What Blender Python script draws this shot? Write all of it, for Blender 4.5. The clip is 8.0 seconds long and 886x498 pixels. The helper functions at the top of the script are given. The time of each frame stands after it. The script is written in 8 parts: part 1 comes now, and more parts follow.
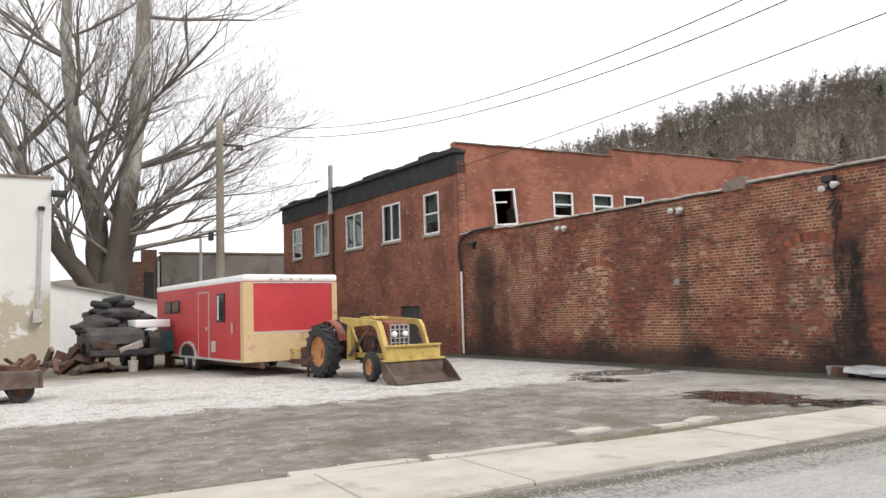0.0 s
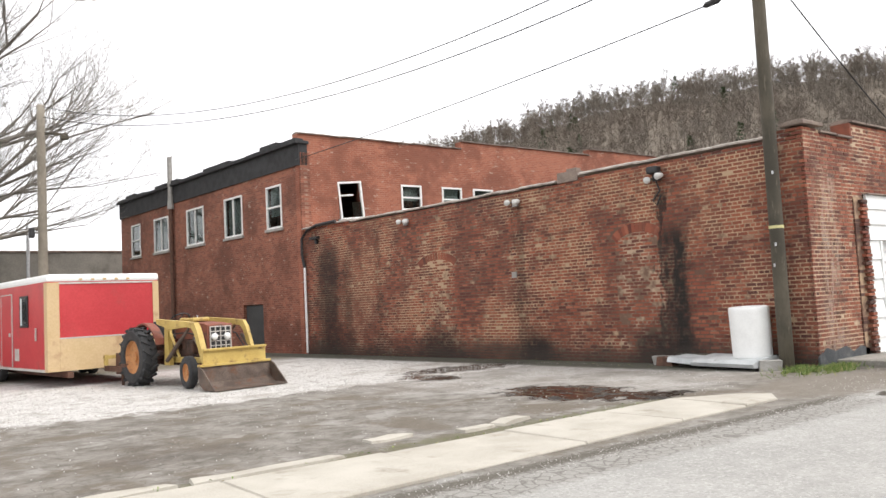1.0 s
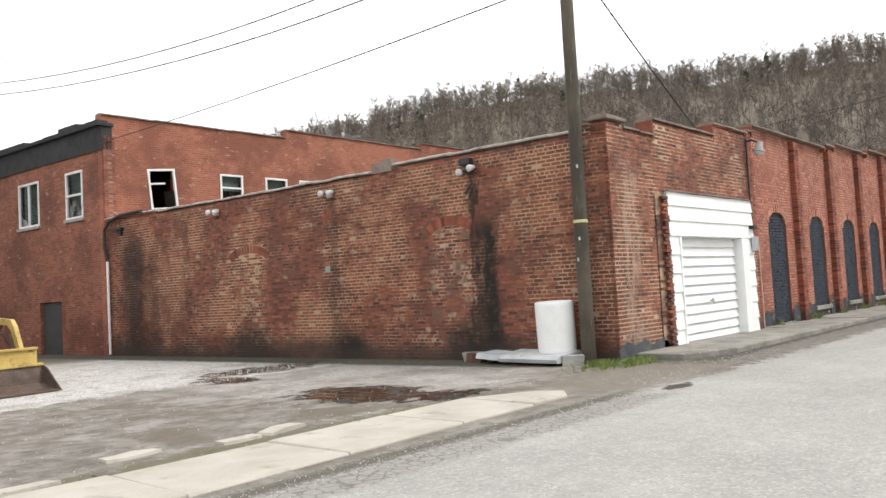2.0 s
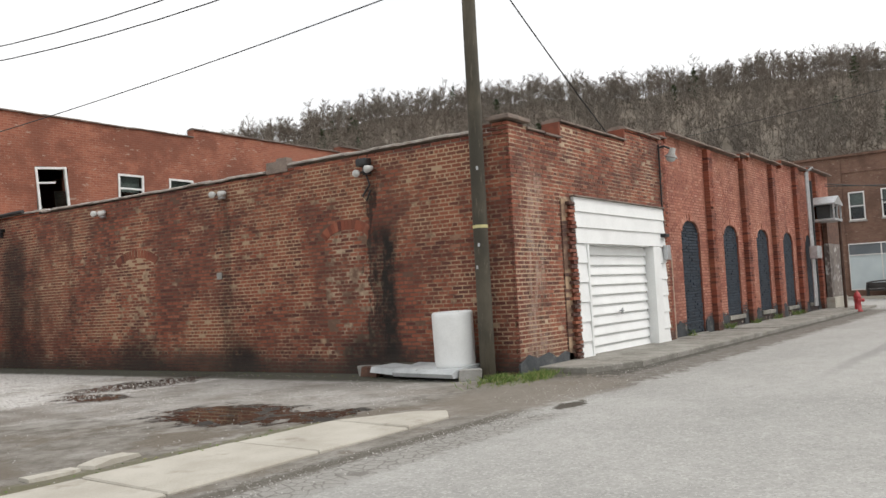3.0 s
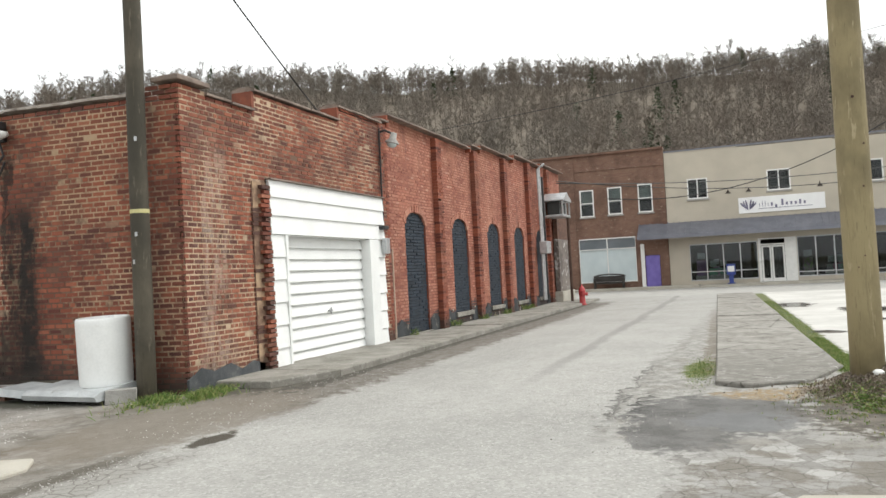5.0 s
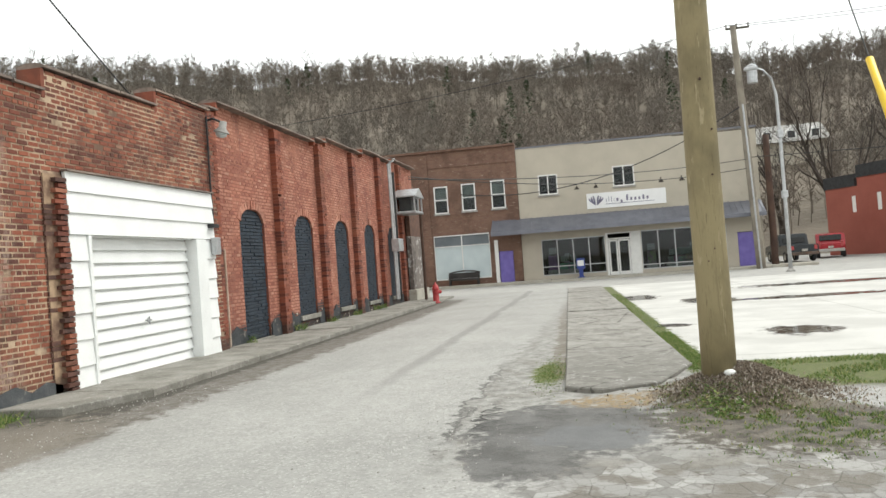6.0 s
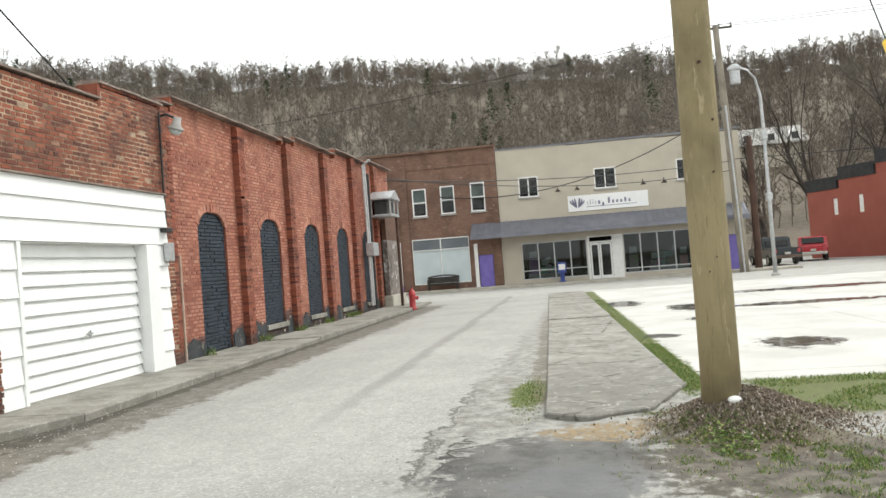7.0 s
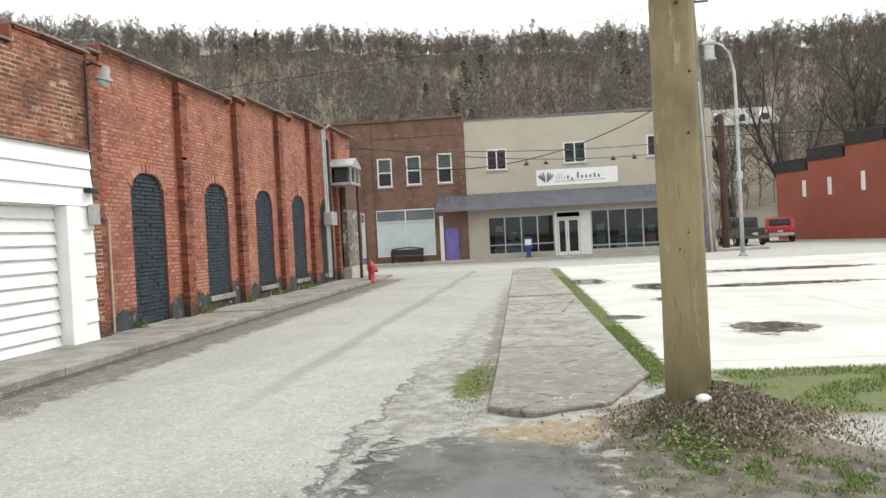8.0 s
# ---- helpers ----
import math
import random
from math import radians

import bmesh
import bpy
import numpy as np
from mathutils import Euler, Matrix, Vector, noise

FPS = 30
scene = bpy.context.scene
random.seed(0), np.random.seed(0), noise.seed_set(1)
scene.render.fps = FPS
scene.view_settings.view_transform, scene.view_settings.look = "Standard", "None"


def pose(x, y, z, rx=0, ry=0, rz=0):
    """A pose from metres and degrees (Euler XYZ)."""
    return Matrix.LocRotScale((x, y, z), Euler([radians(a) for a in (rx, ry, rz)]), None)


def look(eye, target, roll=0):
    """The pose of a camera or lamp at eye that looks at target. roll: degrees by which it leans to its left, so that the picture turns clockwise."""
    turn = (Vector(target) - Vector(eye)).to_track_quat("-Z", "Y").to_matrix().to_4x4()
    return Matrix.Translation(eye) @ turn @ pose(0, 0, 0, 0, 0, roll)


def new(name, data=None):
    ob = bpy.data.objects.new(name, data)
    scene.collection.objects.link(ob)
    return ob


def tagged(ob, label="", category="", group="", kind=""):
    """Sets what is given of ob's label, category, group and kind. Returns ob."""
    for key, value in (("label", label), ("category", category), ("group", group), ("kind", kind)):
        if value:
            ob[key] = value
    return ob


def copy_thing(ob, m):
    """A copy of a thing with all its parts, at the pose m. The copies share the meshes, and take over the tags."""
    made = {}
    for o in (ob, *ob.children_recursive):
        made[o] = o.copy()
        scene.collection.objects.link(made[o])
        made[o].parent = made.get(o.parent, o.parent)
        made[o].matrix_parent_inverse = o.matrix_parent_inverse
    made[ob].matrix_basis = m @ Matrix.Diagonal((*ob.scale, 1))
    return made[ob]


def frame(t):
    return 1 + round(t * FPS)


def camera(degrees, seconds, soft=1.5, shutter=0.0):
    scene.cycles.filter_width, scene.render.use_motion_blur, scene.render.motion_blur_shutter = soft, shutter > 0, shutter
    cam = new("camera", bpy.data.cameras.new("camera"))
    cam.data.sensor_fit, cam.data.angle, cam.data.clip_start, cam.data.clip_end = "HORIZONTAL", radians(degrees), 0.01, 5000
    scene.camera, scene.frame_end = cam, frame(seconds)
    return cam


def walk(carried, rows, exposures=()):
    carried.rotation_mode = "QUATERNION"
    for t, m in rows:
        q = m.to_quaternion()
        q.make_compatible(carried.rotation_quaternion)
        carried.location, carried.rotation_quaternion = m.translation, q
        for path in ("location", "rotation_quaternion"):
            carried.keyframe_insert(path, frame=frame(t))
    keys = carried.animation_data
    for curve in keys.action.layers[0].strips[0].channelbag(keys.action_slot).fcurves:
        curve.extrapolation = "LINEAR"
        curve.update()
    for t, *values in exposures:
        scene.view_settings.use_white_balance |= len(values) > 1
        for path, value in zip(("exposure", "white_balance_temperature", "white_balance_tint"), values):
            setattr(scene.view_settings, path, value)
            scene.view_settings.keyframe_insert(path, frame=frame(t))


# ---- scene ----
cam = camera(58.0, 8.0)
PATH = [
    (0, (-0.113, -0.158, 1.519), (0.837, 1.595, 1.677), -1.6),
    (0.5, (0.45, -0.036, 1.513), (1.467, 1.684, 1.57), -2.6),
    (1, (1.131, 0.058, 1.528), (2.349, 1.639, 1.661), -2.9),
    (1.5, (1.775, 0.093, 1.511), (3.052, 1.626, 1.65), -2.8),
    (1.7, (2.0, 0.1, 1.487), (3.396, 1.528, 1.598), -3.3),
    (3, (3.587, 0.179, 1.469), (5.181, 1.382, 1.582), -2.9),
    (3.5, (4.205, 0.184, 1.484), (5.919, 1.209, 1.596), -2.5),
    (4, (4.776, 0.136, 1.482), (6.549, 1.059, 1.565), -3.4),
    (4.5, (5.423, 0.224, 1.505), (7.256, 1.019, 1.6), -2.8),
    (5, (6.007, 0.13, 1.501), (7.88, 0.826, 1.565), -3.0),
    (5.2, (6.228, 0.123, 1.5), (8.127, 0.749, 1.537), -3.3),
    (6.3, (7.477, 0.119, 1.523), (9.45, 0.439, 1.569), -4.3),
    (6.5, (7.649, 0.132, 1.531), (9.623, 0.449, 1.577), -4.3),
    (7, (8.28, 0.139, 1.572), (10.255, 0.453, 1.613), -4.3),
    (7.5, (8.842, 0.012, 1.548), (10.818, 0.321, 1.588), -4.4),
    (8, (9.362, -0.012, 1.531), (11.346, 0.232, 1.5), -2.9),
]
EXPOSURES = [(0.0, 0.8, 6500, 12), (0.5, 1.05, 6500, 12), (1.0, 1.06, 6500, 12), (1.5, 1.0, 6500, 11), (3.0, 0.55, 6500, 10), (3.5, 0.18, 6500, 9), (4.0, 1.1, 6500, 8), (4.5, 1.06, 6500, 8), (5.0, 0.86, 6500, 7), (6.5, 0.86, 6500, 5), (7.0, 0.97, 6500, 5), (8.0, 0.97, 6500, 5)]
walk(cam, [(t, look(eye, target, roll)) for t, eye, target, roll in PATH], EXPOSURES)

# ---- world and sun: bright overcast ----
SUN_EL, SUN_AZ = 48.0, 140.0
world = bpy.data.worlds.new("world")
scene.world = world
world.use_nodes = True
wn = world.node_tree
wn.nodes.clear()
w_out = wn.nodes.new("ShaderNodeOutputWorld")
w_bg = wn.nodes.new("ShaderNodeBackground")
w_sky = wn.nodes.new("ShaderNodeTexSky")
w_sky.sky_type = 'NISHITA'
w_sky.sun_disc = False
w_sky.sun_elevation = radians(SUN_EL)
w_sky.sun_rotation = radians(SUN_AZ)
w_sky.air_density, w_sky.dust_density = 1.0, 4.0
w_gain = wn.nodes.new("ShaderNodeMix")
w_gain.data_type, w_gain.blend_type = 'RGBA', 'MULTIPLY'
w_gain.inputs["Factor"].default_value = 1.0
w_gain.inputs["B"].default_value = (0.1, 0.1, 0.1, 1)
w_cloud = wn.nodes.new("ShaderNodeTexNoise")
w_cloud.inputs["Scale"].default_value = 2.2
w_cloud.inputs["Detail"].default_value = 6
w_ramp = wn.nodes.new("ShaderNodeValToRGB")
w_ramp.color_ramp.elements[0].position, w_ramp.color_ramp.elements[1].position = 0.3, 0.7
w_ramp.color_ramp.elements[0].color = (0.79, 0.8, 0.815, 1)
w_ramp.color_ramp.elements[1].color = (0.97, 0.965, 0.95, 1)
w_mix = wn.nodes.new("ShaderNodeMix")
w_mix.data_type = 'RGBA'
w_mix.inputs["Factor"].default_value = 0.93
wn.links.new(w_sky.outputs[0], w_gain.inputs["A"])
wn.links.new(w_gain.outputs["Result"], w_mix.inputs["A"])
wn.links.new(w_cloud.outputs["Fac"], w_ramp.inputs["Fac"])
wn.links.new(w_ramp.outputs["Color"], w_mix.inputs["B"])
wn.links.new(w_mix.outputs["Result"], w_bg.inputs["Color"])
wn.links.new(w_bg.outputs[0], w_out.inputs["Surface"])
w_bg.inputs["Strength"].default_value = 0.9

sun = new("sun", bpy.data.lights.new("sun", 'SUN'))
sun.data.energy, sun.data.angle, sun.data.color = 1.2, radians(25), (1.0, 0.97, 0.93)
_a = radians(SUN_AZ)
sun.matrix_world = look((0, 0, 60), (-40 * math.sin(_a), -40 * math.cos(_a), 60 - 48), 0)


# ---- material kit ----
class Nodes:
    """Short names for the nodes of one material."""

    def __init__(self, name, rough=0.8, metal=0.0):
        self.mat = bpy.data.materials.new(name)
        self.mat.use_nodes = True
        self.t = self.mat.node_tree
        self.b = self.t.nodes["Principled BSDF"]
        self.b.inputs["Roughness"].default_value = rough
        self.b.inputs["Metallic"].default_value = metal
        geo = self.t.nodes.new("ShaderNodeNewGeometry")
        self.pos, self.island = geo.outputs["Position"], geo.outputs["Random Per Island"]

    def put(self, sock, v):
        if isinstance(v, bpy.types.NodeSocket):
            self.t.links.new(v, sock)
        elif isinstance(v, (tuple, list)):
            sock.default_value = (*v, 1) if len(v) == 3 and len(sock.default_value) == 4 else v
        else:
            sock.default_value = v

    def math(self, op, a, b=0.0, c=0.0, clamp=False):
        n = self.t.nodes.new("ShaderNodeMath")
        n.operation, n.use_clamp = op, clamp
        for s, v in zip(n.inputs, (a, b, c)):
            self.put(s, v)
        return n.outputs[0]

    def noise(self, scale, detail=4, rough=0.55, vec=None, stretch=None, dist=0.0):
        n = self.t.nodes.new("ShaderNodeTexNoise")
        n.inputs["Scale"].default_value, n.inputs["Detail"].default_value = scale, detail
        n.inputs["Roughness"].default_value, n.inputs["Distortion"].default_value = rough, dist
        v = vec or self.pos
        if stretch:
            m = self.t.nodes.new("ShaderNodeVectorMath")
            m.operation = 'MULTIPLY'
            self.put(m.inputs[0], v)
            m.inputs[1].default_value = stretch
            v = m.outputs[0]
        self.put(n.inputs["Vector"], v)
        return n.outputs["Fac"]

    def voro(self, scale, feature='F1', out="Distance", vec=None):
        n = self.t.nodes.new("ShaderNodeTexVoronoi")
        n.feature = feature
        n.inputs["Scale"].default_value = scale
        self.put(n.inputs["Vector"], vec or self.pos)
        return n.outputs[out]

    def step(self, v, lo, hi, a=0.0, b=1.0):
        n = self.t.nodes.new("ShaderNodeMapRange")
        n.interpolation_type = 'SMOOTHSTEP'
        for s, x in zip(n.inputs, (v, lo, hi, a, b)):
            self.put(s, x)
        return n.outputs[0]

    def mix(self, f, a, b, mode='MIX'):
        n = self.t.nodes.new("ShaderNodeMix")
        n.data_type, n.blend_type = 'RGBA', mode
        self.put(n.inputs["Factor"], f)
        self.put(n.inputs["A"], a)
        self.put(n.inputs["B"], b)
        return n.outputs["Result"]

    def ramp(self, f, stops):
        n = self.t.nodes.new("ShaderNodeValToRGB")
        e = n.color_ramp.elements
        while len(e) < len(stops):
            e.new(0.5)
        for el, (p, c) in zip(e, stops):
            el.position, el.color = p, (*c, 1)
        self.put(n.inputs["Fac"], f)
        return n.outputs["Color"]

    def xyz(self):
        n = self.t.nodes.new("ShaderNodeSeparateXYZ")
        self.put(n.inputs[0], self.pos)
        return n.outputs

    def bump(self, h, strength=0.4, dist=0.01):
        n = self.t.nodes.new("ShaderNodeBump")
        n.inputs["Strength"].default_value, n.inputs["Distance"].default_value = strength, dist
        self.put(n.inputs["Height"], h)
        self.put(self.b.inputs["Normal"], n.outputs["Normal"])

    def done(self, color, rough=None):
        self.put(self.b.inputs["Base Color"], color)
        if rough is not None:
            self.put(self.b.inputs["Roughness"], rough)
        return self.mat


def plain(name, c1, c2, scale=6.0, rough=0.7, metal=0.0, fine=60.0, bump=0.25, dirt=None, dirt_scale=1.2, dirt_lo=0.5):
    """Two colours mixed by coarse and fine noise, with optional blotches of dirt."""
    n = Nodes(name, rough, metal)
    f = n.math('ADD', n.math('MULTIPLY', n.noise(scale), 0.6), n.math('MULTIPLY', n.noise(fine, 3), 0.4))
    c = n.mix(n.step(f, 0.36, 0.64), c1, c2)
    if dirt:
        c = n.mix(n.step(n.noise(dirt_scale, 6, 0.65), dirt_lo, dirt_lo + 0.22), c, dirt)
    n.bump(n.noise(fine, 4), bump, 0.006)
    return n.done(c)


def ellipse(n, x, y, cx, cy, rx, ry, wob, amp=0.5):
    """1 inside an uneven patch on the ground, 0 outside."""
    dx = n.math('DIVIDE', n.math('SUBTRACT', x, cx), rx)
    dy = n.math('DIVIDE', n.math('SUBTRACT', y, cy), ry)
    d = n.math('SQRT', n.math('ADD', n.math('MULTIPLY', dx, dx), n.math('MULTIPLY', dy, dy)))
    d = n.math('ADD', d, n.math('MULTIPLY', n.math('SUBTRACT', wob, 0.5), amp * 4))
    return n.step(d, 0.8, 1.08, 1.0, 0.0)


def ground_material():
    n = Nodes("ground_surface", 0.85)
    x, y, _ = n.xyz()
    wob = n.noise(0.55, 6, 0.6)
    wob2 = n.noise(2.2, 6, 0.65)
    ragged = n.noise(5.5, 8, 0.7)
    grain = n.noise(90, 3, 0.6)
    spots = n.noise(14, 5, 0.6)

    def shifted(v, by, amount):
        return n.math('ADD', v, n.math('MULTIPLY', n.math('SUBTRACT', by, 0.5), amount))

    def both(*masks):
        m = masks[0]
        for k in masks[1:]:
            m = n.math('MULTIPLY', m, k)
        return m

    ye, xe = shifted(y, wob2, 1.6), shifted(x, wob2, 2.4)
    yr, xr = shifted(y, ragged, 0.7), shifted(x, ragged, 0.7)
    warp = n.t.nodes.new("ShaderNodeVectorMath")
    warp.operation = 'ADD'
    n.put(warp.inputs[0], n.pos)
    wn2 = n.t.nodes.new("ShaderNodeTexNoise")
    wn2.inputs["Scale"].default_value, wn2.inputs["Detail"].default_value = 5.0, 5
    wmul = n.t.nodes.new("ShaderNodeVectorMath")
    wmul.operation = 'SCALE'
    wmul.inputs["Scale"].default_value = 0.3
    n.put(wmul.inputs[0], wn2.outputs["Color"])
    n.put(warp.inputs[1], wmul.outputs[0])
    crack = n.voro(5.0, 'DISTANCE_TO_EDGE', "Distance", vec=warp.outputs[0])
    fine_crack = n.voro(8.0, 'DISTANCE_TO_EDGE', "Distance", vec=warp.outputs[0])
    plate = n.t.nodes.new("ShaderNodeSeparateColor")
    n.put(plate.inputs[0], n.voro(5.0, 'F1', "Color", vec=warp.outputs[0]))

    # road asphalt: worn, pale grey, with the stones of its mix showing
    road = n.mix(n.step(n.math('ADD', n.math('MULTIPLY', wob, 0.55), n.math('MULTIPLY', ragged, 0.45)), 0.32, 0.68), (0.265, 0.26, 0.243), (0.36, 0.353, 0.332))
    speck = n.t.nodes.new("ShaderNodeSeparateColor")
    n.put(speck.inputs[0], n.voro(48, 'F1', "Color"))
    road = n.mix(n.step(speck.outputs[0], 0.7, 0.95, 0.0, 0.32), road, (0.56, 0.55, 0.52))
    road = n.mix(n.step(speck.outputs[1], 0.72, 0.95, 0.0, 0.3), road, (0.14, 0.135, 0.125))
    road = n.mix(n.step(n.noise(0.6, 7, 0.7, stretch=(0.3, 1.6, 1)), 0.52, 0.72, 0, 0.3), road, (0.21, 0.205, 0.19))
    scrape = n.noise(2.2, 5, 0.6, stretch=(0.7, 4.0, 1))
    road = n.mix(n.step(scrape, 0.7, 0.74, 0.0, 0.5), road, (0.13, 0.125, 0.115))
    # the wheel line along the street
    line = n.math('ABSOLUTE', n.math('SUBTRACT', y, shifted(2.85, wob, 0.5)))
    road = n.mix(both(n.step(line, 0.04, 0.2, 0.42, 0.0), n.step(x, 14.0, 20.0), n.step(ragged, 0.3, 0.5, 0.5, 1.0)), road, (0.12, 0.115, 0.108))
    # dirt and broken edge in the gutter
    in_gut = n.step(shifted(shifted(y, wob2, 1.1), ragged, 0.9), 5.0, 5.3)
    gut = both(in_gut, n.step(xe, 13.0, 14.5), n.step(x, 41, 38))
    road = n.mix(n.math('MULTIPLY', gut, n.step(ragged, 0.32, 0.6, 0.55, 0.95)), road, n.mix(spots, (0.062, 0.052, 0.04), (0.15, 0.132, 0.108)))
    drain = both(n.step(yr, 5.8, 5.95), n.step(xe, 14.5, 15.5), n.step(x, 41, 38))
    road = n.mix(n.math('MULTIPLY', drain, 0.8), road, (0.045, 0.04, 0.03))
    # the side of the road along the raised strip: older, darker, broken at its edge
    side = n.math('ADD', shifted(y, wob2, 0.8), n.math('MULTIPLY', n.math('MAXIMUM', n.math('SUBTRACT', x, 16.6), 0.0), 0.03))
    side = shifted(side, ragged, 0.5)
    old = both(n.step(side, 1.5, 1.44), n.step(xe, 12.6, 13.6), n.step(x, 41, 36))
    tar = n.mix(n.step(ragged, 0.36, 0.62), (0.15, 0.142, 0.128), (0.32, 0.312, 0.29))
    tar = n.mix(n.step(wob2, 0.5, 0.66, 0.0, 0.6), tar, (0.14, 0.125, 0.1))
    road = n.mix(n.math('MULTIPLY', old, n.step(x, 30, 17, 0.35, 0.85)), road, tar)
    lip = both(n.step(n.math('ABSOLUTE', n.math('SUBTRACT', side, 1.5)), 0.0, 0.06, 0.85, 0.0), n.step(x, 13.6, 14.2), n.step(x, 19.5, 17.5))
    road = n.mix(lip, road, (0.05, 0.046, 0.04))
    # old broken tarmac of the yard, with mud
    yard = n.mix(n.step(n.math('ADD', n.math('MULTIPLY', wob2, 0.6), n.math('MULTIPLY', ragged, 0.4)), 0.36, 0.62), (0.1, 0.088, 0.07), (0.23, 0.213, 0.188))
    yard = n.mix(n.step(n.noise(0.8, 6, 0.6), 0.5, 0.6, 0, 0.8), yard, n.mix(spots, (0.085, 0.068, 0.048), (0.15, 0.124, 0.092)))
    yard = n.mix(n.step(n.noise(1.0, 7, 0.7), 0.54, 0.62, 0, 0.6), yard, (0.3, 0.285, 0.262))
    yard = n.mix(n.step(spots, 0.62, 0.74, 0, 0.35), yard, (0.36, 0.345, 0.31))
    yard = n.mix(both(n.step(crack, 0.03, 0.0, 0.0, 0.7), n.step(wob, 0.45, 0.55)), yard, (0.07, 0.062, 0.05))
    in_yard = n.math('MULTIPLY', n.step(ye, 5.3, 5.7), n.step(xe, 15.6, 14.4))
    c = n.mix(in_yard, road, yard)
    # pale crushed stone
    grey = n.t.nodes.new("ShaderNodeSeparateColor")
    n.put(grey.inputs[0], n.voro(34, 'F1', "Color"))
    gravel = n.mix(grey.outputs[0], (0.36, 0.345, 0.325), (0.62, 0.605, 0.58))
    gravel = n.mix(n.step(ragged, 0.5, 0.68, 0, 0.6), gravel, (0.27, 0.25, 0.22))
    gravel = n.mix(n.step(wob2, 0.5, 0.68, 0, 0.7), gravel, (0.22, 0.2, 0.17))
    far_g = n.step(shifted(ye, wob, 2.0), 13.2, 13.6)
    far_g = n.math('MULTIPLY', far_g, n.step(ye, 24.5, 22.0))
    side_g = n.math('MULTIPLY', n.step(n.math('SUBTRACT', xe, n.math('MULTIPLY', y, -0.55)), 14.2, 16.2), n.step(ye, 7.1, 8.0))
    g_all = n.math('MULTIPLY', n.math('MAXIMUM', far_g, n.math('MULTIPLY', side_g, n.step(wob, 0.38, 0.6, 0.2, 0.55))), n.step(x, 15.4, 14.6))
    c = n.mix(g_all, c, gravel)
    # damp soil in front of the long wall and deeper in the yard
    deep = n.math('MULTIPLY', n.step(ye, 22.5, 25.0), n.step(ye, 60.0, 45.0))
    c = n.mix(n.math('MULTIPLY', deep, n.step(x, 14.5, 13.0)), c, n.mix(wob2, (0.1, 0.09, 0.06), (0.2, 0.18, 0.13)))
    wall_d = n.math('SUBTRACT', n.math('SUBTRACT', 15.84, n.math('MULTIPLY', y, 0.069)), xr)
    foot = n.math('MULTIPLY', n.step(wall_d, 1.35, 0.95), n.step(y, 8.2, 9.0))
    c = n.mix(n.math('MULTIPLY', foot, n.step(y, 60, 45)), c, n.mix(spots, (0.04, 0.042, 0.03), (0.11, 0.105, 0.078)))
    # cracked joint between the path and the road
    joint = both(n.step(n.math('ABSOLUTE', n.math('SUBTRACT', yr, 5.2)), 0.5, 0.3), n.step(xe, 12.5, 11.5))
    c = n.mix(n.math('MULTIPLY', joint, 0.7), c, n.mix(n.step(fine_crack, 0.0, 0.1), (0.07, 0.06, 0.048), n.mix(spots, (0.17, 0.16, 0.14), (0.31, 0.3, 0.275))))
    edge = n.math('ABSOLUTE', n.math('SUBTRACT', y, shifted(5.45, spots, 0.3)))
    c = n.mix(n.math('MULTIPLY', n.step(edge, 0.04, 0.2, 0.85, 0.0), n.step(xe, 12.5, 11.5)), c, (0.075, 0.065, 0.048))
    # moss where the yard meets the path
    seam = both(n.step(n.math('ABSOLUTE', n.math('SUBTRACT', yr, 7.3)), 0.22, 0.08), n.step(x, 11.0, 10.4), n.step(wob2, 0.4, 0.5))
    c = n.mix(n.math('MULTIPLY', seam, 0.8), c, n.mix(spots, (0.06, 0.06, 0.03), (0.15, 0.14, 0.07)))
    # mud by the corner
    c = n.mix(n.math('MULTIPLY', ellipse(n, x, y, 13.6, 6.2, 2.3, 1.0, ragged), 0.75), c, n.mix(spots, (0.12, 0.1, 0.078), (0.23, 0.205, 0.17)))
    c = n.mix(ellipse(n, x, y, 12.6, 5.1, 0.38, 0.16, ragged), c, (0.05, 0.042, 0.03))
    # pale concrete of the parking lot
    lot = n.mix(n.step(wob, 0.35, 0.65), (0.44, 0.43, 0.405), (0.55, 0.54, 0.51))
    lot = n.mix(n.step(ragged, 0.55, 0.72, 0, 0.3), lot, (0.36, 0.35, 0.33))
    lot = n.mix(n.step(spots, 0.62, 0.75, 0, 0.3), lot, (0.33, 0.32, 0.3))
    slabs = n.math('MINIMUM', n.math('PINGPONG', n.math('ADD', x, 0.7), 2.4), n.math('PINGPONG', n.math('ADD', y, 0.4), 2.4))
    lot = n.mix(n.step(slabs, 0.012, 0.03, 0.45, 0.0), lot, (0.2, 0.19, 0.17))
    in_lot = n.math('MULTIPLY', n.step(n.math('ADD', yr, n.math('MULTIPLY', x, -0.027)), -1.75, -1.85), n.math('MULTIPLY', n.step(xr, 17.7, 17.9), n.step(x, 43.6, 43.4)))
    c = n.mix(in_lot, c, lot)
    # dark wet patch, and crazed paving nearer to the camera
    craze = both(n.step(xe, 13.5, 12.9), n.step(xe, 8.5, 9.6), n.step(shifted(yr, wob2, 1.2), 0.75, 0.6))
    slab_c = n.mix(plate.outputs[0], (0.17, 0.163, 0.15), (0.36, 0.352, 0.335))
    slab_c = n.mix(n.step(wob2, 0.46, 0.56, 0.0, 0.85), slab_c, n.mix(spots, (0.09, 0.076, 0.06), (0.18, 0.16, 0.13)))
    slab_c = n.mix(n.step(fine_crack, 0.04, 0.0, 0.0, 0.5), slab_c, (0.09, 0.08, 0.066))
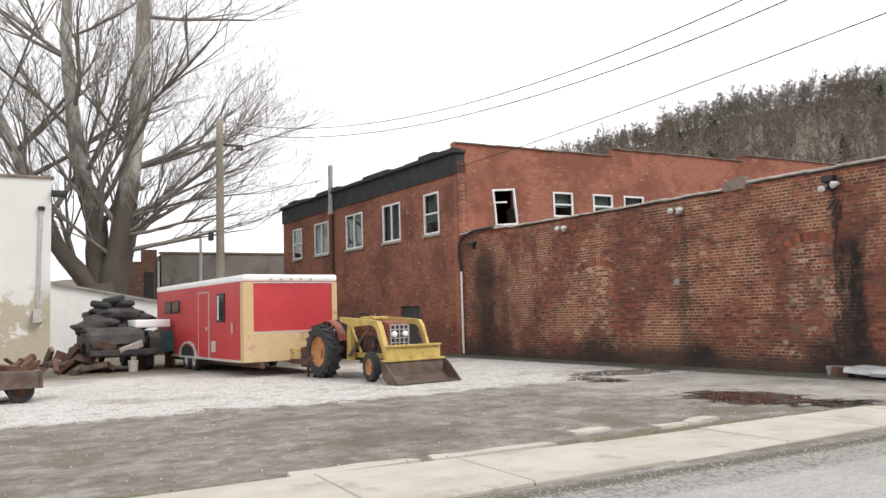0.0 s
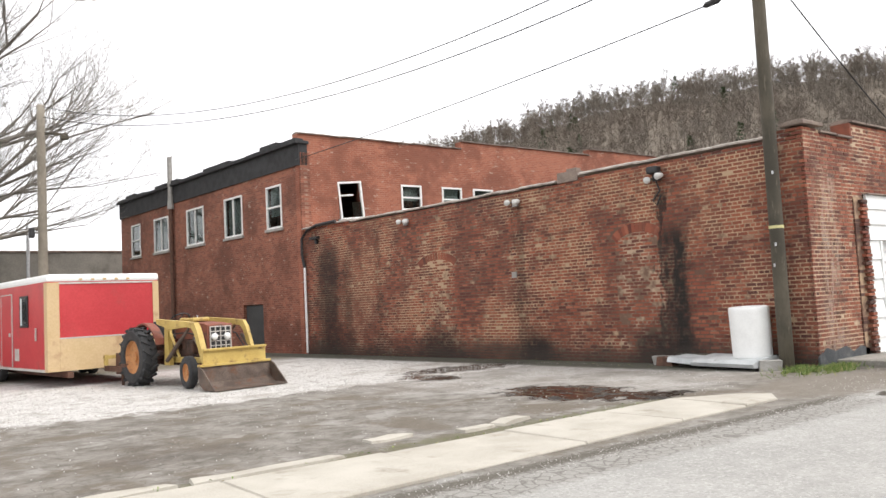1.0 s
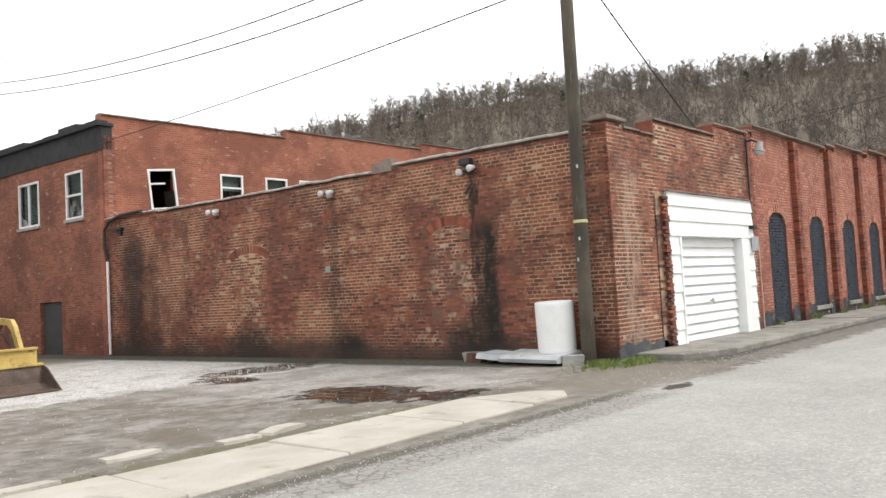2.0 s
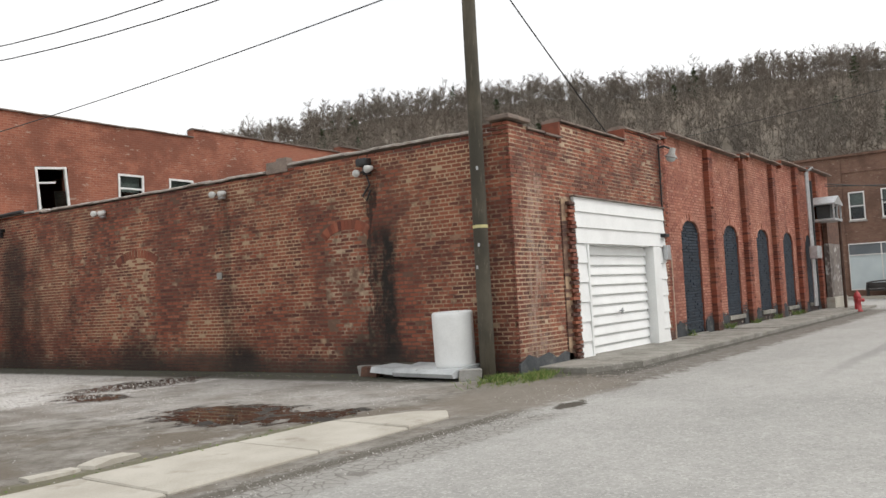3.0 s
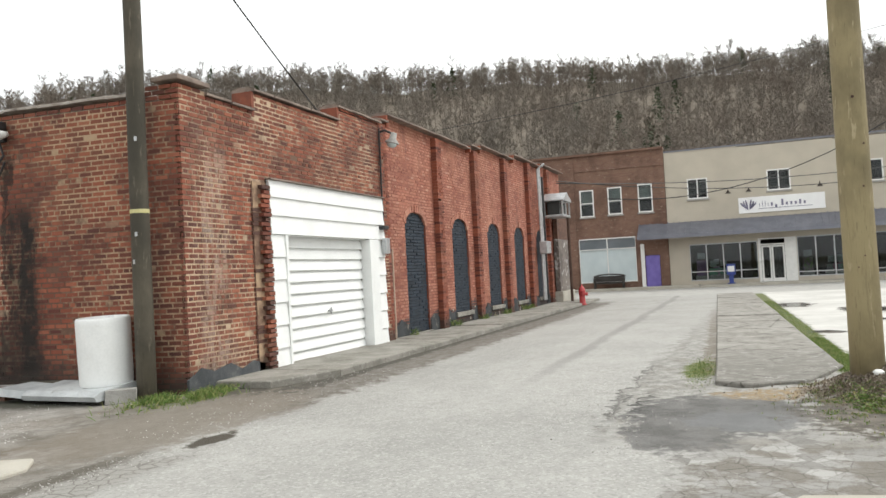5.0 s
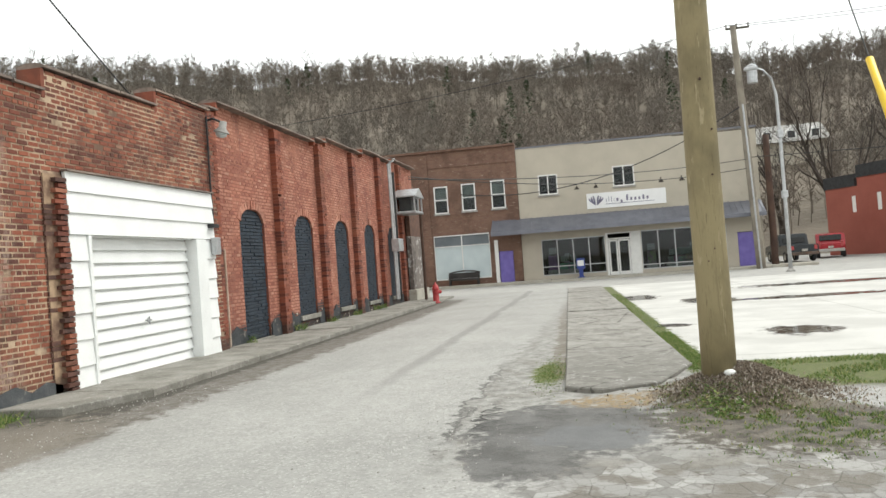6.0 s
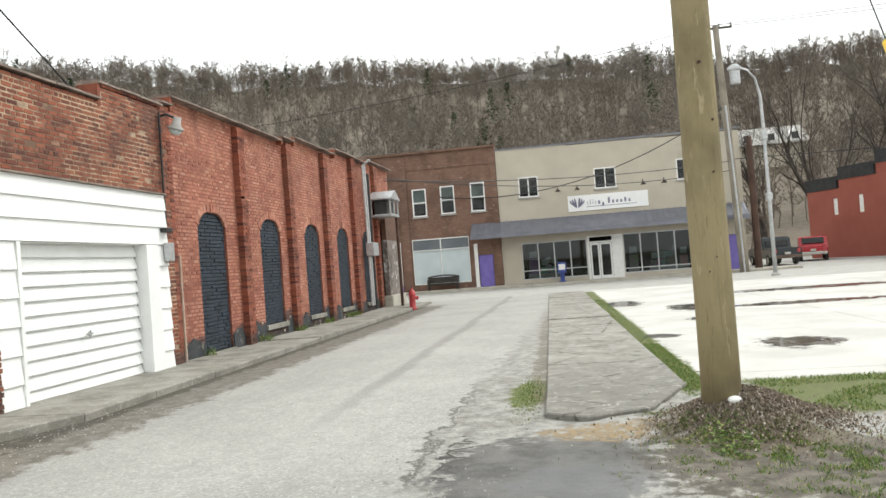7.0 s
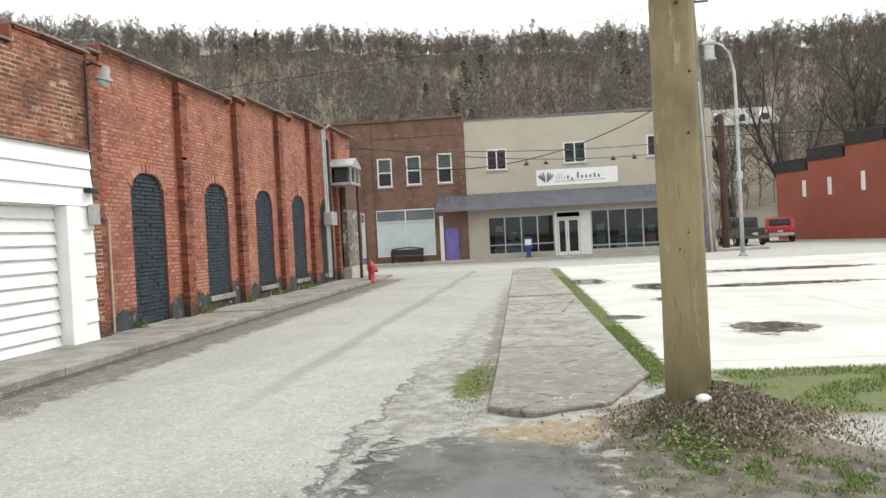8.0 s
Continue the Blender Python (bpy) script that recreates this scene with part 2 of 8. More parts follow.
    slab_c = n.mix(n.math('MULTIPLY', n.step(crack, 0.04, 0.0, 0.0, 0.8), n.step(wob2, 0.4, 0.55, 0.25, 1.0)), slab_c, (0.06, 0.052, 0.04))
    c = n.mix(n.math('MULTIPLY', craze, 0.92), c, slab_c)
    dark = n.math('MAXIMUM', ellipse(n, x, y, 14.35, 0.42, 1.15, 0.95, ragged, 0.45), ellipse(n, x, y, 13.3, 0.75, 0.75, 0.5, ragged, 0.5))
    c = n.mix(n.math('MULTIPLY', dark, 0.9), c, n.mix(n.step(wob2, 0.4, 0.6), (0.045, 0.042, 0.037), (0.11, 0.106, 0.1)))
    c = n.mix(n.math('MULTIPLY', ellipse(n, x, y, 13.95, 0.15, 0.5, 0.6, ragged, 0.5), 0.6), c, (0.14, 0.143, 0.147))
    c = n.mix(n.math('MULTIPLY', ellipse(n, x, y, 14.75, 1.2, 0.75, 0.14, ragged, 0.6), n.step(crack, 0.12, 0.02)), c, (0.03, 0.028, 0.024))
    # soil, rusty needles and moss round the mound
    c = n.mix(n.math('MULTIPLY', ellipse(n, x, y, 14.4, -1.45, 1.3, 1.25, ragged, 0.5), 0.9), c, n.mix(n.step(ragged, 0.35, 0.65), (0.045, 0.036, 0.026), (0.13, 0.11, 0.085)))
    c = n.mix(n.math('MULTIPLY', ellipse(n, x, y, 15.5, -0.1, 0.32, 0.6, ragged, 0.8), n.step(spots, 0.38, 0.55, 0.2, 0.8)), c, n.mix(spots, (0.16, 0.1, 0.04), (0.33, 0.23, 0.1)))
    # moss and thin grass
    green = n.mix(spots, (0.05, 0.065, 0.018), (0.15, 0.165, 0.05))
    brown = n.mix(spots, (0.08, 0.064, 0.045), (0.18, 0.15, 0.11))
    m_bed = ellipse(n, x, y, 15.4, -1.3, 0.85, 0.85, ragged, 0.4)
    m_lawn = n.math('MULTIPLY', n.math('MULTIPLY', n.step(xr, 15.75, 15.95), n.step(xr, 18.1, 17.8)), n.step(yr, -1.5, -1.8))
    m_moss = ellipse(n, x, y, 17.7, 0.74, 1.0, 0.24, ragged, 0.5)
    rim = n.math('ABSOLUTE', n.math('SUBTRACT', n.math('SUBTRACT', yr, n.math('MULTIPLY', x, 0.026)), 0.15))
    m_rim = both(n.step(rim, 0.16, 0.06), n.step(xe, 36.0, 24.0), n.step(x, 16.5, 17.5), n.step(wob2, 0.36, 0.5, 0.2, 0.9))
    strip = n.math('ABSOLUTE', n.math('SUBTRACT', n.math('SUBTRACT', yr, n.math('MULTIPLY', x, 0.027)), -1.6))
    m_strip = n.math('MULTIPLY', n.step(strip, 0.26, 0.16), n.math('MULTIPLY', n.step(x, 17.0, 17.5), n.step(x, 43.0, 42.0)))
    c = n.mix(m_bed, c, brown)
    c = n.mix(n.math('MULTIPLY', m_bed, n.step(wob2, 0.5, 0.6, 0.0, 0.55)), c, green)
    for m in (m_lawn, m_moss, m_strip):
        c = n.mix(m, c, n.mix(n.step(ragged, 0.54, 0.66), green, n.mix(0.5, green, brown)))
    c = n.mix(n.math('MULTIPLY', ellipse(n, x, y, 15.2, -2.6, 0.5, 0.85, ragged, 0.4), 0.9), c, n.mix(n.step(fine_crack, 0.0, 0.03), (0.15, 0.14, 0.12), n.mix(spots, (0.3, 0.295, 0.28), (0.43, 0.425, 0.41))))
    c = n.mix(n.math('MULTIPLY', m_rim, 0.8), c, brown)
    c = n.mix(n.math('MULTIPLY', ellipse(n, x, y, 15.0, 7.3, 0.9, 0.4, ragged), 0.6), c, n.mix(n.step(ragged, 0.45, 0.6), green, brown))
    # cross street, then rough grass far away
    cross = n.math('MULTIPLY', n.step(x, 43.5, 43.8), n.step(x, 53.6, 53.4))
    c = n.mix(cross, c, n.mix(n.step(wob2, 0.3, 0.7), (0.3, 0.295, 0.28), (0.4, 0.39, 0.365)))
    far = n.math('MAXIMUM', n.step(x, 80, 84), n.math('MAXIMUM', n.step(y, 52, 56), n.math('MAXIMUM', n.step(y, -60, -64), n.step(x, -60, -64))))
    c = n.mix(far, c, n.mix(wob, (0.1, 0.085, 0.05), (0.15, 0.14, 0.07)))
    # standing water and damp patches
    wet = None
    for cx, cy, rx, ry in ((10.5, 9.0, 0.9, 1.5), (10.8, 7.7, 0.7, 0.4), (12.6, 14.5, 1.5, 0.8), (10.9, 13.4, 0.5, 0.9),
                           (21.3, -3.2, 0.75, 0.62), (30.0, -3.0, 1.3, 0.8), (29.4, -5.4, 0.6, 2.6), (33.0, -1.3, 1.4, 0.55), (23.3, -1.35, 0.35, 0.4), (26.4, -2.6, 0.5, 0.35), (35.5, -7.5, 0.9, 3.0)):
        e = ellipse(n, x, y, cx, cy, rx, ry, n.math('ADD', n.math('MULTIPLY', wob2, 0.6), n.math('MULTIPLY', ragged, 0.4)), 0.85)
        wet = e if wet is None else n.math('MAXIMUM', wet, e)
    damp = n.math('MULTIPLY', n.step(n.noise(0.35, 5, 0.6), 0.54, 0.64), in_yard)
    c = n.mix(n.math('MULTIPLY', damp, 0.62), c, n.mix(1.0, c, (0.5, 0.46, 0.4), 'MULTIPLY'))
    c = n.mix(wet, c, n.mix(1.0, c, (0.16, 0.14, 0.12), 'MULTIPLY'))
    rough = n.math('SUBTRACT', 0.88, n.math('MULTIPLY', n.math('MULTIPLY', wet, n.step(wob2, 0.4, 0.47)), 0.78))
    rough = n.math('SUBTRACT', rough, n.math('MULTIPLY', n.math('MAXIMUM', n.math('MULTIPLY', damp, 0.8), dark), 0.3))
    h = n.math('ADD', n.math('MULTIPLY', grain, 0.35), n.math('MULTIPLY', spots, 0.5))
    h = n.math('ADD', h, n.math('MULTIPLY', ragged, 0.8))
    h = n.math('ADD', h, n.math('MULTIPLY', g_all, n.voro(34)))
    n.bump(n.math('MULTIPLY', h, n.math('SUBTRACT', 1.0, wet)), 0.7, 0.02)
    return n.done(c, rough)


def soot_mask(n, y, z):
    """Soot and water stains that run down the long wall below its spouts."""
    run = n.noise(3.2, 7, 0.7, stretch=(1.0, 1.0, 0.45))
    soot = None
    for sy, w, top, strength in ((10.3, 0.34, 2.95, 1.0), (10.62, 0.1, 3.75, 0.85), (10.75, 0.5, 0.8, 0.9), (14.7, 0.2, 3.9, 0.5), (17.8, 0.7, 0.8, 0.8), (23.3, 0.8, 3.6, 0.8), (22.3, 0.35, 3.2, 0.5), (14.3, 0.45, 0.75, 0.95), (8.0, 0.1, 4.4, 0.3), (20.6, 0.14, 4.2, 0.35)):
        d = n.math('ABSOLUTE', n.math('SUBTRACT', y, n.math('ADD', sy, n.math('MULTIPLY', n.math('SUBTRACT', run, 0.5), 1.1))))
        spread = n.math('ADD', w, n.step(z, 1.0, 0.2, 0.0, 0.35))
        m = n.math('MULTIPLY', n.step(n.math('DIVIDE', d, spread), 0.2, 1.4, strength, 0.0), n.step(z, top + 0.3, top - 0.4))
        soot = m if soot is None else n.math('MAXIMUM', soot, m)
    return n.math('MULTIPLY', soot, n.step(n.noise(5.0, 6, 0.65), 0.25, 0.5, 0.65, 1.0))


def brick_material(name, kind, single):
    """Fired brick; single: one object a brick. kind: old (bare), red (painted), brown."""
    n = Nodes(name, 0.88)
    if single:
        info = n.t.nodes.new("ShaderNodeObjectInfo")
        r = info.outputs["Random"]
    else:
        r = n.island
    stops = {
        "old": [(0.0, (0.09, 0.029, 0.021)), (0.25, (0.17, 0.05, 0.03)), (0.6, (0.25, 0.071, 0.039)), (0.9, (0.295, 0.095, 0.052)), (0.99, (0.31, 0.112, 0.066)), (1.0, (0.32, 0.18, 0.12))],
        "red": [(0.0, (0.26, 0.095, 0.064)), (0.5, (0.37, 0.138, 0.092)), (0.9, (0.42, 0.185, 0.125)), (1.0, (0.46, 0.25, 0.18))],
    }[kind]
    c = n.ramp(r, stops)
    x, y, z = n.xyz()
    blotch = n.noise(0.8, 6, 0.65)
    fine = n.noise(45, 4, 0.6)
    c = n.mix(n.step(blotch, 0.44, 0.62, 0.0, 0.6 if kind == "old" else 0.3), c, (0.075, 0.03, 0.024))
    c = n.mix(n.step(n.noise(1.7, 6, 0.7), 0.58, 0.72, 0.0, 0.25), c, (0.32, 0.13, 0.075))
    c = n.mix(n.step(n.noise(0.35, 5, 0.6), 0.5, 0.62, 0.0, 0.3), c, (0.29, 0.125, 0.068))
    c = n.mix(n.step(fine, 0.6, 0.75, 0, 0.25), c, (0.42, 0.3, 0.22))
    # soot and water stains that run down below the spouts
    if kind == "old":
        c = n.mix(soot_mask(n, y, z), c, n.mix(fine, (0.006, 0.005, 0.004), (0.022, 0.016, 0.013)))
        damp = n.step(n.math('ADD', z, n.math('MULTIPLY', n.math('SUBTRACT', blotch, 0.5), 1.4)), 0.1, 0.55, 0.75, 0.0)
        c = n.mix(damp, c, (0.045, 0.032, 0.026))
        # lime bloom and green slime that run down the street side by the corner
        bloom = n.noise(4.0, 6, 0.7, stretch=(1.6, 1.0, 0.35))
        at = n.math('ABSOLUTE', n.math('SUBTRACT', x, n.math('ADD', 16.0, n.math('MULTIPLY', n.math('SUBTRACT', blotch, 0.5), 0.8))))
        run = n.math('MULTIPLY', n.step(at, 0.2, 0.55, 1.0, 0.0), n.math('MULTIPLY', n.step(z, 4.0, 3.3), n.step(y, 7.56, 7.52)))
        c = n.mix(n.math('MULTIPLY', run, n.step(bloom, 0.44, 0.6, 0.0, 0.6)), c, n.mix(fine, (0.3, 0.22, 0.17), (0.5, 0.42, 0.36)))
        c = n.mix(n.math('MULTIPLY', run, n.step(bloom, 0.46, 0.38, 0.0, 0.6)), c, (0.07, 0.06, 0.04))
    else:
        c = n.mix(n.step(n.noise(0.9, 7, 0.7), 0.46, 0.62, 0.0, 0.55), c, (0.5, 0.25, 0.175))
        c = n.mix(n.step(n.noise(1.4, 6, 0.7, stretch=(1.0, 1.0, 2.0)), 0.55, 0.68, 0.0, 0.6), c, (0.15, 0.045, 0.034))
        streak = n.noise(1.6, 6, 0.65, stretch=(2.2, 1.0, 0.3))
        c = n.mix(n.step(streak, 0.54, 0.72, 0.0, 0.6), c, (0.1, 0.04, 0.03))
        c = n.mix(n.step(n.noise(3.0, 6, 0.7, stretch=(1.0, 1.0, 0.6)), 0.6, 0.7, 0.0, 0.4), c, (0.5, 0.3, 0.22))
        base = n.step(n.math('ADD', z, n.math('MULTIPLY', n.math('SUBTRACT', blotch, 0.5), 1.1)), 0.5, 0.6, 0.95, 0.0)
        c = n.mix(base, c, n.mix(n.step(n.noise(5, 5), 0.58, 0.64), (0.03, 0.033, 0.036), (0.4, 0.37, 0.31)))
    n.bump(n.math('ADD', fine, n.math('MULTIPLY', n.noise(12, 4), 0.6)), 0.55, 0.006)
    return n.done(c)


def mortar_material(name, dark, light, lo=0.45):
    n = Nodes(name, 0.95)
    x, y, z = n.xyz()
    f = n.step(n.math('ADD', n.math('MULTIPLY', n.noise(0.7, 6, 0.6), 0.7), n.math('MULTIPLY', n.noise(6.0, 5, 0.65), 0.3)), lo, lo + 0.16)
    c = n.mix(f, dark, light)
    if name != "painted_joint":
        c = n.mix(soot_mask(n, y, z), c, (0.02, 0.016, 0.013))
    damp = n.step(n.math('ADD', z, n.math('MULTIPLY', n.math('SUBTRACT', n.noise(0.8, 6, 0.65), 0.5), 1.4)), 0.1, 0.55, 0.85, 0.0)
    c = n.mix(damp, c, (0.035, 0.032, 0.026))
    n.bump(n.noise(70, 4), 0.5, 0.004)
    return n.done(c)


def far_brick_material(name, c1, c2, mortar, facing):
    """Brick too far off to build one by one: courses as fine relief. facing: the axis along the wall (0 x, 1 y)."""
    n = Nodes(name, 0.88)
    x, y, z = n.xyz()
    comb = n.t.nodes.new("ShaderNodeCombineXYZ")
    n.put(comb.inputs[0], x if facing == 0 else y)
    n.put(comb.inputs[1], z)
    br = n.t.nodes.new("ShaderNodeTexBrick")
    n.put(br.inputs["Vector"], comb.outputs[0])
    br.inputs["Scale"].default_value = 1.0
    br.inputs["Brick Width"].default_value, br.inputs["Row Height"].default_value = 0.215, 0.076
    br.inputs["Mortar Size"].default_value, br.inputs["Mortar Smooth"].default_value = 0.006, 0.3
    br.inputs["Color1"].default_value, br.inputs["Color2"].default_value, br.inputs["Mortar"].default_value = (*c1, 1), (*c2, 1), (*mortar, 1)
    c = br.outputs["Color"]
    c = n.mix(n.step(n.noise(0.5, 6, 0.65), 0.44, 0.62, 0.0, 0.55), c, tuple(v * 0.45 for v in c1))
    c = n.mix(n.step(n.noise(1.8, 6, 0.7), 0.56, 0.7, 0.0, 0.35), c, tuple(min(1, v * 1.5) for v in c2))
    pale = n.noise(3.2, 4, 0.6, stretch=(1.0, 1.0, 2.6))
    c = n.mix(n.step(pale, 0.64, 0.67, 0.0, 0.6), c, (0.42, 0.33, 0.26))
    n.bump(br.outputs["Fac"], -0.5, 0.008)
    return n.done(c)


M_GROUND = ground_material()
M_OLD, M_OLD1 = brick_material("old_brick", "old", False), brick_material("old_brick_single", "old", True)
M_RED, M_RED1 = brick_material("red_brick", "red", False), brick_material("red_brick_single", "red", True)
M_MORTAR = mortar_material("lime_mortar", (0.13, 0.072, 0.05), (0.42, 0.295, 0.19), 0.43)
M_MORTAR_PALE = mortar_material("pale_mortar", (0.15, 0.09, 0.062), (0.48, 0.36, 0.25), 0.42)
M_MORTAR_RED = mortar_material("painted_joint", (0.22, 0.075, 0.05), (0.3, 0.12, 0.08))
M_FRONT = far_brick_material("front_brick", (0.17, 0.06, 0.038), (0.29, 0.105, 0.063), (0.29, 0.165, 0.115), 1)
M_SOUTH = far_brick_material("south_brick", (0.27, 0.088, 0.052), (0.34, 0.12, 0.07), (0.36, 0.2, 0.14), 0)
M_BROWN = far_brick_material("brown_brick", (0.16, 0.088, 0.062), (0.2, 0.115, 0.08), (0.2, 0.14, 0.11), 1)
M_WALK = plain("old_concrete", (0.35, 0.325, 0.275), (0.45, 0.425, 0.37), 1.5, 0.9, fine=80, dirt=(0.25, 0.225, 0.18), dirt_scale=2.2, dirt_lo=0.54)
M_WALK_DARK = plain("mossy_concrete", (0.15, 0.142, 0.12), (0.29, 0.275, 0.245), 1.6, 0.92, fine=70, dirt=(0.42, 0.41, 0.38), dirt_scale=13.0, dirt_lo=0.54)
def strip_material():
    """Old concrete with moss, dirt and pale scars that run across it."""
    n = Nodes("scarred_concrete", 0.9)
    x, y, z = n.xyz()
    a, b = n.noise(1.3, 6, 0.65), n.noise(6.0, 8, 0.7)
    c = n.mix(n.step(n.math('ADD', n.math('MULTIPLY', a, 0.5), n.math('MULTIPLY', b, 0.5)), 0.36, 0.62), (0.155, 0.146, 0.128), (0.31, 0.296, 0.268))
    near = n.step(n.math('ADD', x, n.math('MULTIPLY', a, 2.0)), 22.5, 18.6)
    c = n.mix(n.math('MULTIPLY', near, n.step(a, 0.4, 0.6, 0.2, 0.6)), c, (0.1, 0.094, 0.08))
    scar = n.noise(4.0, 8, 0.78, stretch=(1.7, 0.9, 1.0), dist=1.2)
    c = n.mix(n.math('MULTIPLY', n.step(scar, 0.56, 0.62, 0.0, 0.8), n.math('ADD', 0.06, n.math('MULTIPLY', near, 0.94))), c, (0.44, 0.43, 0.41))
    gap = n.voro(0.8, 'DISTANCE_TO_EDGE')
    c = n.mix(n.step(n.math('ADD', gap, n.math('MULTIPLY', n.math('SUBTRACT', b, 0.5), 0.1)), 0.012, 0.0, 0.0, 0.7), c, (0.06, 0.055, 0.045))
    c = n.mix(n.step(n.noise(30, 4, 0.7), 0.62, 0.7, 0.0, 0.4), c, (0.44, 0.43, 0.4))
    n.bump(n.math('ADD', b, n.noise(40, 4)), 0.6, 0.012)
    return n.done(c)


M_STRIP = strip_material()
M_COPING = plain("coping", (0.13, 0.1, 0.085), (0.28, 0.22, 0.18), 3.0, 0.85)
M_TAR = plain("tar_roofing", (0.012, 0.012, 0.013), (0.03, 0.03, 0.032), 3.0, 0.75)
M_WHITE = plain("white_paint", (0.76, 0.77, 0.76), (0.83, 0.84, 0.83), 2.0, 0.55, fine=30, bump=0.08, dirt=(0.66, 0.66, 0.63), dirt_scale=3.5, dirt_lo=0.6)
M_SHUTTER = plain("blue_black_paint_on_brick", (0.008, 0.015, 0.024), (0.022, 0.036, 0.055), 5.0, 0.6, dirt=(0.06, 0.075, 0.09), dirt_scale=7.0, dirt_lo=0.6)


def part(name, bm, material, parent=None, label="", kind="", smooth=False):
    """Links a bmesh as one mesh object, under a thing or a part if one is given."""
    me = bpy.data.meshes.new(name)
    bm.normal_update()
    bm.to_mesh(me)
    bm.free()
    if smooth:
        for p in me.polygons:
            p.use_smooth = True
    me.materials.append(material)
    ob = new(name, me)
    if parent:
        ob.parent = parent
    return tagged(ob, label, kind=kind)


def thing(name, at, label, category, rz=0.0, group="", kind=""):
    """An Empty at the base of a thing; its parts are built in its own axes."""
    ob = new(name)
    ob.empty_display_size = 0.1
    ob.matrix_world = pose(*at, 0, 0, rz)
    return tagged(ob, label, category, group, kind)


def box(bm, lo, hi, bevel=0.0, m=None):
    """Adds a box with rounded edges to a bmesh."""
    vs = bmesh.ops.create_cube(bm, size=1.0)["verts"]
    for v in vs:
        v.co = Vector([lo[i] + (v.co[i] + 0.5) * (hi[i] - lo[i]) for i in range(3)])
    if bevel:
        es = list({e for v in vs for e in v.link_edges})
        r = bmesh.ops.bevel(bm, geom=es, offset=bevel, segments=2, affect='EDGES', profile=0.6)
        vs = list({v for f in r["faces"] for v in f.verts} | {v for v in vs if v.is_valid})
    if m is not None:
        bmesh.ops.transform(bm, matrix=m, verts=vs)
    return vs


def boxes(*items, bevel=0.0, m=None):
    bm = bmesh.new()
    for lo, hi in items:
        box(bm, lo, hi, bevel, m)
    return bm


def tube(bm, pts, radii, sides=10, caps=True):
    """A tapered tube along points."""
    rings = []
    for i, p in enumerate(pts):
        p = Vector(p)
        d = (Vector(pts[min(i + 1, len(pts) - 1)]) - Vector(pts[max(i - 1, 0)])).normalized()
        a = d.cross(Vector((0, 0, 1)) if abs(d.z) < 0.9 else Vector((1, 0, 0))).normalized()
        b = d.cross(a)
        r = radii[i] if isinstance(radii, (list, tuple)) else radii
        rings.append([bm.verts.new(p + r * (math.cos(2 * math.pi * k / sides) * a + math.sin(2 * math.pi * k / sides) * b)) for k in range(sides)])
    for q, s in zip(rings, rings[1:]):
        for k in range(sides):
            bm.faces.new((q[k], q[(k + 1) % sides], s[(k + 1) % sides], s[k]))
    if caps:
        bm.faces.new(rings[0][::-1])
        bm.faces.new(rings[-1])
    return bm


def lathe(bm, profile, axis='z', sides=20, m=None, caps=True):
    """Turns a profile of (radius, height) round an axis."""
    rings = []
    for r, h in profile:
        ring = []
        for k in range(sides):
            a = 2 * math.pi * k / sides
            v = Vector((r * math.cos(a), r * math.sin(a), h))
            if axis == 'y':
                v = Vector((v.x, v.z, v.y))
            if axis == 'x':
                v = Vector((v.z, v.x, v.y))
            ring.append(bm.verts.new(m @ v if m is not None else v))
        rings.append(ring)
    for q, s in zip(rings, rings[1:]):
        for k in range(sides):
            bm.faces.new((q[k], q[(k + 1) % sides], s[(k + 1) % sides], s[k]))
    if caps and profile[0][0] > 0.001:
        bm.faces.new(rings[0][::-1])
    if caps and profile[-1][0] > 0.001:
        bm.faces.new(rings[-1])
    bmesh.ops.recalc_face_normals(bm, faces=bm.faces[:])
    return bm


def prism(bm, outline, y0, y1, m=None):
    """An outline in x and z, pushed from y0 to y1."""
    a = [bm.verts.new(Vector((x, y0, z)) if m is None else m @ Vector((x, y0, z))) for x, z in outline]
    b = [bm.verts.new(Vector((x, y1, z)) if m is None else m @ Vector((x, y1, z))) for x, z in outline]
    n = len(a)
    fs = [bm.faces.new(a), bm.faces.new(b[::-1])]
    for i in range(n):
        fs.append(bm.faces.new((a[i], b[i], b[(i + 1) % n], a[(i + 1) % n])))
    bmesh.ops.recalc_face_normals(bm, faces=fs)
    return bm


def glass_material():
    n = Nodes("window_glass", 0.02)
    n.b.inputs["Transmission Weight"].default_value = 1.0
    n.b.inputs["IOR"].default_value = 1.4
    return n.done(n.mix(n.noise(3.0), (0.22, 0.26, 0.26), (0.34, 0.39, 0.38)))


M_GLASS = glass_material()
M_FRAME = plain("window_frame_white", (0.7, 0.7, 0.68), (0.8, 0.8, 0.78), 5.0, 0.5, bump=0.1)
M_STONE = plain("grey_sill", (0.25, 0.24, 0.22), (0.36, 0.35, 0.33), 5.0)
# near-black: puts the dimness of unlit rooms into the colour
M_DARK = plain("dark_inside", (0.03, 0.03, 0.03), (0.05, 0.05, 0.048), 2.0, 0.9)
M_PLASTER = plain("inner_plaster", (0.2, 0.19, 0.17), (0.3, 0.28, 0.25), 1.0, 0.9)
M_BLIND = plain("window_blind", (0.6, 0.64, 0.6), (0.72, 0.75, 0.72), 4.0, 0.7)
M_ROOF = plain("flat_roof", (0.05, 0.05, 0.05), (0.09, 0.09, 0.088), 1.0, 0.9)
M_DARKDOOR = plain("dark_steel_door", (0.035, 0.038, 0.04), (0.05, 0.052, 0.055), 3.0, 0.55)
M_RUST = plain("rust_pipe", (0.07, 0.035, 0.025), (0.14, 0.07, 0.045), 8.0, 0.85)
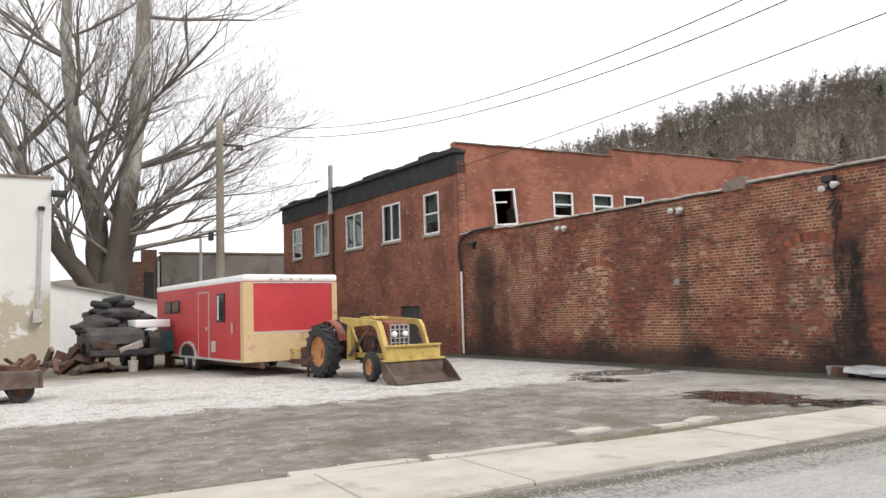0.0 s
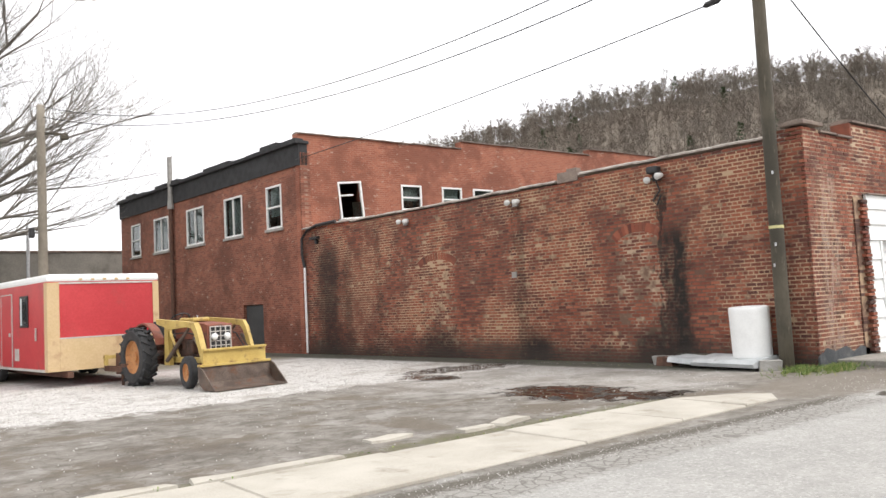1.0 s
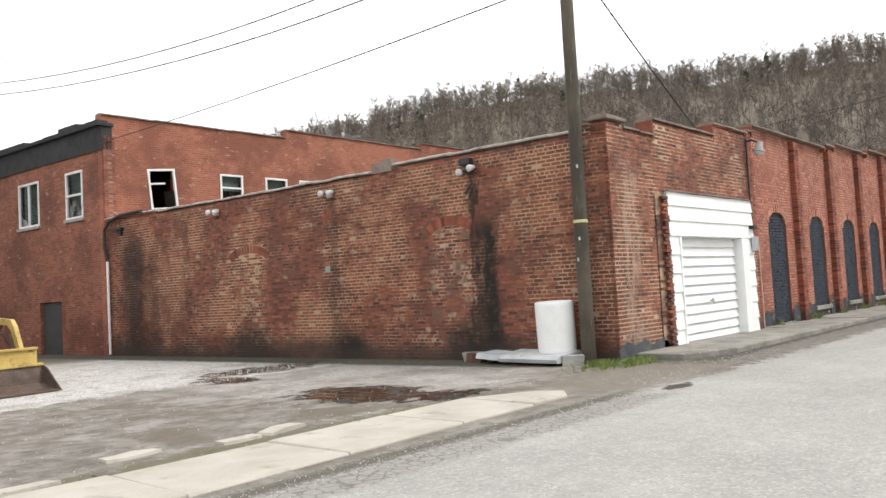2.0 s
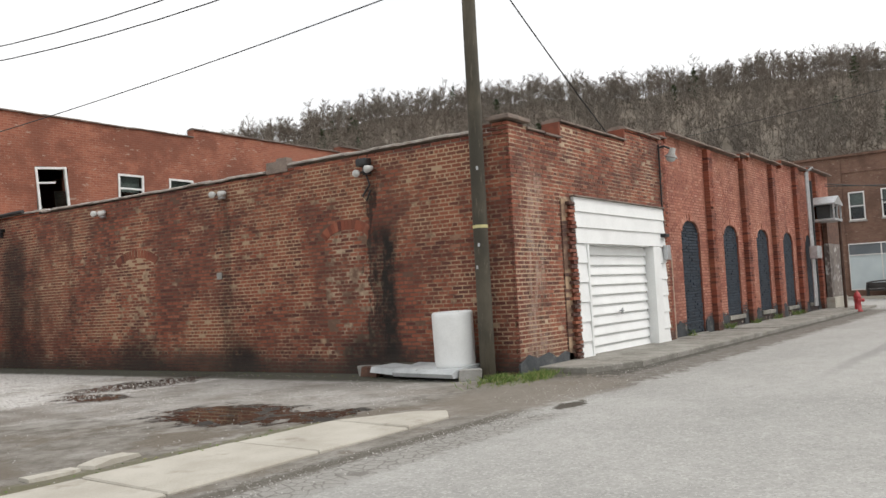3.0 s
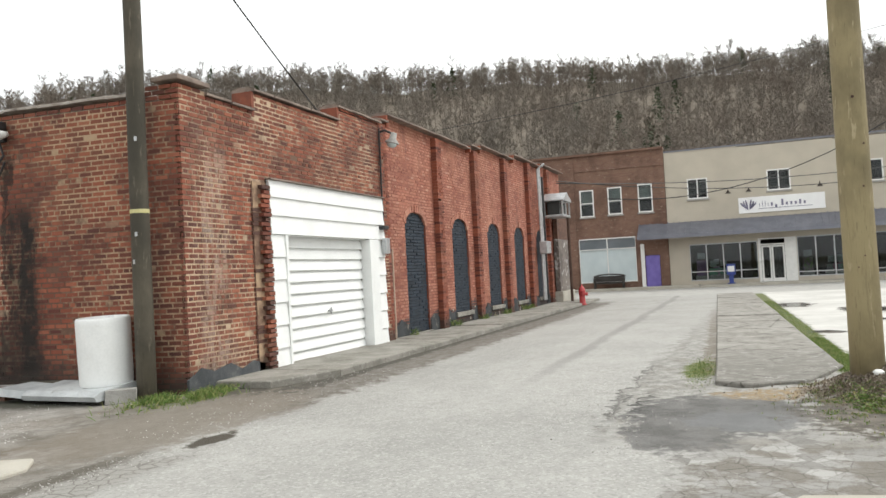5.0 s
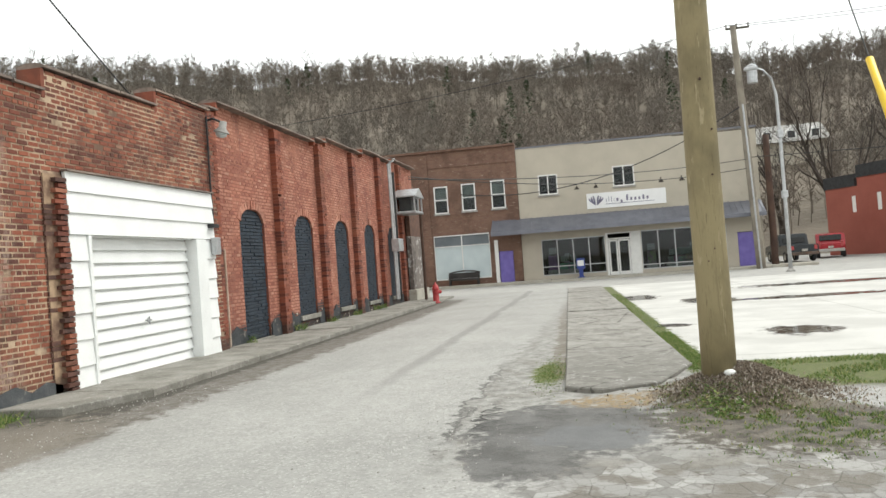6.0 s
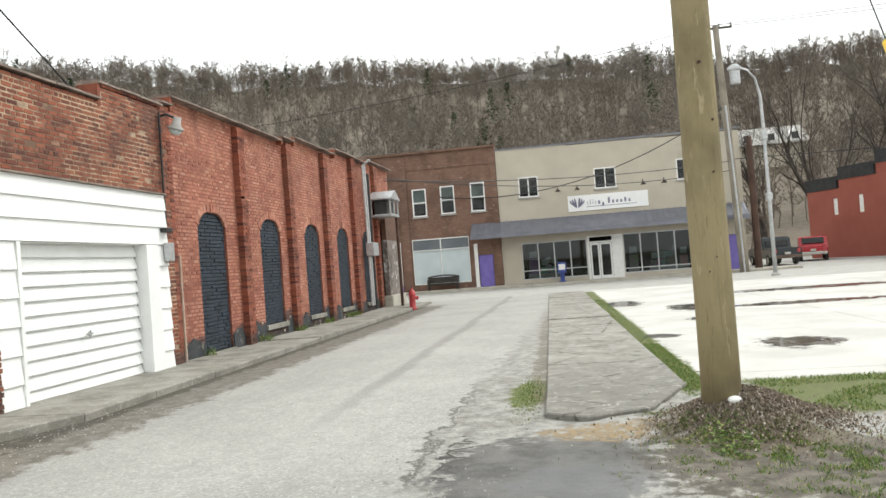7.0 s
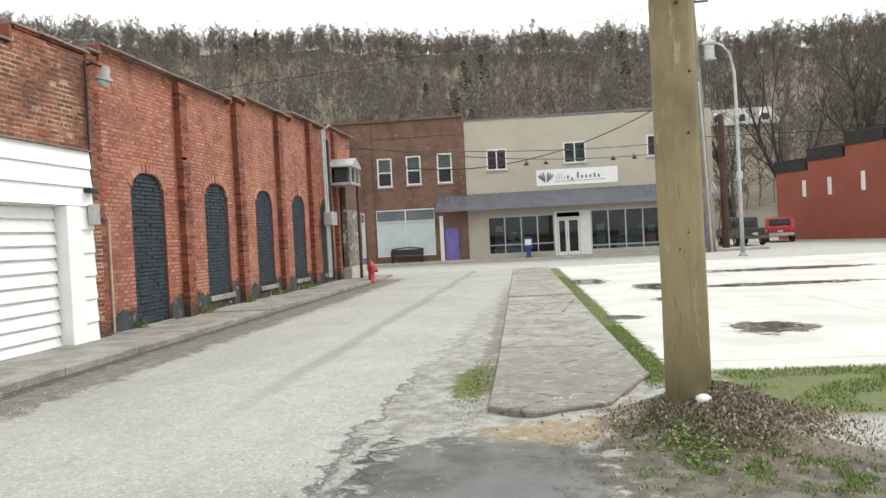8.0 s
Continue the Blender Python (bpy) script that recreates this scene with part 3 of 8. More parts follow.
M_GALV = plain("galvanised", (0.4, 0.41, 0.42), (0.55, 0.56, 0.57), 7.0, 0.45, 0.6)
M_BLACK = plain("black_plastic", (0.012, 0.012, 0.013), (0.028, 0.028, 0.03), 7.0, 0.5)


def axes(o, d, out):
    """Axes of a wall: x along it, y across it (out: +1 if y points outdoors), z up."""
    d = Vector((*d, 0)).normalized()
    return Matrix.Translation((*o, 0)) @ Matrix(((d.x, -d.y, 0, 0), (d.y, d.x, 0, 0), (0, 0, 1, 0), (0, 0, 0, 1)))


def pierced(m, x0, x1, tops, y0, y1, holes):
    """A wall from x0 to x1 with a stepped top [(x, z), ...] and rectangular openings (x0, x1, z0, z1)."""
    bm = bmesh.new()
    xs = sorted({x0, x1, *[x for x, _ in tops if x0 < x < x1], *[v for h in holes for v in h[:2] if x0 < v < x1]})
    for a, b in zip(xs, xs[1:]):
        mid = (a + b) / 2
        top = [z for x, z in tops if x <= mid][-1]
        z = -0.3
        for h in sorted([h for h in holes if h[0] < mid < h[1]], key=lambda h: h[2]):
            if h[2] > z:
                box(bm, (a, y0, z), (b, y1, h[2]), m=m)
            z = h[3]
        if z < top:
            box(bm, (a, y0, z), (b, y1, top), m=m)
    bmesh.ops.remove_doubles(bm, verts=bm.verts[:], dist=0.0005)
    return bm


def under(ob, parent):
    ob.parent = parent
    ob.matrix_parent_inverse = parent.matrix_world.inverted()
    return ob


def wpart(name, bm, material, parent, label="", kind="", smooth=False):
    """A part given in world axes under a thing that stands elsewhere."""
    return under(part(name, bm, material, None, label, kind, smooth), parent)


def sash_window(parent, m, x0, x1, z0, z1, out, label="", kind="sash", tilt=0.0, blind=False):
    """A window in an opening: frame, glass panes, sill. m: the wall's axes."""
    w = 0.07
    fy = (0.03 * out, -0.07 * out)
    lo, hi = min(fy), max(fy)
    cx, cz = (x0 + x1) / 2, (z0 + z1) / 2
    mm = m @ Matrix.Translation((cx, 0, cz)) @ Matrix.Rotation(radians(tilt), 4, 'Y') @ Matrix.Translation((-cx, 0, -cz))
    bars = [((x0, lo, z0), (x0 + w, hi, z1)), ((x1 - w, lo, z0), (x1, hi, z1)), ((x0 + w, lo, z1 - w), (x1 - w, hi, z1)), ((x0 + w, lo, z0), (x1 - w, hi, z0 + w))]
    if kind == "sash":
        bars.append(((x0 + w, lo, cz - 0.03), (x1 - w, hi, cz + 0.03)))
        panes = [(x0 + w, x1 - w, z0 + w, cz - 0.03), (x0 + w, x1 - w, cz + 0.03, z1 - w)]
    elif kind == "slider":
        bars.append(((cx - 0.03, lo, z0 + w), (cx + 0.03, hi, z1 - w)))
        panes = [(x0 + w, cx - 0.03, z0 + w, z1 - w), (cx + 0.03, x1 - w, z0 + w, z1 - w)]
    else:
        bars.append(((x0 + w, lo, z0 + (z1 - z0) * 0.62), (x0 + (x1 - x0) * 0.6, hi, z0 + (z1 - z0) * 0.66)))
        panes = [(x0 + (x1 - x0) * 0.55, x1 - w, z0 + w, z0 + (z1 - z0) * 0.45)]
    win = wpart("window", boxes(*bars, m=mm), M_FRAME, parent, label)
    for p in panes:
        y = -0.03 * out
        pane = part("pane", boxes(((p[0], min(y, y - 0.008 * out), p[2]), (p[1], max(y, y - 0.008 * out), p[3])), m=mm), M_GLASS, win)
        pane.visible_shadow = False
    part("sill", boxes(((x0 - 0.06, min(-0.05 * out, 0.09 * out), z0 - 0.1), (x1 + 0.06, max(-0.05 * out, 0.09 * out), z0 - 0.003)), bevel=0.01, m=m), M_STONE, win)
    if blind:
        y = -0.16 * out
        part("blind", boxes(((x0 + w, min(y, y - 0.01 * out), z0 + (z1 - z0) * blind), (x1 - w, max(y, y - 0.01 * out), z1 - 0.01)), m=m), M_BLIND, win)
    return win


# ---- ground ----
def ground_sheet():
    bm = bmesh.new()
    xs = [-700, -200, -60, -30, -10, 0, 6, 10, 12, *[12.5 + 0.25 * i for i in range(27)], 20, 24, 30, 40, 60, 80, 200, 700]
    ys = [-700, -200, -60, -20, -8, -5, *[-4.5 + 0.25 * i for i in range(21)], 1, 3, 5, 8, 15, 30, 60, 200, 700]
    grid = []
    for x in xs:
        row = []
        for y in ys:
            d = math.hypot(x - 15.6, (y + 1.25) * 1.0)
            z = 0.29 * math.exp(-(d / 0.54) ** 2) + (0.05 * noise.noise((x * 2, y * 2, 0)) * math.exp(-(d / 1.6) ** 2))
            row.append(bm.verts.new((x, y, z)))
        grid.append(row)
    for i in range(len(xs) - 1):
        for j in range(len(ys) - 1):
            bm.faces.new((grid[i][j], grid[i + 1][j], grid[i + 1][j + 1], grid[i][j + 1]))
    return tagged(part("ground", bm, M_GROUND, smooth=True), "worn asphalt, gravel and mud ground with puddles", "ground", kind="structure")


ground_sheet()


def paving(name, label, spans, material, z=0.1, joint=0.012, tilt=0.0):
    """A path of concrete slabs; spans: (four corners in plan) of each slab."""
    root = new(name)
    tagged(root, label, "pavement", kind="structure")
    rnd = random.Random(5)
    for q in spans:
        c = sum((Vector((*p, 0)) for p in q), Vector()) / len(q)
        bm = bmesh.new()
        dz = rnd.uniform(-0.012, 0.012)
        lo, hi = [], []
        for p in q:
            v = Vector((*p, 0))
            v = c + (v - c) * (1 - joint / (v - c).length)
            e = rnd.uniform(-0.008, 0.008)
            lo.append(bm.verts.new((v.x, v.y, -0.05)))
            hi.append(bm.verts.new((v.x, v.y, z + dz + e)))
        bm.faces.new(hi)
        for i in range(len(q)):
            bm.faces.new((lo[i], lo[(i + 1) % len(q)], hi[(i + 1) % len(q)], hi[i]))
        bmesh.ops.recalc_face_normals(bm, faces=bm.faces[:])
        bmesh.ops.bevel(bm, geom=[e for e in bm.edges if all(v in hi for v in e.verts)], offset=0.015, segments=1, affect='EDGES')
        part("slab", bm, material, root)
    return root


# the path across the yard's mouth
spans = []
edge_n = lambda x: 7.1 + 0.1 * math.sin(x * 0.9) * 0.5
edge_s = lambda x: 5.55 + 0.035 * max(0, x)
xs = [-16, -13.2, -10.4, -7.5, -4.8, -2.0, 0.6, 2.4, 3.9, 5.6, 7.3, 9.0, 10.4]
for a, b in zip(xs, xs[1:]):
    spans.append(((a, edge_s(a)), (b, edge_s(b)), (b, edge_n(b)), (a, edge_n(a))))
spans.append(((10.4, edge_s(10.4)), (11.2, 5.95), (11.5, 6.2), (11.35, 6.6), (10.4, edge_n(10.4))))
paving("pavement_yard", "worn pale concrete path of large slabs", spans, M_WALK, z=0.035)
# the path along the brick wall
spans = []
xs = [15.9, 17.2] + [18.9 + 1.9 * i for i in range(13)]
for i, (a, b) in enumerate(zip(xs, xs[1:])):
    s = 6.55 if i == 0 else 6.1
    spans.append(((a, s), (b, 6.1), (b, 7.62), (a, 7.62)))
paving("pavement_wall", "dark stained concrete path along the brick wall", spans, M_WALK_DARK, z=0.1)
# the raised strip between the street and the lot
spans = []
xs = [16.2, 17.7] + [17.7 + 2.1 * i for i in range(1, 13)]
for i, (a, b) in enumerate(zip(xs, xs[1:])):
    l, r = (lambda x: 0.5 + 0.026 * (x - 16)), (lambda x: -1.05 + 0.031 * (x - 17.7))
    if i == 0:
        spans.append(((15.95, 0.1), (16.3, -0.55), (17.7, r(17.7)), (17.7, l(17.7)), (16.2, 0.52)))
    else:
        spans.append(((a, r(a)), (b, r(b)), (b, l(b)), (a, l(a))))
paving("pavement_strip", "mossy worn concrete strip beside the street", spans, M_STRIP, z=0.045)
paving("pavement_pad", "pale worn concrete pad beside the street", [((10.2, -2.2), (11.4, -2.2), (11.5, -0.7), (11.4, -0.12), (11.2, 0.0), (10.2, 0.0))], M_WALK, z=0.03)
spans = [((53.4, y), (55.0, y), (55.0, y + 2.4), (53.4, y + 2.4)) for y in [-12 + 2.4 * i for i in range(18)]]
paving("pavement_shops", "pale concrete pavement in front of the shops", spans, M_WALK, z=0.14)


# ---- the low brick building at the corner ----
SIDE = axes((15.32, 7.5), (-0.069, 1), 1)          # y points into the yard
STREET = axes((0, 7.5), (1, 0), -1)                # y points into the building
warehouse = thing("brick_warehouse", (15.32, 7.5, 0), "low old red brick warehouse with blocked arches and stepped parapet", "building")


SIDE_TOPS = [(-0.2, 4.48), (0.55, 4.32), (5.3, 4.24), (14.5, 4.27)]
STREET_TOPS = [(15.2, 4.48), (15.95, 4.36), (17.2, 4.68), (20.2, 4.95), (22.2, 5.02), (22.6, 5.2), (28.6, 5.3), (29.6, 5.44), (33.5, 5.62), (37.5, 5.76)]
ARCHES = [(23.7, 25.05), (27.05, 28.42), (30.37, 31.74), (33.6, 34.93), (36.85, 38.1)]
ARCH_TOP = 3.08
GARAGE = (17.48, 21.98, -0.3, 3.25)
side_wall = wpart("side_wall", pierced(SIDE, 0.06, 17.35, [(-0.2, 4.2), (5.3, 4.16)], -0.35, -0.005, []), M_MORTAR, warehouse)
street_wall = wpart("street_wall", pierced(STREET, 15.36, 22.35, [(x, z - 0.06) for x, z in STREET_TOPS], 0.005, 0.36, [GARAGE]), M_MORTAR_PALE, warehouse)
arch_holes = [(a, b, 0.12 if i == 0 else 0.42, ARCH_TOP) for i, (a, b) in enumerate(ARCHES)]
arcade_wall = wpart("arcade_wall", pierced(STREET, 22.352, 41.7, [(x, z - 0.06) for x, z in STREET_TOPS], 0.155, 0.5, arch_holes), M_MORTAR_RED, warehouse)
bm = bmesh.new()
for lo, hi in (((41.4, 7.9, -0.1), (41.7, 24.9, 5.5)), ((14.6, 24.6, -0.1), (41.7, 24.88, 4.0))):
    box(bm, lo, hi)
wpart("rear_wall", bm, M_MORTAR_RED, warehouse)
bm = bmesh.new()
vs = [bm.verts.new((*p, 3.85)) for p in ((15.5, 7.8), (41.5, 7.9), (41.5, 24.7), (14.4, 24.7))]
bm.faces.new(vs)
vs2 = [bm.verts.new((*p, 3.75)) for p in ((15.5, 7.8), (41.5, 7.9), (41.5, 24.7), (14.4, 24.7))]
bm.faces.new(vs2[::-1])
wpart("roof", bm, M_ROOF, warehouse)


def coping(m, runs, material, y0, y1, name, parent, seed=1):
    """Cap tiles along a stepped wall top, each a tile of its own shape."""
    rnd = random.Random(seed)
    for a, b, z in runs:
        x = a
        while x < b - 0.05:
            e = min(b, x + 0.62)
            dz, dy = rnd.uniform(-0.012, 0.012), rnd.uniform(-0.012, 0.012)
            ym = (y0 + y1) / 2 + dy
            w = (y1 - y0) / 2
            bm = bmesh.new()
            prism(bm, [(ym - w, z + dz), (ym + w, z + dz), (ym + w, z + dz + 0.035), (ym + w * 0.4, z + dz + 0.075), (ym - w * 0.4, z + dz + 0.075), (ym - w, z + dz + 0.035)], x + 0.006, e - 0.006,
                  m @ Matrix(((0, 1, 0, 0), (1, 0, 0, 0), (0, 0, 1, 0), (0, 0, 0, 1))))
            x = e
            bmesh.ops.recalc_face_normals(bm, faces=bm.faces[:])
            wpart(name, bm, material, parent)


M_TILE = plain("coping_tile", (0.24, 0.2, 0.17), (0.46, 0.42, 0.38), 4.0, 0.8, dirt=(0.1, 0.08, 0.07), dirt_scale=3.0, dirt_lo=0.52)
coping(SIDE, [(0.55, 5.2, 4.32), (5.9, 14.4, 4.24), (14.5, 17.35, 4.27)], M_TILE, -0.38, 0.05, "coping", warehouse)
coping(STREET, [(a[0], b[0], a[1]) for a, b in zip(STREET_TOPS[1:], STREET_TOPS[2:] + [(41.7, 0)])], M_COPING, -0.05, 0.4, "coping", warehouse, 2)

for (xa, za), (xb, zb) in zip(STREET_TOPS[1:], STREET_TOPS[2:]):
    wpart("step_brick", boxes(((xb - 0.03, -0.004, za - 0.1), (xb + 0.05, 0.375, zb - 0.003)), bevel=0.008, m=STREET), M_OLD, warehouse)
bm = bmesh.new()
top = [(17.22, 0.22), (16.9, 0.3), (16.6, 0.2), (16.3, 0.33), (15.9, 0.26), (15.6, 0.34), (15.3, 0.2)]
prism(bm, [(15.3, -0.1), (17.22, -0.1)] + top, -0.02, 0.02, STREET)
wpart("plinth", bm, plain("blue_black_paint", (0.04, 0.045, 0.05), (0.09, 0.095, 0.1), 3.0, 0.8, dirt=(0.3, 0.28, 0.25), dirt_scale=3.0, dirt_lo=0.56), warehouse, "flaking dark painted foot of the wall")

M_FLAKE = plain("flaking_black_paint", (0.02, 0.023, 0.026), (0.05, 0.055, 0.06), 3.0, 0.8, dirt=(0.36, 0.33, 0.28), dirt_scale=4.0, dirt_lo=0.57)
rnd = random.Random(31)
for xa, xb in ((22.53, 23.66), (25.09, 25.67), (26.09, 27.0), (28.47, 28.91), (29.33, 30.32), (31.79, 32.19), (32.61, 33.55), (34.98, 35.44), (35.86, 36.8), (38.15, 38.69)):
    k = max(2, int((xb - xa) / 0.16))
    ridge = [(xb + (xa - xb) * i / k, rnd.uniform(0.36, 0.56)) for i in range(k + 1)]
    bm = bmesh.new()
    prism(bm, [(xa, -0.1), (xb, -0.1)] + ridge, 0.128, 0.16, STREET)
    wpart("plinth", bm, M_FLAKE, warehouse)

# garage front: white boards round an up-and-over door
TURN = STREET @ Matrix(((0, 1, 0, 0), (1, 0, 0, 0), (0, 0, 1, 0), (0, 0, 0, 1)))
surround = wpart("garage_surround", boxes(((17.5, -0.05, 2.335), (21.96, 0.0, 3.24)), m=STREET), M_WHITE, warehouse, "white painted wooden boards round the garage door")
for z0, z1 in ((2.33, 2.64), (2.645, 2.95), (2.955, 3.24)):
    bm = bmesh.new()
    prism(bm, [(-0.051, z0), (-0.092, z0), (-0.062, z1), (-0.051, z1)], 17.48, 21.98, TURN)
    part("board", bm, M_WHITE).parent = surround
wpart("drip_cap", boxes(((17.46, -0.12, 3.243), (22.0, 0.01, 3.27)), bevel=0.006, m=STREET), M_COPING, warehouse)
for x0, x1 in ((17.48, 17.9), (21.6, 21.98)):
    for k in range(6):
        z0 = 0.03 + k * 0.383
        bm = bmesh.new()
        prism(bm, [(0.02, z0), (-0.09, z0), (-0.06, z0 + 0.377), (0.02, z0 + 0.377)], x0 + 0.004 * (k % 2), x1 - 0.004 * (k % 3), TURN)
        wpart("board", bm, M_WHITE, warehouse)
wpart("post", boxes(((17.9, -0.1, 0.02), (17.97, 0.1, 2.32)), bevel=0.008, m=STREET), M_WHITE, warehouse)
wpart("post", boxes(((21.2, -0.1, 0.02), (21.597, 0.14, 2.32)), bevel=0.012, m=STREET), M_WHITE, warehouse)
wpart("soffit", boxes(((17.97, 0.0, 2.315), (21.2, 0.2, 2.33)), m=STREET), M_WHITE, warehouse)
door = wpart("garage_door", boxes(((17.97, 0.15, 0.04), (21.2, 0.18, 2.314)), m=STREET), M_WHITE, warehouse, "white ribbed metal garage door, shut")
for k in range(11):
    z0 = 0.05 + k * 0.205
    bm = bmesh.new()
    prism(bm, [(0.15, z0 + 0.012), (0.085, z0 + 0.022), (0.092, z0 + 0.06), (0.13, z0 + 0.19), (0.15, z0 + 0.195)], 17.99, 21.18, TURN)
    part("panel", bm, M_WHITE).parent = door
wpart("door_sill", boxes(((17.9, -0.06, -0.02), (21.6, 0.14, 0.05)), bevel=0.01, m=STREET), M_WALK, warehouse)
hb = bmesh.new()
lathe(hb, [(0.045, 0.0), (0.04, 0.015), (0.015, 0.02), (0.013, 0.06)], 'y', 12, STREET @ Matrix.Translation((19.6, 0.03, 0.93)))
box(hb, (19.54, 0.01, 0.915), (19.66, 0.03, 0.945), 0.004, STREET)
box(hb, (19.59, 0.01, 0.86), (19.61, 0.03, 0.99), 0.004, STREET)
h = part("handle", hb, M_GALV, None, "small T-shaped metal handle")
h.parent = door


# arched windows, bricked up and painted blue-black
def blocked_window(x0, x1, z0, z1, parent, seed):
    rise = 0.28
    rnd = random.Random(seed)
    arc = [(x0, z0), (x1, z0)]
    for k in range(9):
        a = math.pi * k / 8
        arc.append(((x0 + x1) / 2 + (x1 - x0) / 2 * math.cos(a), z1 - rise + rise * math.sin(a)))
    filling = wpart("blocked_window", prism(bmesh.new(), arc, 0.215, 0.3, STREET), M_SHUTTER, parent, "arched window bricked up and painted blue-black")
    vs, fs = [], []
    row, z = 0, z0 + 0.01
    while z < z1 - 0.05:
        half = (x1 - x0) / 2
        if z + 0.06 > z1 - rise:
            half *= math.sqrt(max(0.02, 1 - ((z + 0.06 - z1 + rise) / rise) ** 2))
        cx = (x0 + x1) / 2
        x = cx - half + 0.01 - (0.21 if row % 2 else 0) - rnd.uniform(0, 0.1)
        while x < cx + half - 0.03:
            p, q = max(x, cx - half + 0.008), min(x + 0.41, cx + half - 0.008)
            if q - p > 0.04:
                front = 0.196 + rnd.uniform(-0.012, 0.01)
                sag = rnd.uniform(-0.006, 0.006)
                i = len(vs)
                vs.extend([(p, 0.216, z), (q, 0.216, z), (q, 0.216, z + 0.064), (p, 0.216, z + 0.064),
                           (p + 0.006, front, z + 0.008 + sag), (q - 0.006, front, z + 0.006), (q - 0.006, front, z + 0.056), (p + 0.006, front, z + 0.058 + sag)])
                fs.extend([tuple(i + k for k in g) for g in ((4, 5, 6, 7), (0, 1, 5, 4), (1, 2, 6, 5), (2, 3, 7, 6), (3, 0, 4, 7))])
            x += 0.416
        z += 0.078 + rnd.uniform(-0.003, 0.003)
        row += 1
    me = bpy.data.meshes.new("painted_bricks")
    me.from_pydata(vs, [], fs)
    me.materials.append(M_SHUTTER)
    me.transform(STREET)
    tagged(new("painted_bricks", me), kind="stuff").parent = filling


for i, (a, b) in enumerate(ARCHES):
    blocked_window(a, b, arch_holes[i][2], ARCH_TOP, warehouse, 50 + i)

# ---- the two-storey brick block behind ----
block = thing("brick_block", (14.1, 24.9, 0), "two-storey old red brick building with tarred front cornice", "building")
FRONT_WINS = [(18.7, 19.8), (21.68, 23.2), (25.1, 26.8), (28.75, 30.43), (32.1, 33.3)]
front_holes = [(a, b, 4.5, 6.08) for a, b in FRONT_WINS] + [(20.32, 21.85, -0.3, 1.8)]
front_wall = wpart("front_wall", pierced(SIDE, 17.36, 34.7, [(0, 7.0)], -0.38, 0.0, front_holes), M_FRONT, block)
SOUTH = axes((0, 24.9), (1, 0), -1)
SOUTH_WINS = [(15.67, 16.67, 4.7), (18.39, 19.35, 5.1), (20.35, 21.36, 5.1), (21.95, 23.02, 5.1)]
south_wall = wpart("south_wall", pierced(SOUTH, 14.1, 44.0, [(14, 7.68), (21.45, 7.98), (29.1, 8.25), (36.8, 8.5)], 0.0, 0.38, [(a, b, z, 6.08) for a, b, z in SOUTH_WINS]), M_SOUTH, block)
coping(SOUTH, [(14.1, 21.45, 7.68), (21.45, 29.1, 7.98), (29.1, 36.8, 8.25), (36.8, 44, 8.5)], M_COPING, -0.06, 0.42, "coping", block, 4)
bm = boxes(((17.36, -0.3, 6.55), (34.75, 0.06, 7.3)), m=SIDE)
box(bm, (17.3, -0.35, 7.3), (34.8, 0.2, 7.42), 0.02, SIDE)
for k in range(14):
    a = 17.4 + k * 1.24
    box(bm, (a, -0.2, 7.4), (a + 1.2, 0.17 + 0.04 * math.sin(k * 2.3), 7.5 + 0.07 * math.sin(k * 1.7)), 0.02, SIDE)
wpart("cornice", bm, M_TAR, block, "sagging black tarred cornice")
bm = bmesh.new()
vs = [bm.verts.new(p) for p in ((14.3, 25.1, 6.6), (43.8, 25.1, 6.6), (43.8, 41.8, 6.6), (13.2, 41.8, 6.6))]
bm.faces.new(vs)
vs = [bm.verts.new(p) for p in ((14.3, 25.1, 3.7), (43.8, 25.1, 3.7), (43.8, 41.8, 3.7), (13.2, 41.8, 3.7))]
bm.faces.new(vs)
wpart("roof", bm, M_ROOF, block)
wpart("rear_wall", boxes(((13.0, 41.7, -0.1), (44, 42.0, 7.0)), ((43.7, 25.3, -0.1), (44, 41.7, 8.0)), ((19.0, 25.3, 3.7), (19.2, 41.7, 6.6))), M_SOUTH, block)
for i, (a, b) in enumerate(FRONT_WINS):
    sash_window(block, SIDE, a, b, 4.5, 6.08, 1, "", "sash" if i in (0, 4) else "slider", blind=(0.3, 0.03, 0.03, 0.03, 0.4)[i])
for i, (a, b, z) in enumerate(SOUTH_WINS):
    sash_window(block, SOUTH, a, b, z, 6.08, -1, "broken window with a crooked white frame" if i == 0 else "", "open" if i == 0 else "sash", tilt=-5 if i == 0 else 0, blind=False if i == 0 else 0.4)
wpart("door", boxes(((20.34, -0.15, 0.0), (21.83, -0.1, 1.78)), bevel=0.01, m=SIDE), M_DARKDOOR, block, "plain dark steel door")
wpart("vent_pipe", tube(bmesh.new(), [SIDE @ Vector((28.15, 0.14, z)) for z in (0.1, 3, 6.3)], 0.09, 10), M_RUST, block)
wpart("flue", tube(bmesh.new(), [SIDE @ Vector((28.15, 0.14, z)) for z in (6.3, 6.9, 8.65)], [0.15, 0.11, 0.11], 10), M_STONE, block)

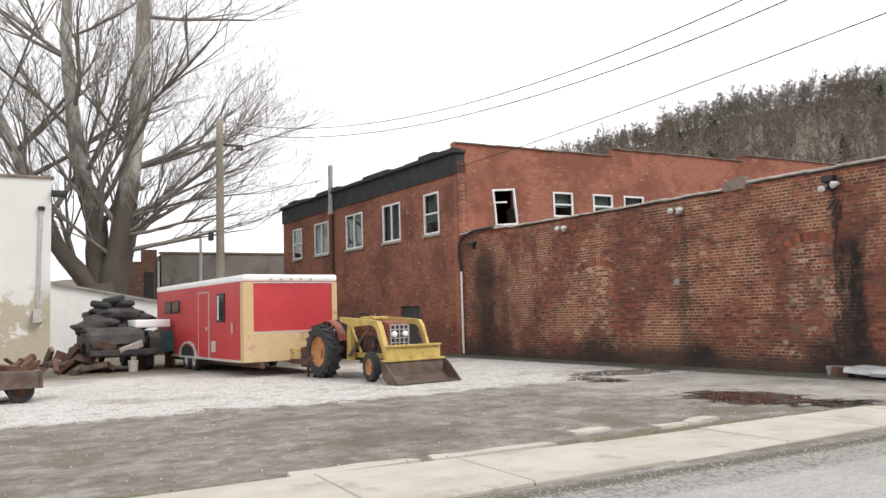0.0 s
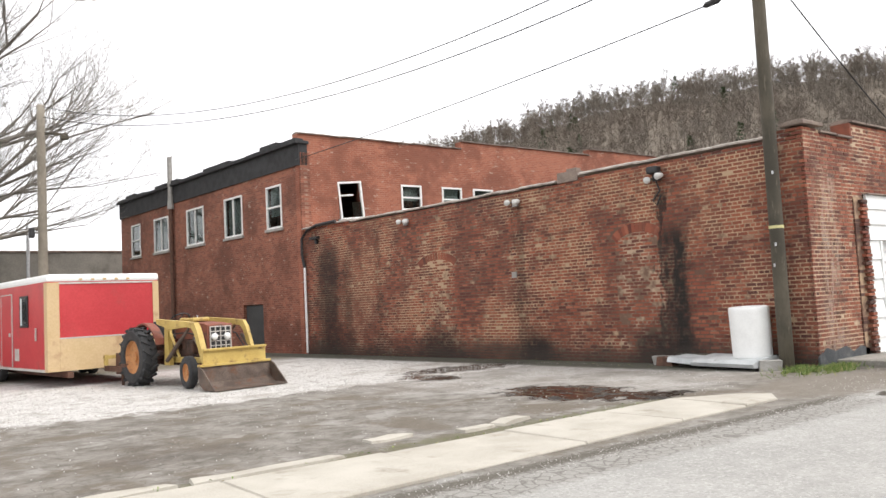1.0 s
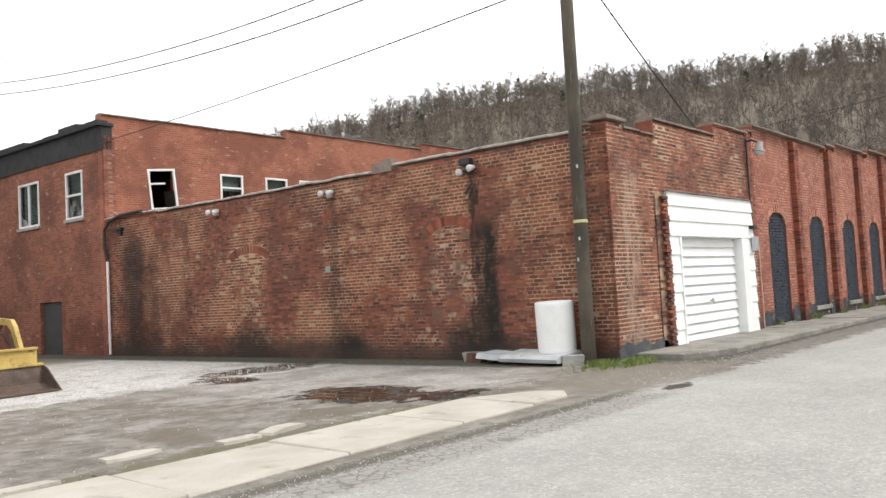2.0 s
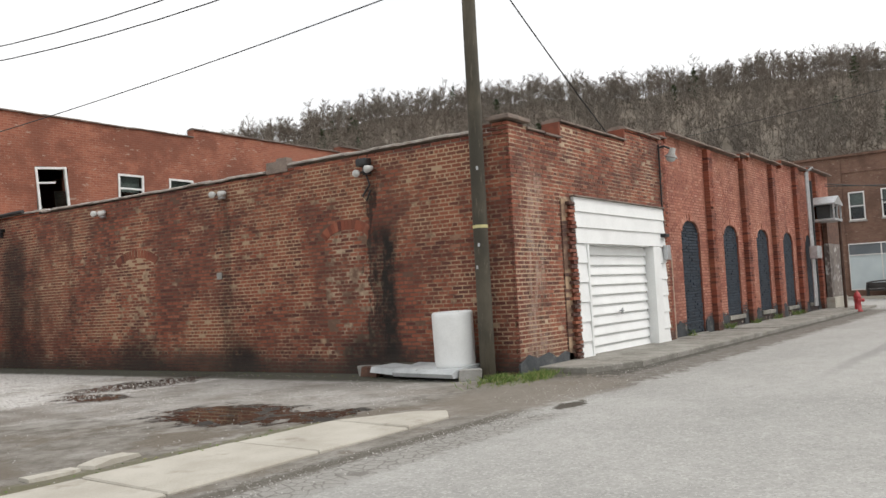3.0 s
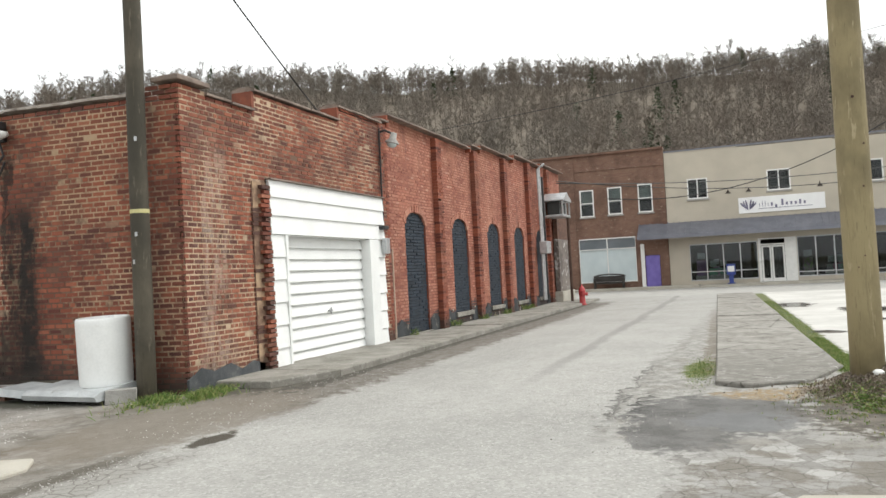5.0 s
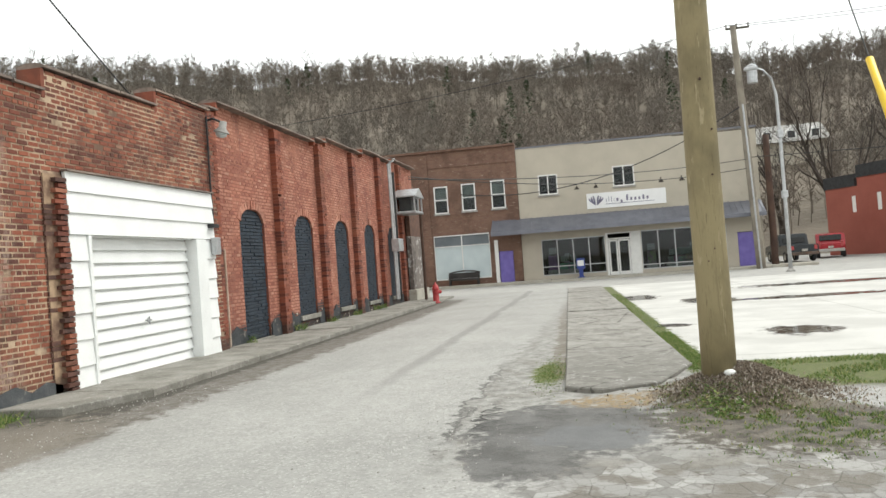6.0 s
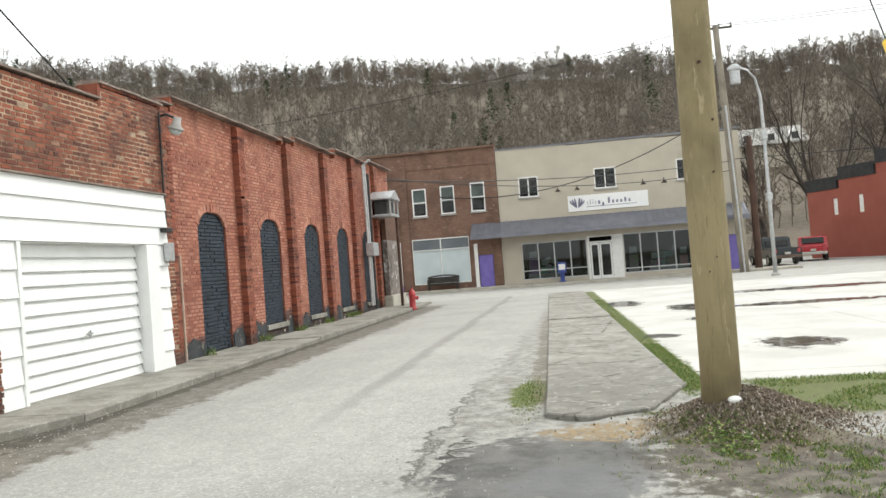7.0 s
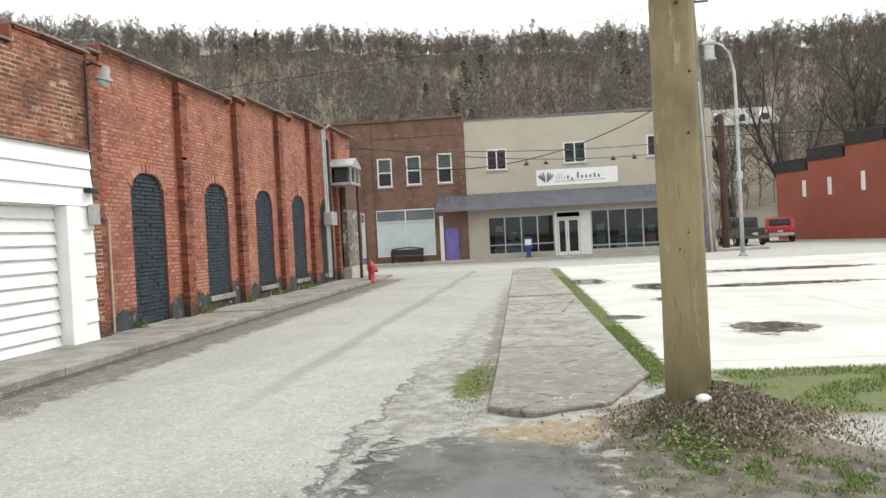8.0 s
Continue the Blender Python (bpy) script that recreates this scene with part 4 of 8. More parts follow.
# ---- far shops across the cross street ----
SHOP = axes((55, 0), (0, 1), 1)     # x is y of the world, y points to the camera
brick_shop = thing("brick_shop", (55, 8, 0.14), "two-storey brown brick shop with white windows", "building")
BW = [(8.35, 9.2, 4.55, 6.2), (6.65, 7.5, 4.6, 6.25), (4.85, 5.7, 4.6, 6.3), (10.6, 11.4, 4.5, 6.2)]
shop_holes = BW + [(6.0, 9.4, 0.5, 3.2), (4.62, 5.5, 0.1, 2.02), (10.1, 11.4, 0.5, 3.1)]
wpart("front_wall", pierced(SHOP, 4.1, 22.0, [(0, 8.3)], -0.35, 0.0, shop_holes), M_BROWN, brick_shop)
wpart("side_wall", boxes(((55.35, 21.7, 0), (68, 22, 8.3)), ((68, 4.1, 0), (68.3, 22, 8.0)), ((55.35, 4.1, 8.0), (68, 22, 8.1)), ((55.36, 4.12, 0.0), (68, 4.3, 8.0)))
      , M_BROWN, brick_shop)
# added wall and ceiling, coloured near-black for the shade inside the shop
wpart("dark_backing", boxes(((58, 4.32, 0), (58.1, 21.68, 7.98)), ((55.36, 4.32, 3.4), (57.99, 21.68, 3.5))), M_DARK, brick_shop)
wpart("cornice", boxes(((4.1, -0.4, 8.3), (22, 0.16, 8.42)), ((4.1, 0.003, 7.3), (4.5, 0.06, 8.28)), ((9.5, 0.003, 0.2), (10.0, 0.07, 8.2)), ((4.1, 0.003, 0.2), (4.45, 0.07, 7.28)), ((4.5, 0.003, 7.35), (9.5, 0.05, 7.45)), m=SHOP), M_BROWN, brick_shop)
for a, b, z0, z1 in BW:
    sash_window(brick_shop, SHOP, a, b, z0, z1, 1, "", "sash", blind=0.45)
M_PURPLE = plain("purple_paint", (0.15, 0.115, 0.4), (0.2, 0.155, 0.48), 3.0, 0.5, bump=0.08)
M_BEIGE = plain("beige_render", (0.44, 0.4, 0.33), (0.5, 0.455, 0.375), 0.8, 0.9, fine=40, dirt=(0.36, 0.32, 0.26), dirt_scale=0.5, dirt_lo=0.58)
M_PAPER = plain("papered_glass", (0.5, 0.58, 0.6), (0.58, 0.66, 0.67), 1.0, 0.35, bump=0.05)
M_PAPER_DARK = plain("grey_transom", (0.12, 0.145, 0.16), (0.17, 0.195, 0.21), 1.0, 0.3, bump=0.05)
M_AWN = plain("metal_awning", (0.15, 0.155, 0.185), (0.2, 0.205, 0.235), 2.0, 0.45, 0.3, bump=0.05)


def shopfront(parent, m, x0, x1, z0, z1, n, transom, papered, name="shop_window"):
    w = 0.06
    metal = M_FRAME if papered else M_GALV
    win = wpart(name, boxes(((x0, -0.1, z0), (x1, 0.02, z0 + w)), m=m), metal, parent)
    part("head_rail", boxes(((x0, -0.1, z1 - w), (x1, 0.02, z1)), m=m), metal).parent = win
    part("transom_rail", boxes(((x0, -0.1, transom), (x1, 0.02, transom + 0.05)), m=m), metal).parent = win
    for k in range(n + 1):
        x = x0 + (x1 - x0) * k / n
        part("mullion", boxes(((max(x0, x - w / 2), -0.1, z0 + w), (min(x1, x + w / 2), 0.024, z1 - w)), m=m), metal).parent = win
    for k in range(n):
        a, b = x0 + (x1 - x0) * k / n, x0 + (x1 - x0) * (k + 1) / n
        for lo, hi in ((z0, transom), (transom, z1)):
            g = part("pane", boxes(((a, -0.06, lo + 0.05), (b, -0.05, hi)), m=m), (M_PAPER if lo == z0 else M_PAPER_DARK) if papered else M_GLASS)
            g.parent = win
            g.visible_shadow = False
    return win


shopfront(brick_shop, SHOP, 6.0, 9.4, 0.5, 3.2, 2, 2.5, True)
shopfront(brick_shop, SHOP, 10.1, 11.4, 0.5, 3.1, 1, 2.5, True)
wpart("door", boxes(((4.64, -0.12, 0.14), (5.48, -0.07, 2.0)), bevel=0.01, m=SHOP), M_PURPLE, brick_shop, "purple painted door")
wpart("door_post", boxes(((5.505, 0.0, 0.14), (5.72, 0.09, 2.7)), m=SHOP), M_FRAME, brick_shop)
wpart("dado", boxes(((10.1, 0.002, 0.14), (11.4, 0.05, 0.48)), m=SHOP), M_PURPLE, brick_shop)

store = thing("beige_store", (55, -3, 0.14), "beige rendered two-storey store with metal awning and glass front", "building")
SW = [(1.7, 2.85, 5.15, 6.35), (-2.75, -1.5, 5.3, 6.5), (-7.4, -6.1, 5.4, 6.6)]
store_holes = SW + [(-0.78, 2.92, 0.35, 2.5), (-2.82, -0.82, 0.1, 2.62), (-7.6, -2.86, 0.35, 2.62), (-9.2, -8.2, 0.1, 2.1)]
wpart("front_wall", pierced(SHOP, -9.6, 4.08, [(-20, 7.9), (-5, 7.95), (0, 8.02)], -0.35, 0.0, store_holes), M_BEIGE, store)
wpart("side_wall", boxes(((55.35, -9.6, 0), (70, -9.3, 7.8)), ((70, -9.6, 0), (70.3, 4.08, 7.8)), ((55.35, -9.3, 7.5), (70, 4.08, 7.6))), M_BEIGE, store)
# unlit store interior: its shade is in the near-black colour of these added walls
wpart("dark_backing", boxes(((60, -9.28, 0), (60.1, 4.06, 7.48)), ((55.36, -9.28, 3.0), (59.99, 4.06, 3.1)), ((55.36, 3.9, 0), (59.99, 4.06, 2.99))), M_DARK, store)
wpart("coping", boxes(((-9.65, -0.4, 8.022), (4.08, 0.05, 8.1)), m=SHOP), M_AWN, store)
for a, b, z0, z1 in SW:
    sash_window(store, SHOP, a, b, z0, z1, 1, "", "slider")
shopfront(store, SHOP, -0.78, 2.92, 0.35, 2.5, 4, 0.85, False)
shopfront(store, SHOP, -7.6, -2.86, 0.35, 2.62, 5, 0.6, False)
for a, b in ((-2.2, -1.52), (-1.5, -0.98)):
    fr = wpart("glass_door", boxes(((a, -0.08, 0.14), (a + 0.09, 0.0, 2.2)), ((b - 0.09, -0.08, 0.14), (b, 0.0, 2.2)), ((a + 0.09, -0.08, 2.1), (b - 0.09, 0, 2.2)), ((a + 0.09, -0.08, 0.14), (b - 0.09, 0, 0.34)), m=SHOP), M_FRAME, store, "white framed glass door")
    g = part("pane", boxes(((a + 0.09, -0.05, 0.34), (b - 0.09, -0.04, 2.1)), m=SHOP), M_GLASS)
    g.parent = fr
wpart("door_frame", boxes(((-2.82, -0.1, 0.14), (-2.22, 0.02, 2.62)), ((-0.96, -0.1, 0.14), (-0.82, 0.02, 2.62)), ((-2.22, -0.1, 2.22), (-0.96, 0.02, 2.3)), ((-2.22, -0.1, 2.55), (-0.96, 0.02, 2.62)), m=SHOP), M_FRAME, store)
wpart("door", boxes(((-9.18, -0.12, 0.14), (-8.22, -0.07, 2.08)), bevel=0.01, m=SHOP), M_PURPLE, store, "purple painted door")
# ribbed metal awning
bm = bmesh.new()
prism(bm, [(0.0, 3.85), (0.0, 3.78), (1.2, 2.95), (1.25, 2.98), (1.25, 3.12)], -9.6, 5.75, SHOP @ Matrix(((0, 1, 0, 0), (1, 0, 0, 0), (0, 0, 1, 0), (0, 0, 0, 1))))
y = -9.5
while y < 5.7:
    prism(bm, [(0.0, 3.86), (1.25, 3.125), (1.25, 3.165), (0.0, 3.9)], y, y + 0.05, SHOP @ Matrix(((0, 1, 0, 0), (1, 0, 0, 0), (0, 0, 1, 0), (0, 0, 0, 1))))
    y += 0.33
bmesh.ops.recalc_face_normals(bm, faces=bm.faces[:])
wpart("awning", bm, M_AWN, store, "grey ribbed metal awning")
wpart("fascia", boxes(((-9.6, 1.252, 2.9), (5.75, 1.29, 3.11)), m=SHOP), M_AWN, store)

# ---- red brick hall with a black stepped parapet ----
M_HALL = plain("hall_red", (0.24, 0.065, 0.045), (0.29, 0.085, 0.06), 0.6, 0.85, fine=25)
hall = thing("red_brick_hall", (72, -18, 0), "long red brick hall with black stepped parapet", "building")
HALL = axes((73.0, -18.0), (-0.92, -0.39), 1)
steps = [(-1, 5.0), (3.4, 5.6), (7.0, 6.3), (10.5, 7.1), (14, 7.8)]
hall_w = [(2.7, 3.15, 3.1, 4.3), (5.2, 5.65, 3.1, 4.35), (8.2, 8.65, 3.2, 4.5), (11.2, 11.65, 3.2, 4.5)]
wpart("front_wall", pierced(HALL, 0, 30, steps, 0.0, 0.35, hall_w), M_HALL, hall)
wpart("parapet", pierced(HALL, -0.1, 30.1, [(x, z + 0.9) for x, z in steps], -0.05, 0.3, [(x - 0.2, b + 0.2, -0.4, z + 0.004) for (x, z), b in zip(steps, [3.1, 6.7, 10.2, 13.7, 31])]), M_TAR, hall, "black painted stepped parapet")
wpart("rear_wall", boxes(((0, 0.352, 0), (0.3, 14, 4.9)), ((0.3, 13.7, 0), (30, 14, 4.9)), ((0.3, 0.352, 4.7), (30, 13.7, 4.8)), m=HALL), M_HALL, hall)
for a, b, z0, z1 in hall_w:
    wpart("window", boxes(((a, 0.05, z0), (b, 0.15, z1)), bevel=0.01, m=HALL), M_FRAME, hall)

# ---- wooded hillside ----
RIDGE = [(-60, 12.0), (-20, 11.6), (-12, 11.5), (-6, 12.9), (0, 13.0), (7, 13.4), (14, 13.9), (22, 13.7), (30, 14.1), (37, 13.9), (43, 13.3), (48, 12.1), (54, 11.0), (60, 9.0), (70, 5.0), (90, 3.5)]
HX, HY, R0, R1 = 6.0, 0.0, 78.0, 250.0


def crest(az):
    for (a, e), (b, f) in zip(RIDGE, RIDGE[1:]):
        if a <= az <= b:
            k = (az - a) / (b - a)
            return e + (f - e) * (k * k * (3 - 2 * k))
    return RIDGE[0][1] if az < RIDGE[0][0] else RIDGE[-1][1]


def hill(az, r):
    top = R1 * math.tan(radians(crest(az) + 0.95)) - 6.3 + 2.0 * noise.noise((az * 0.45, 0, 5)) + 1.2 * noise.noise((az * 1.3, 0, 9))
    k = max(0.0, min(1.0, (r - R0) / (R1 - R0)))
    k2 = k ** 1.15
    if r > R1:
        k2 = 1 - (r - R1) / 500
    return top * k2 + 5 * noise.noise((az * 0.12, r * 0.02, 3)) * min(1, k * 4) * (1 - k) - 0.6 * (k == 0)


def hillside():
    bm = bmesh.new()
    azs = [-60 + 1.5 * i for i in range(101)]
    rs = [70, 78, 90, 105, 120, 140, 160, 180, 200, 215, 230, 240, 250, 262, 300]
    g = [[bm.verts.new((HX + r * math.cos(radians(a)), HY + r * math.sin(radians(a)), hill(a, r))) for r in rs] for a in azs]
    for i in range(len(azs) - 1):
        for j in range(len(rs) - 1):
            bm.faces.new((g[i][j], g[i][j + 1], g[i + 1][j + 1], g[i + 1][j]))
    bmesh.ops.recalc_face_normals(bm, faces=bm.faces[:])
    n = Nodes("leaf_litter", 0.95)
    c = n.mix(n.step(n.noise(0.06, 6, 0.6), 0.4, 0.6), (0.125, 0.102, 0.076), (0.19, 0.158, 0.122))
    c = n.mix(n.step(n.noise(0.3, 7, 0.75), 0.5, 0.68, 0, 0.6), c, (0.085, 0.078, 0.055))
    n.bump(n.noise(1.0, 6), 0.8, 0.5)
    ob = part("hillside", bm, n.done(c), smooth=True)
    return tagged(ob, "steep wooded hillside covered in brown leaf litter", "hill", kind="structure")


hillside()


def grow(rnd, verts, faces, base, direction, length, radius, depth, sides, gens):
    """Adds a bent, forking branch to vertex and face lists. gens: per depth (forks, spread, length factor)."""
    d = direction.normalized()
    p = base.copy()
    n = 3 if depth < 2 else 2
    ring0 = None
    joints = []
    for i in range(n + 1):
        r = radius * (1 - 0.55 * i / n)
        a = d.cross(Vector((0.3, 0.2, 1)) if abs(d.z) < 0.9 else Vector((1, 0, 0))).normalized()
        b = d.cross(a)
        ring = len(verts)
        for k in range(sides):
            t = 2 * math.pi * k / sides
            verts.append(tuple(p + r * (math.cos(t) * a + math.sin(t) * b)))
        if ring0 is not None:
            for k in range(sides):
                faces.append((ring0 + k, ring0 + (k + 1) % sides, ring + (k + 1) % sides, ring + k))
        ring0 = ring
        joints.append((p.copy(), d.copy(), r))
        d = (d + Vector((rnd.uniform(-1, 1), rnd.uniform(-1, 1), rnd.uniform(-0.3, 0.7))) * 0.22).normalized()
        p = p + d * (length / n)
    if depth >= len(gens):
        return
    forks, spread, factor = gens[depth]
    for f in range(forks):
        q, e, r = joints[rnd.randint(1, n)] if f else joints[-1]
        side = Vector((rnd.uniform(-1, 1), rnd.uniform(-1, 1), rnd.uniform(-0.35, 0.8)))
        nd = (e + side * spread).normalized()
        grow(rnd, verts, faces, q, nd, length * factor * rnd.uniform(0.75, 1.2), max(r * rnd.uniform(0.45, 0.72), 0.006), depth + 1, max(3, sides - 1), gens)


M_TWIG_DARK = plain("dark_bark", (0.035, 0.028, 0.023), (0.075, 0.062, 0.052), 0.4, 0.95, fine=3.0)
n = Nodes("sycamore_bark", 0.9)
_, _, zz = n.xyz()
flake = n.noise(1.2, 6, 0.65, stretch=(1, 1, 0.5))
hi_up = n.step(n.math('ADD', zz, n.math('MULTIPLY', n.math('SUBTRACT', flake, 0.5), 9.0)), 7.5, 11.5)
c = n.mix(hi_up, n.mix(flake, (0.06, 0.048, 0.038), (0.14, 0.12, 0.1)), n.mix(n.step(flake, 0.38, 0.6), (0.26, 0.24, 0.205), (0.52, 0.5, 0.46)))
n.bump(n.noise(9, 5), 0.6, 0.02)
M_PALEBARK = n.done(c)
n = Nodes("woods_bark", 0.95)
c = n.ramp(n.island, [(0.0, (0.125, 0.106, 0.087)), (0.5, (0.16, 0.138, 0.115)), (0.95, (0.19, 0.168, 0.142)), (1.0, (0.3, 0.275, 0.24))])
M_WOODS = n.done(n.mix(n.step(n.noise(0.03, 5, 0.6), 0.4, 0.6, 0.0, 0.5), c, (0.15, 0.115, 0.09)))
M_LIMB = plain("grey_limbs", (0.15, 0.135, 0.115), (0.27, 0.25, 0.22), 0.4, 0.95, fine=3.0)
M_PINE = plain("evergreen", (0.04, 0.055, 0.028), (0.07, 0.085, 0.045), 0.5, 0.9, fine=3.0)


def woods():
    rnd = random.Random(11)
    protos = []
    for k in range(12):
        v, f = [], []

        def stick(a, b, r0, r1):
            d = (b - a).normalized()
            u = d.cross(Vector((0.3, 0.9, 0.2))).normalized()
            w = d.cross(u)
            i = len(v)
            for p, r in ((a, r0), (b, r1)):
                for t in (0, 2.09, 4.19):
                    v.append(tuple(p + r * (math.cos(t) * u + math.sin(t) * w)))
            f.extend([(i, i + 1, i + 4), (i, i + 4, i + 3), (i + 1, i + 2, i + 5), (i + 1, i + 5, i + 4), (i + 2, i, i + 3), (i + 2, i + 3, i + 5)])

        def twig(a, b, r):
            u = (b - a).cross(Vector((rnd.uniform(-1, 1), rnd.uniform(-1, 1), rnd.uniform(-1, 1)))).normalized() * r
            i = len(v)
            v.extend([tuple(a + u), tuple(a - u), tuple(b)])
            f.append((i, i + 1, i + 2))

        h = rnd.uniform(5.5, 8.5)
        wide = rnd.uniform(0.9, 1.5)
        mid = Vector((rnd.uniform(-0.4, 0.4), rnd.uniform(-0.4, 0.4), h * rnd.uniform(0.22, 0.4)))
        top = Vector((rnd.uniform(-0.8, 0.8), rnd.uniform(-0.8, 0.8), h * 0.85))
        stick(Vector((0, 0, -0.6)), mid, 0.09, 0.065)
        stick(mid, top, 0.065, 0.02)
        for j in range(10):
            q = rnd.uniform(-0.2, 0.95)
            s = mid.lerp(top, q)
            az = rnd.uniform(0, 6.28)
            out = wide * rnd.uniform(0.8, 1.9) * (1.1 - 0.6 * max(0, q))
            e = s + Vector((math.cos(az) * out, math.sin(az) * out, rnd.uniform(0.6, 2.2)))
            stick(s, e, 0.035, 0.016)
            for _ in range(15):
                s2 = s.lerp(e, rnd.uniform(0.25, 1.0))
                twig(s2, s2 + Vector((rnd.uniform(-0.9, 0.9), rnd.uniform(-0.9, 0.9), rnd.uniform(-0.2, 1.1))), 0.034)
        for _ in range(12):
            s2 = mid.lerp(top, rnd.uniform(0.4, 1.0))
            twig(s2, s2 + Vector((rnd.uniform(-0.8, 0.8), rnd.uniform(-0.8, 0.8), rnd.uniform(0.3, 1.4))), 0.034)
        protos.append((np.array(v), np.array(f)))
    vs, fs, off = [], [], 0
    for i in range(7400):
        az, r = rnd.uniform(-45, 64), R0 + (R1 + 6 - R0) * rnd.random() ** 0.75
        if i < 1900:
            r = R1 + rnd.uniform(-22, 6)
        if (abs(az + 13.2) < 2.4 and 100 < r < 142):
            continue
        v, f = protos[rnd.randrange(12)]
        a, s = rnd.uniform(0, 6.28), rnd.uniform(0.65, 1.15) + (0.3 if rnd.random() < 0.08 else 0)
        rot = np.array([[math.cos(a), -math.sin(a), 0], [math.sin(a), math.cos(a), 0], [0, 0, 1]]) * s
        vs.append(v @ rot.T + np.array([HX + r * math.cos(radians(az)), HY + r * math.sin(radians(az)), hill(az, r)]))
        fs.append(f + off)
        off += len(v)
    me = bpy.data.meshes.new("woods")
    vs, fs = np.concatenate(vs), np.concatenate(fs)
    me.from_pydata(vs.tolist(), [], fs.tolist())
    me.materials.append(M_WOODS)
    tagged(new("bare_woods", me), "bare winter woods of thin grey trees on the hillside", "trees", kind="stuff")
    bm = bmesh.new()
    for i in range(34):
        az = rnd.uniform(-10, 56)
        r = rnd.uniform(110, 240)
        h = rnd.uniform(7, 11)
        o = Vector((HX + r * math.cos(radians(az)), HY + r * math.sin(radians(az)), hill(az, r)))
        for k in range(170):
            z = h * (0.15 + 0.85 * rnd.random())
            w = 2.6 * (1 - z / h) + 0.4
            a = rnd.uniform(0, 6.28)
            c = o + Vector((math.cos(a) * w * rnd.random(), math.sin(a) * w * rnd.random(), z))
            q = [c + Vector((rnd.uniform(-1, 1), rnd.uniform(-1, 1), rnd.uniform(-0.6, 0.6))) * 0.42 for _ in range(4)]
            vv = [bm.verts.new(x) for x in q]
            for t in ((0, 1, 2), (0, 2, 3), (0, 3, 1), (1, 3, 2)):
                bm.faces.new([vv[j] for j in t])
    tagged(part("evergreens", bm, M_PINE), "scattered dark evergreen trees among the bare woods", "trees", kind="stuff")


woods()

# ---- poles and wires ----
def pole_material(name, c1, c2, c3):
    n = Nodes(name, 0.85)
    grain = n.noise(9, 7, 0.7, stretch=(3, 3, 0.35))
    c = n.mix(n.step(n.noise(1.6, 5, 0.6, stretch=(1, 1, 0.7)), 0.34, 0.66), c1, c2)
    c = n.mix(n.step(grain, 0.52, 0.66, 0, 0.45), c, c1)
    c = n.mix(n.step(n.noise(5.0, 6, 0.65, stretch=(2.4, 2.4, 0.5)), 0.6, 0.68, 0, 0.7), c, c3)
    c = n.mix(n.step(n.noise(22, 4, 0.6, stretch=(2.5, 2.5, 0.2)), 0.63, 0.7, 0, 0.6), c, tuple(v * 0.4 for v in c1))
    n.bump(grain, 0.6, 0.01)
    return n.done(c)


M_POLE = pole_material("treated_pole", (0.17, 0.138, 0.075), (0.29, 0.238, 0.13), (0.42, 0.35, 0.22))
M_POLE_OLD = pole_material("weathered_pole", (0.05, 0.044, 0.032), (0.1, 0.086, 0.062), (0.15, 0.13, 0.095))
M_POLE_GREY = pole_material("grey_pole", (0.2, 0.175, 0.14), (0.28, 0.25, 0.2), (0.34, 0.31, 0.26))
M_POLE_DARK = pole_material("creosote_pole", (0.05, 0.028, 0.02), (0.09, 0.05, 0.034), (0.12, 0.07, 0.05))
M_YELLOW = plain("yellow_plastic", (0.75, 0.5, 0.02), (0.82, 0.56, 0.03), 3.0, 0.45, bump=0.05)
M_BAND = plain("pale_band", (0.5, 0.46, 0.2), (0.6, 0.55, 0.28), 5.0, 0.6)
M_WIRE = plain("wire_black", (0.02, 0.02, 0.02), (0.035, 0.035, 0.035), 5.0, 0.6)


def utility_pole(at, height, r0, r1, material, label, lean=(0, 0)):
    ob = thing("utility_pole", at, label, "utility pole")
    pts, rad = [], []
    for k in range(9):
        f = k / 8
        pts.append((lean[0] * f + 0.012 * noise.noise((f * 5, at[0], 1)), lean[1] * f + 0.012 * noise.noise((f * 5, at[1], 7)), -0.3 + (height + 0.3) * f))
        rad.append(r0 + (r1 - r0) * f)
    part("shaft", tube(bmesh.new(), pts, rad, 18), material, ob, smooth=True)
    return ob


pole_a = utility_pole((14.96, 7.93, 0), 9.6, 0.135, 0.11, M_POLE_OLD, "weathered dark wooden utility pole beside the brick corner")
bm = bmesh.new()
lathe(bm, [(0.132, 2.57), (0.134, 2.575), (0.134, 2.62), (0.132, 2.625)], sides=18)
part("band", bm, M_BAND, pole_a)
for z, a in ((2.28, 3.4), (1.9, 3.0), (3.6, 3.7)):
    part("tag", boxes(((-0.018, -0.006, -0.03), (0.018, 0.006, 0.03)), m=Matrix.Translation((0.13 * math.cos(a), 0.13 * math.sin(a), z)) @ Matrix.Rotation(a + 1.57, 4, 'Z')), M_GALV, pole_a)
part("bracket", boxes(((-0.1, 0.1, 7.05), (0.02, 0.2, 7.3)), bevel=0.01), M_BLACK, pole_a)

pole_b = utility_pole((15.55, -1.06, 0.15), 8.8, 0.172, 0.145, M_POLE, "fresh yellowish treated wooden utility pole on a dirt mound")
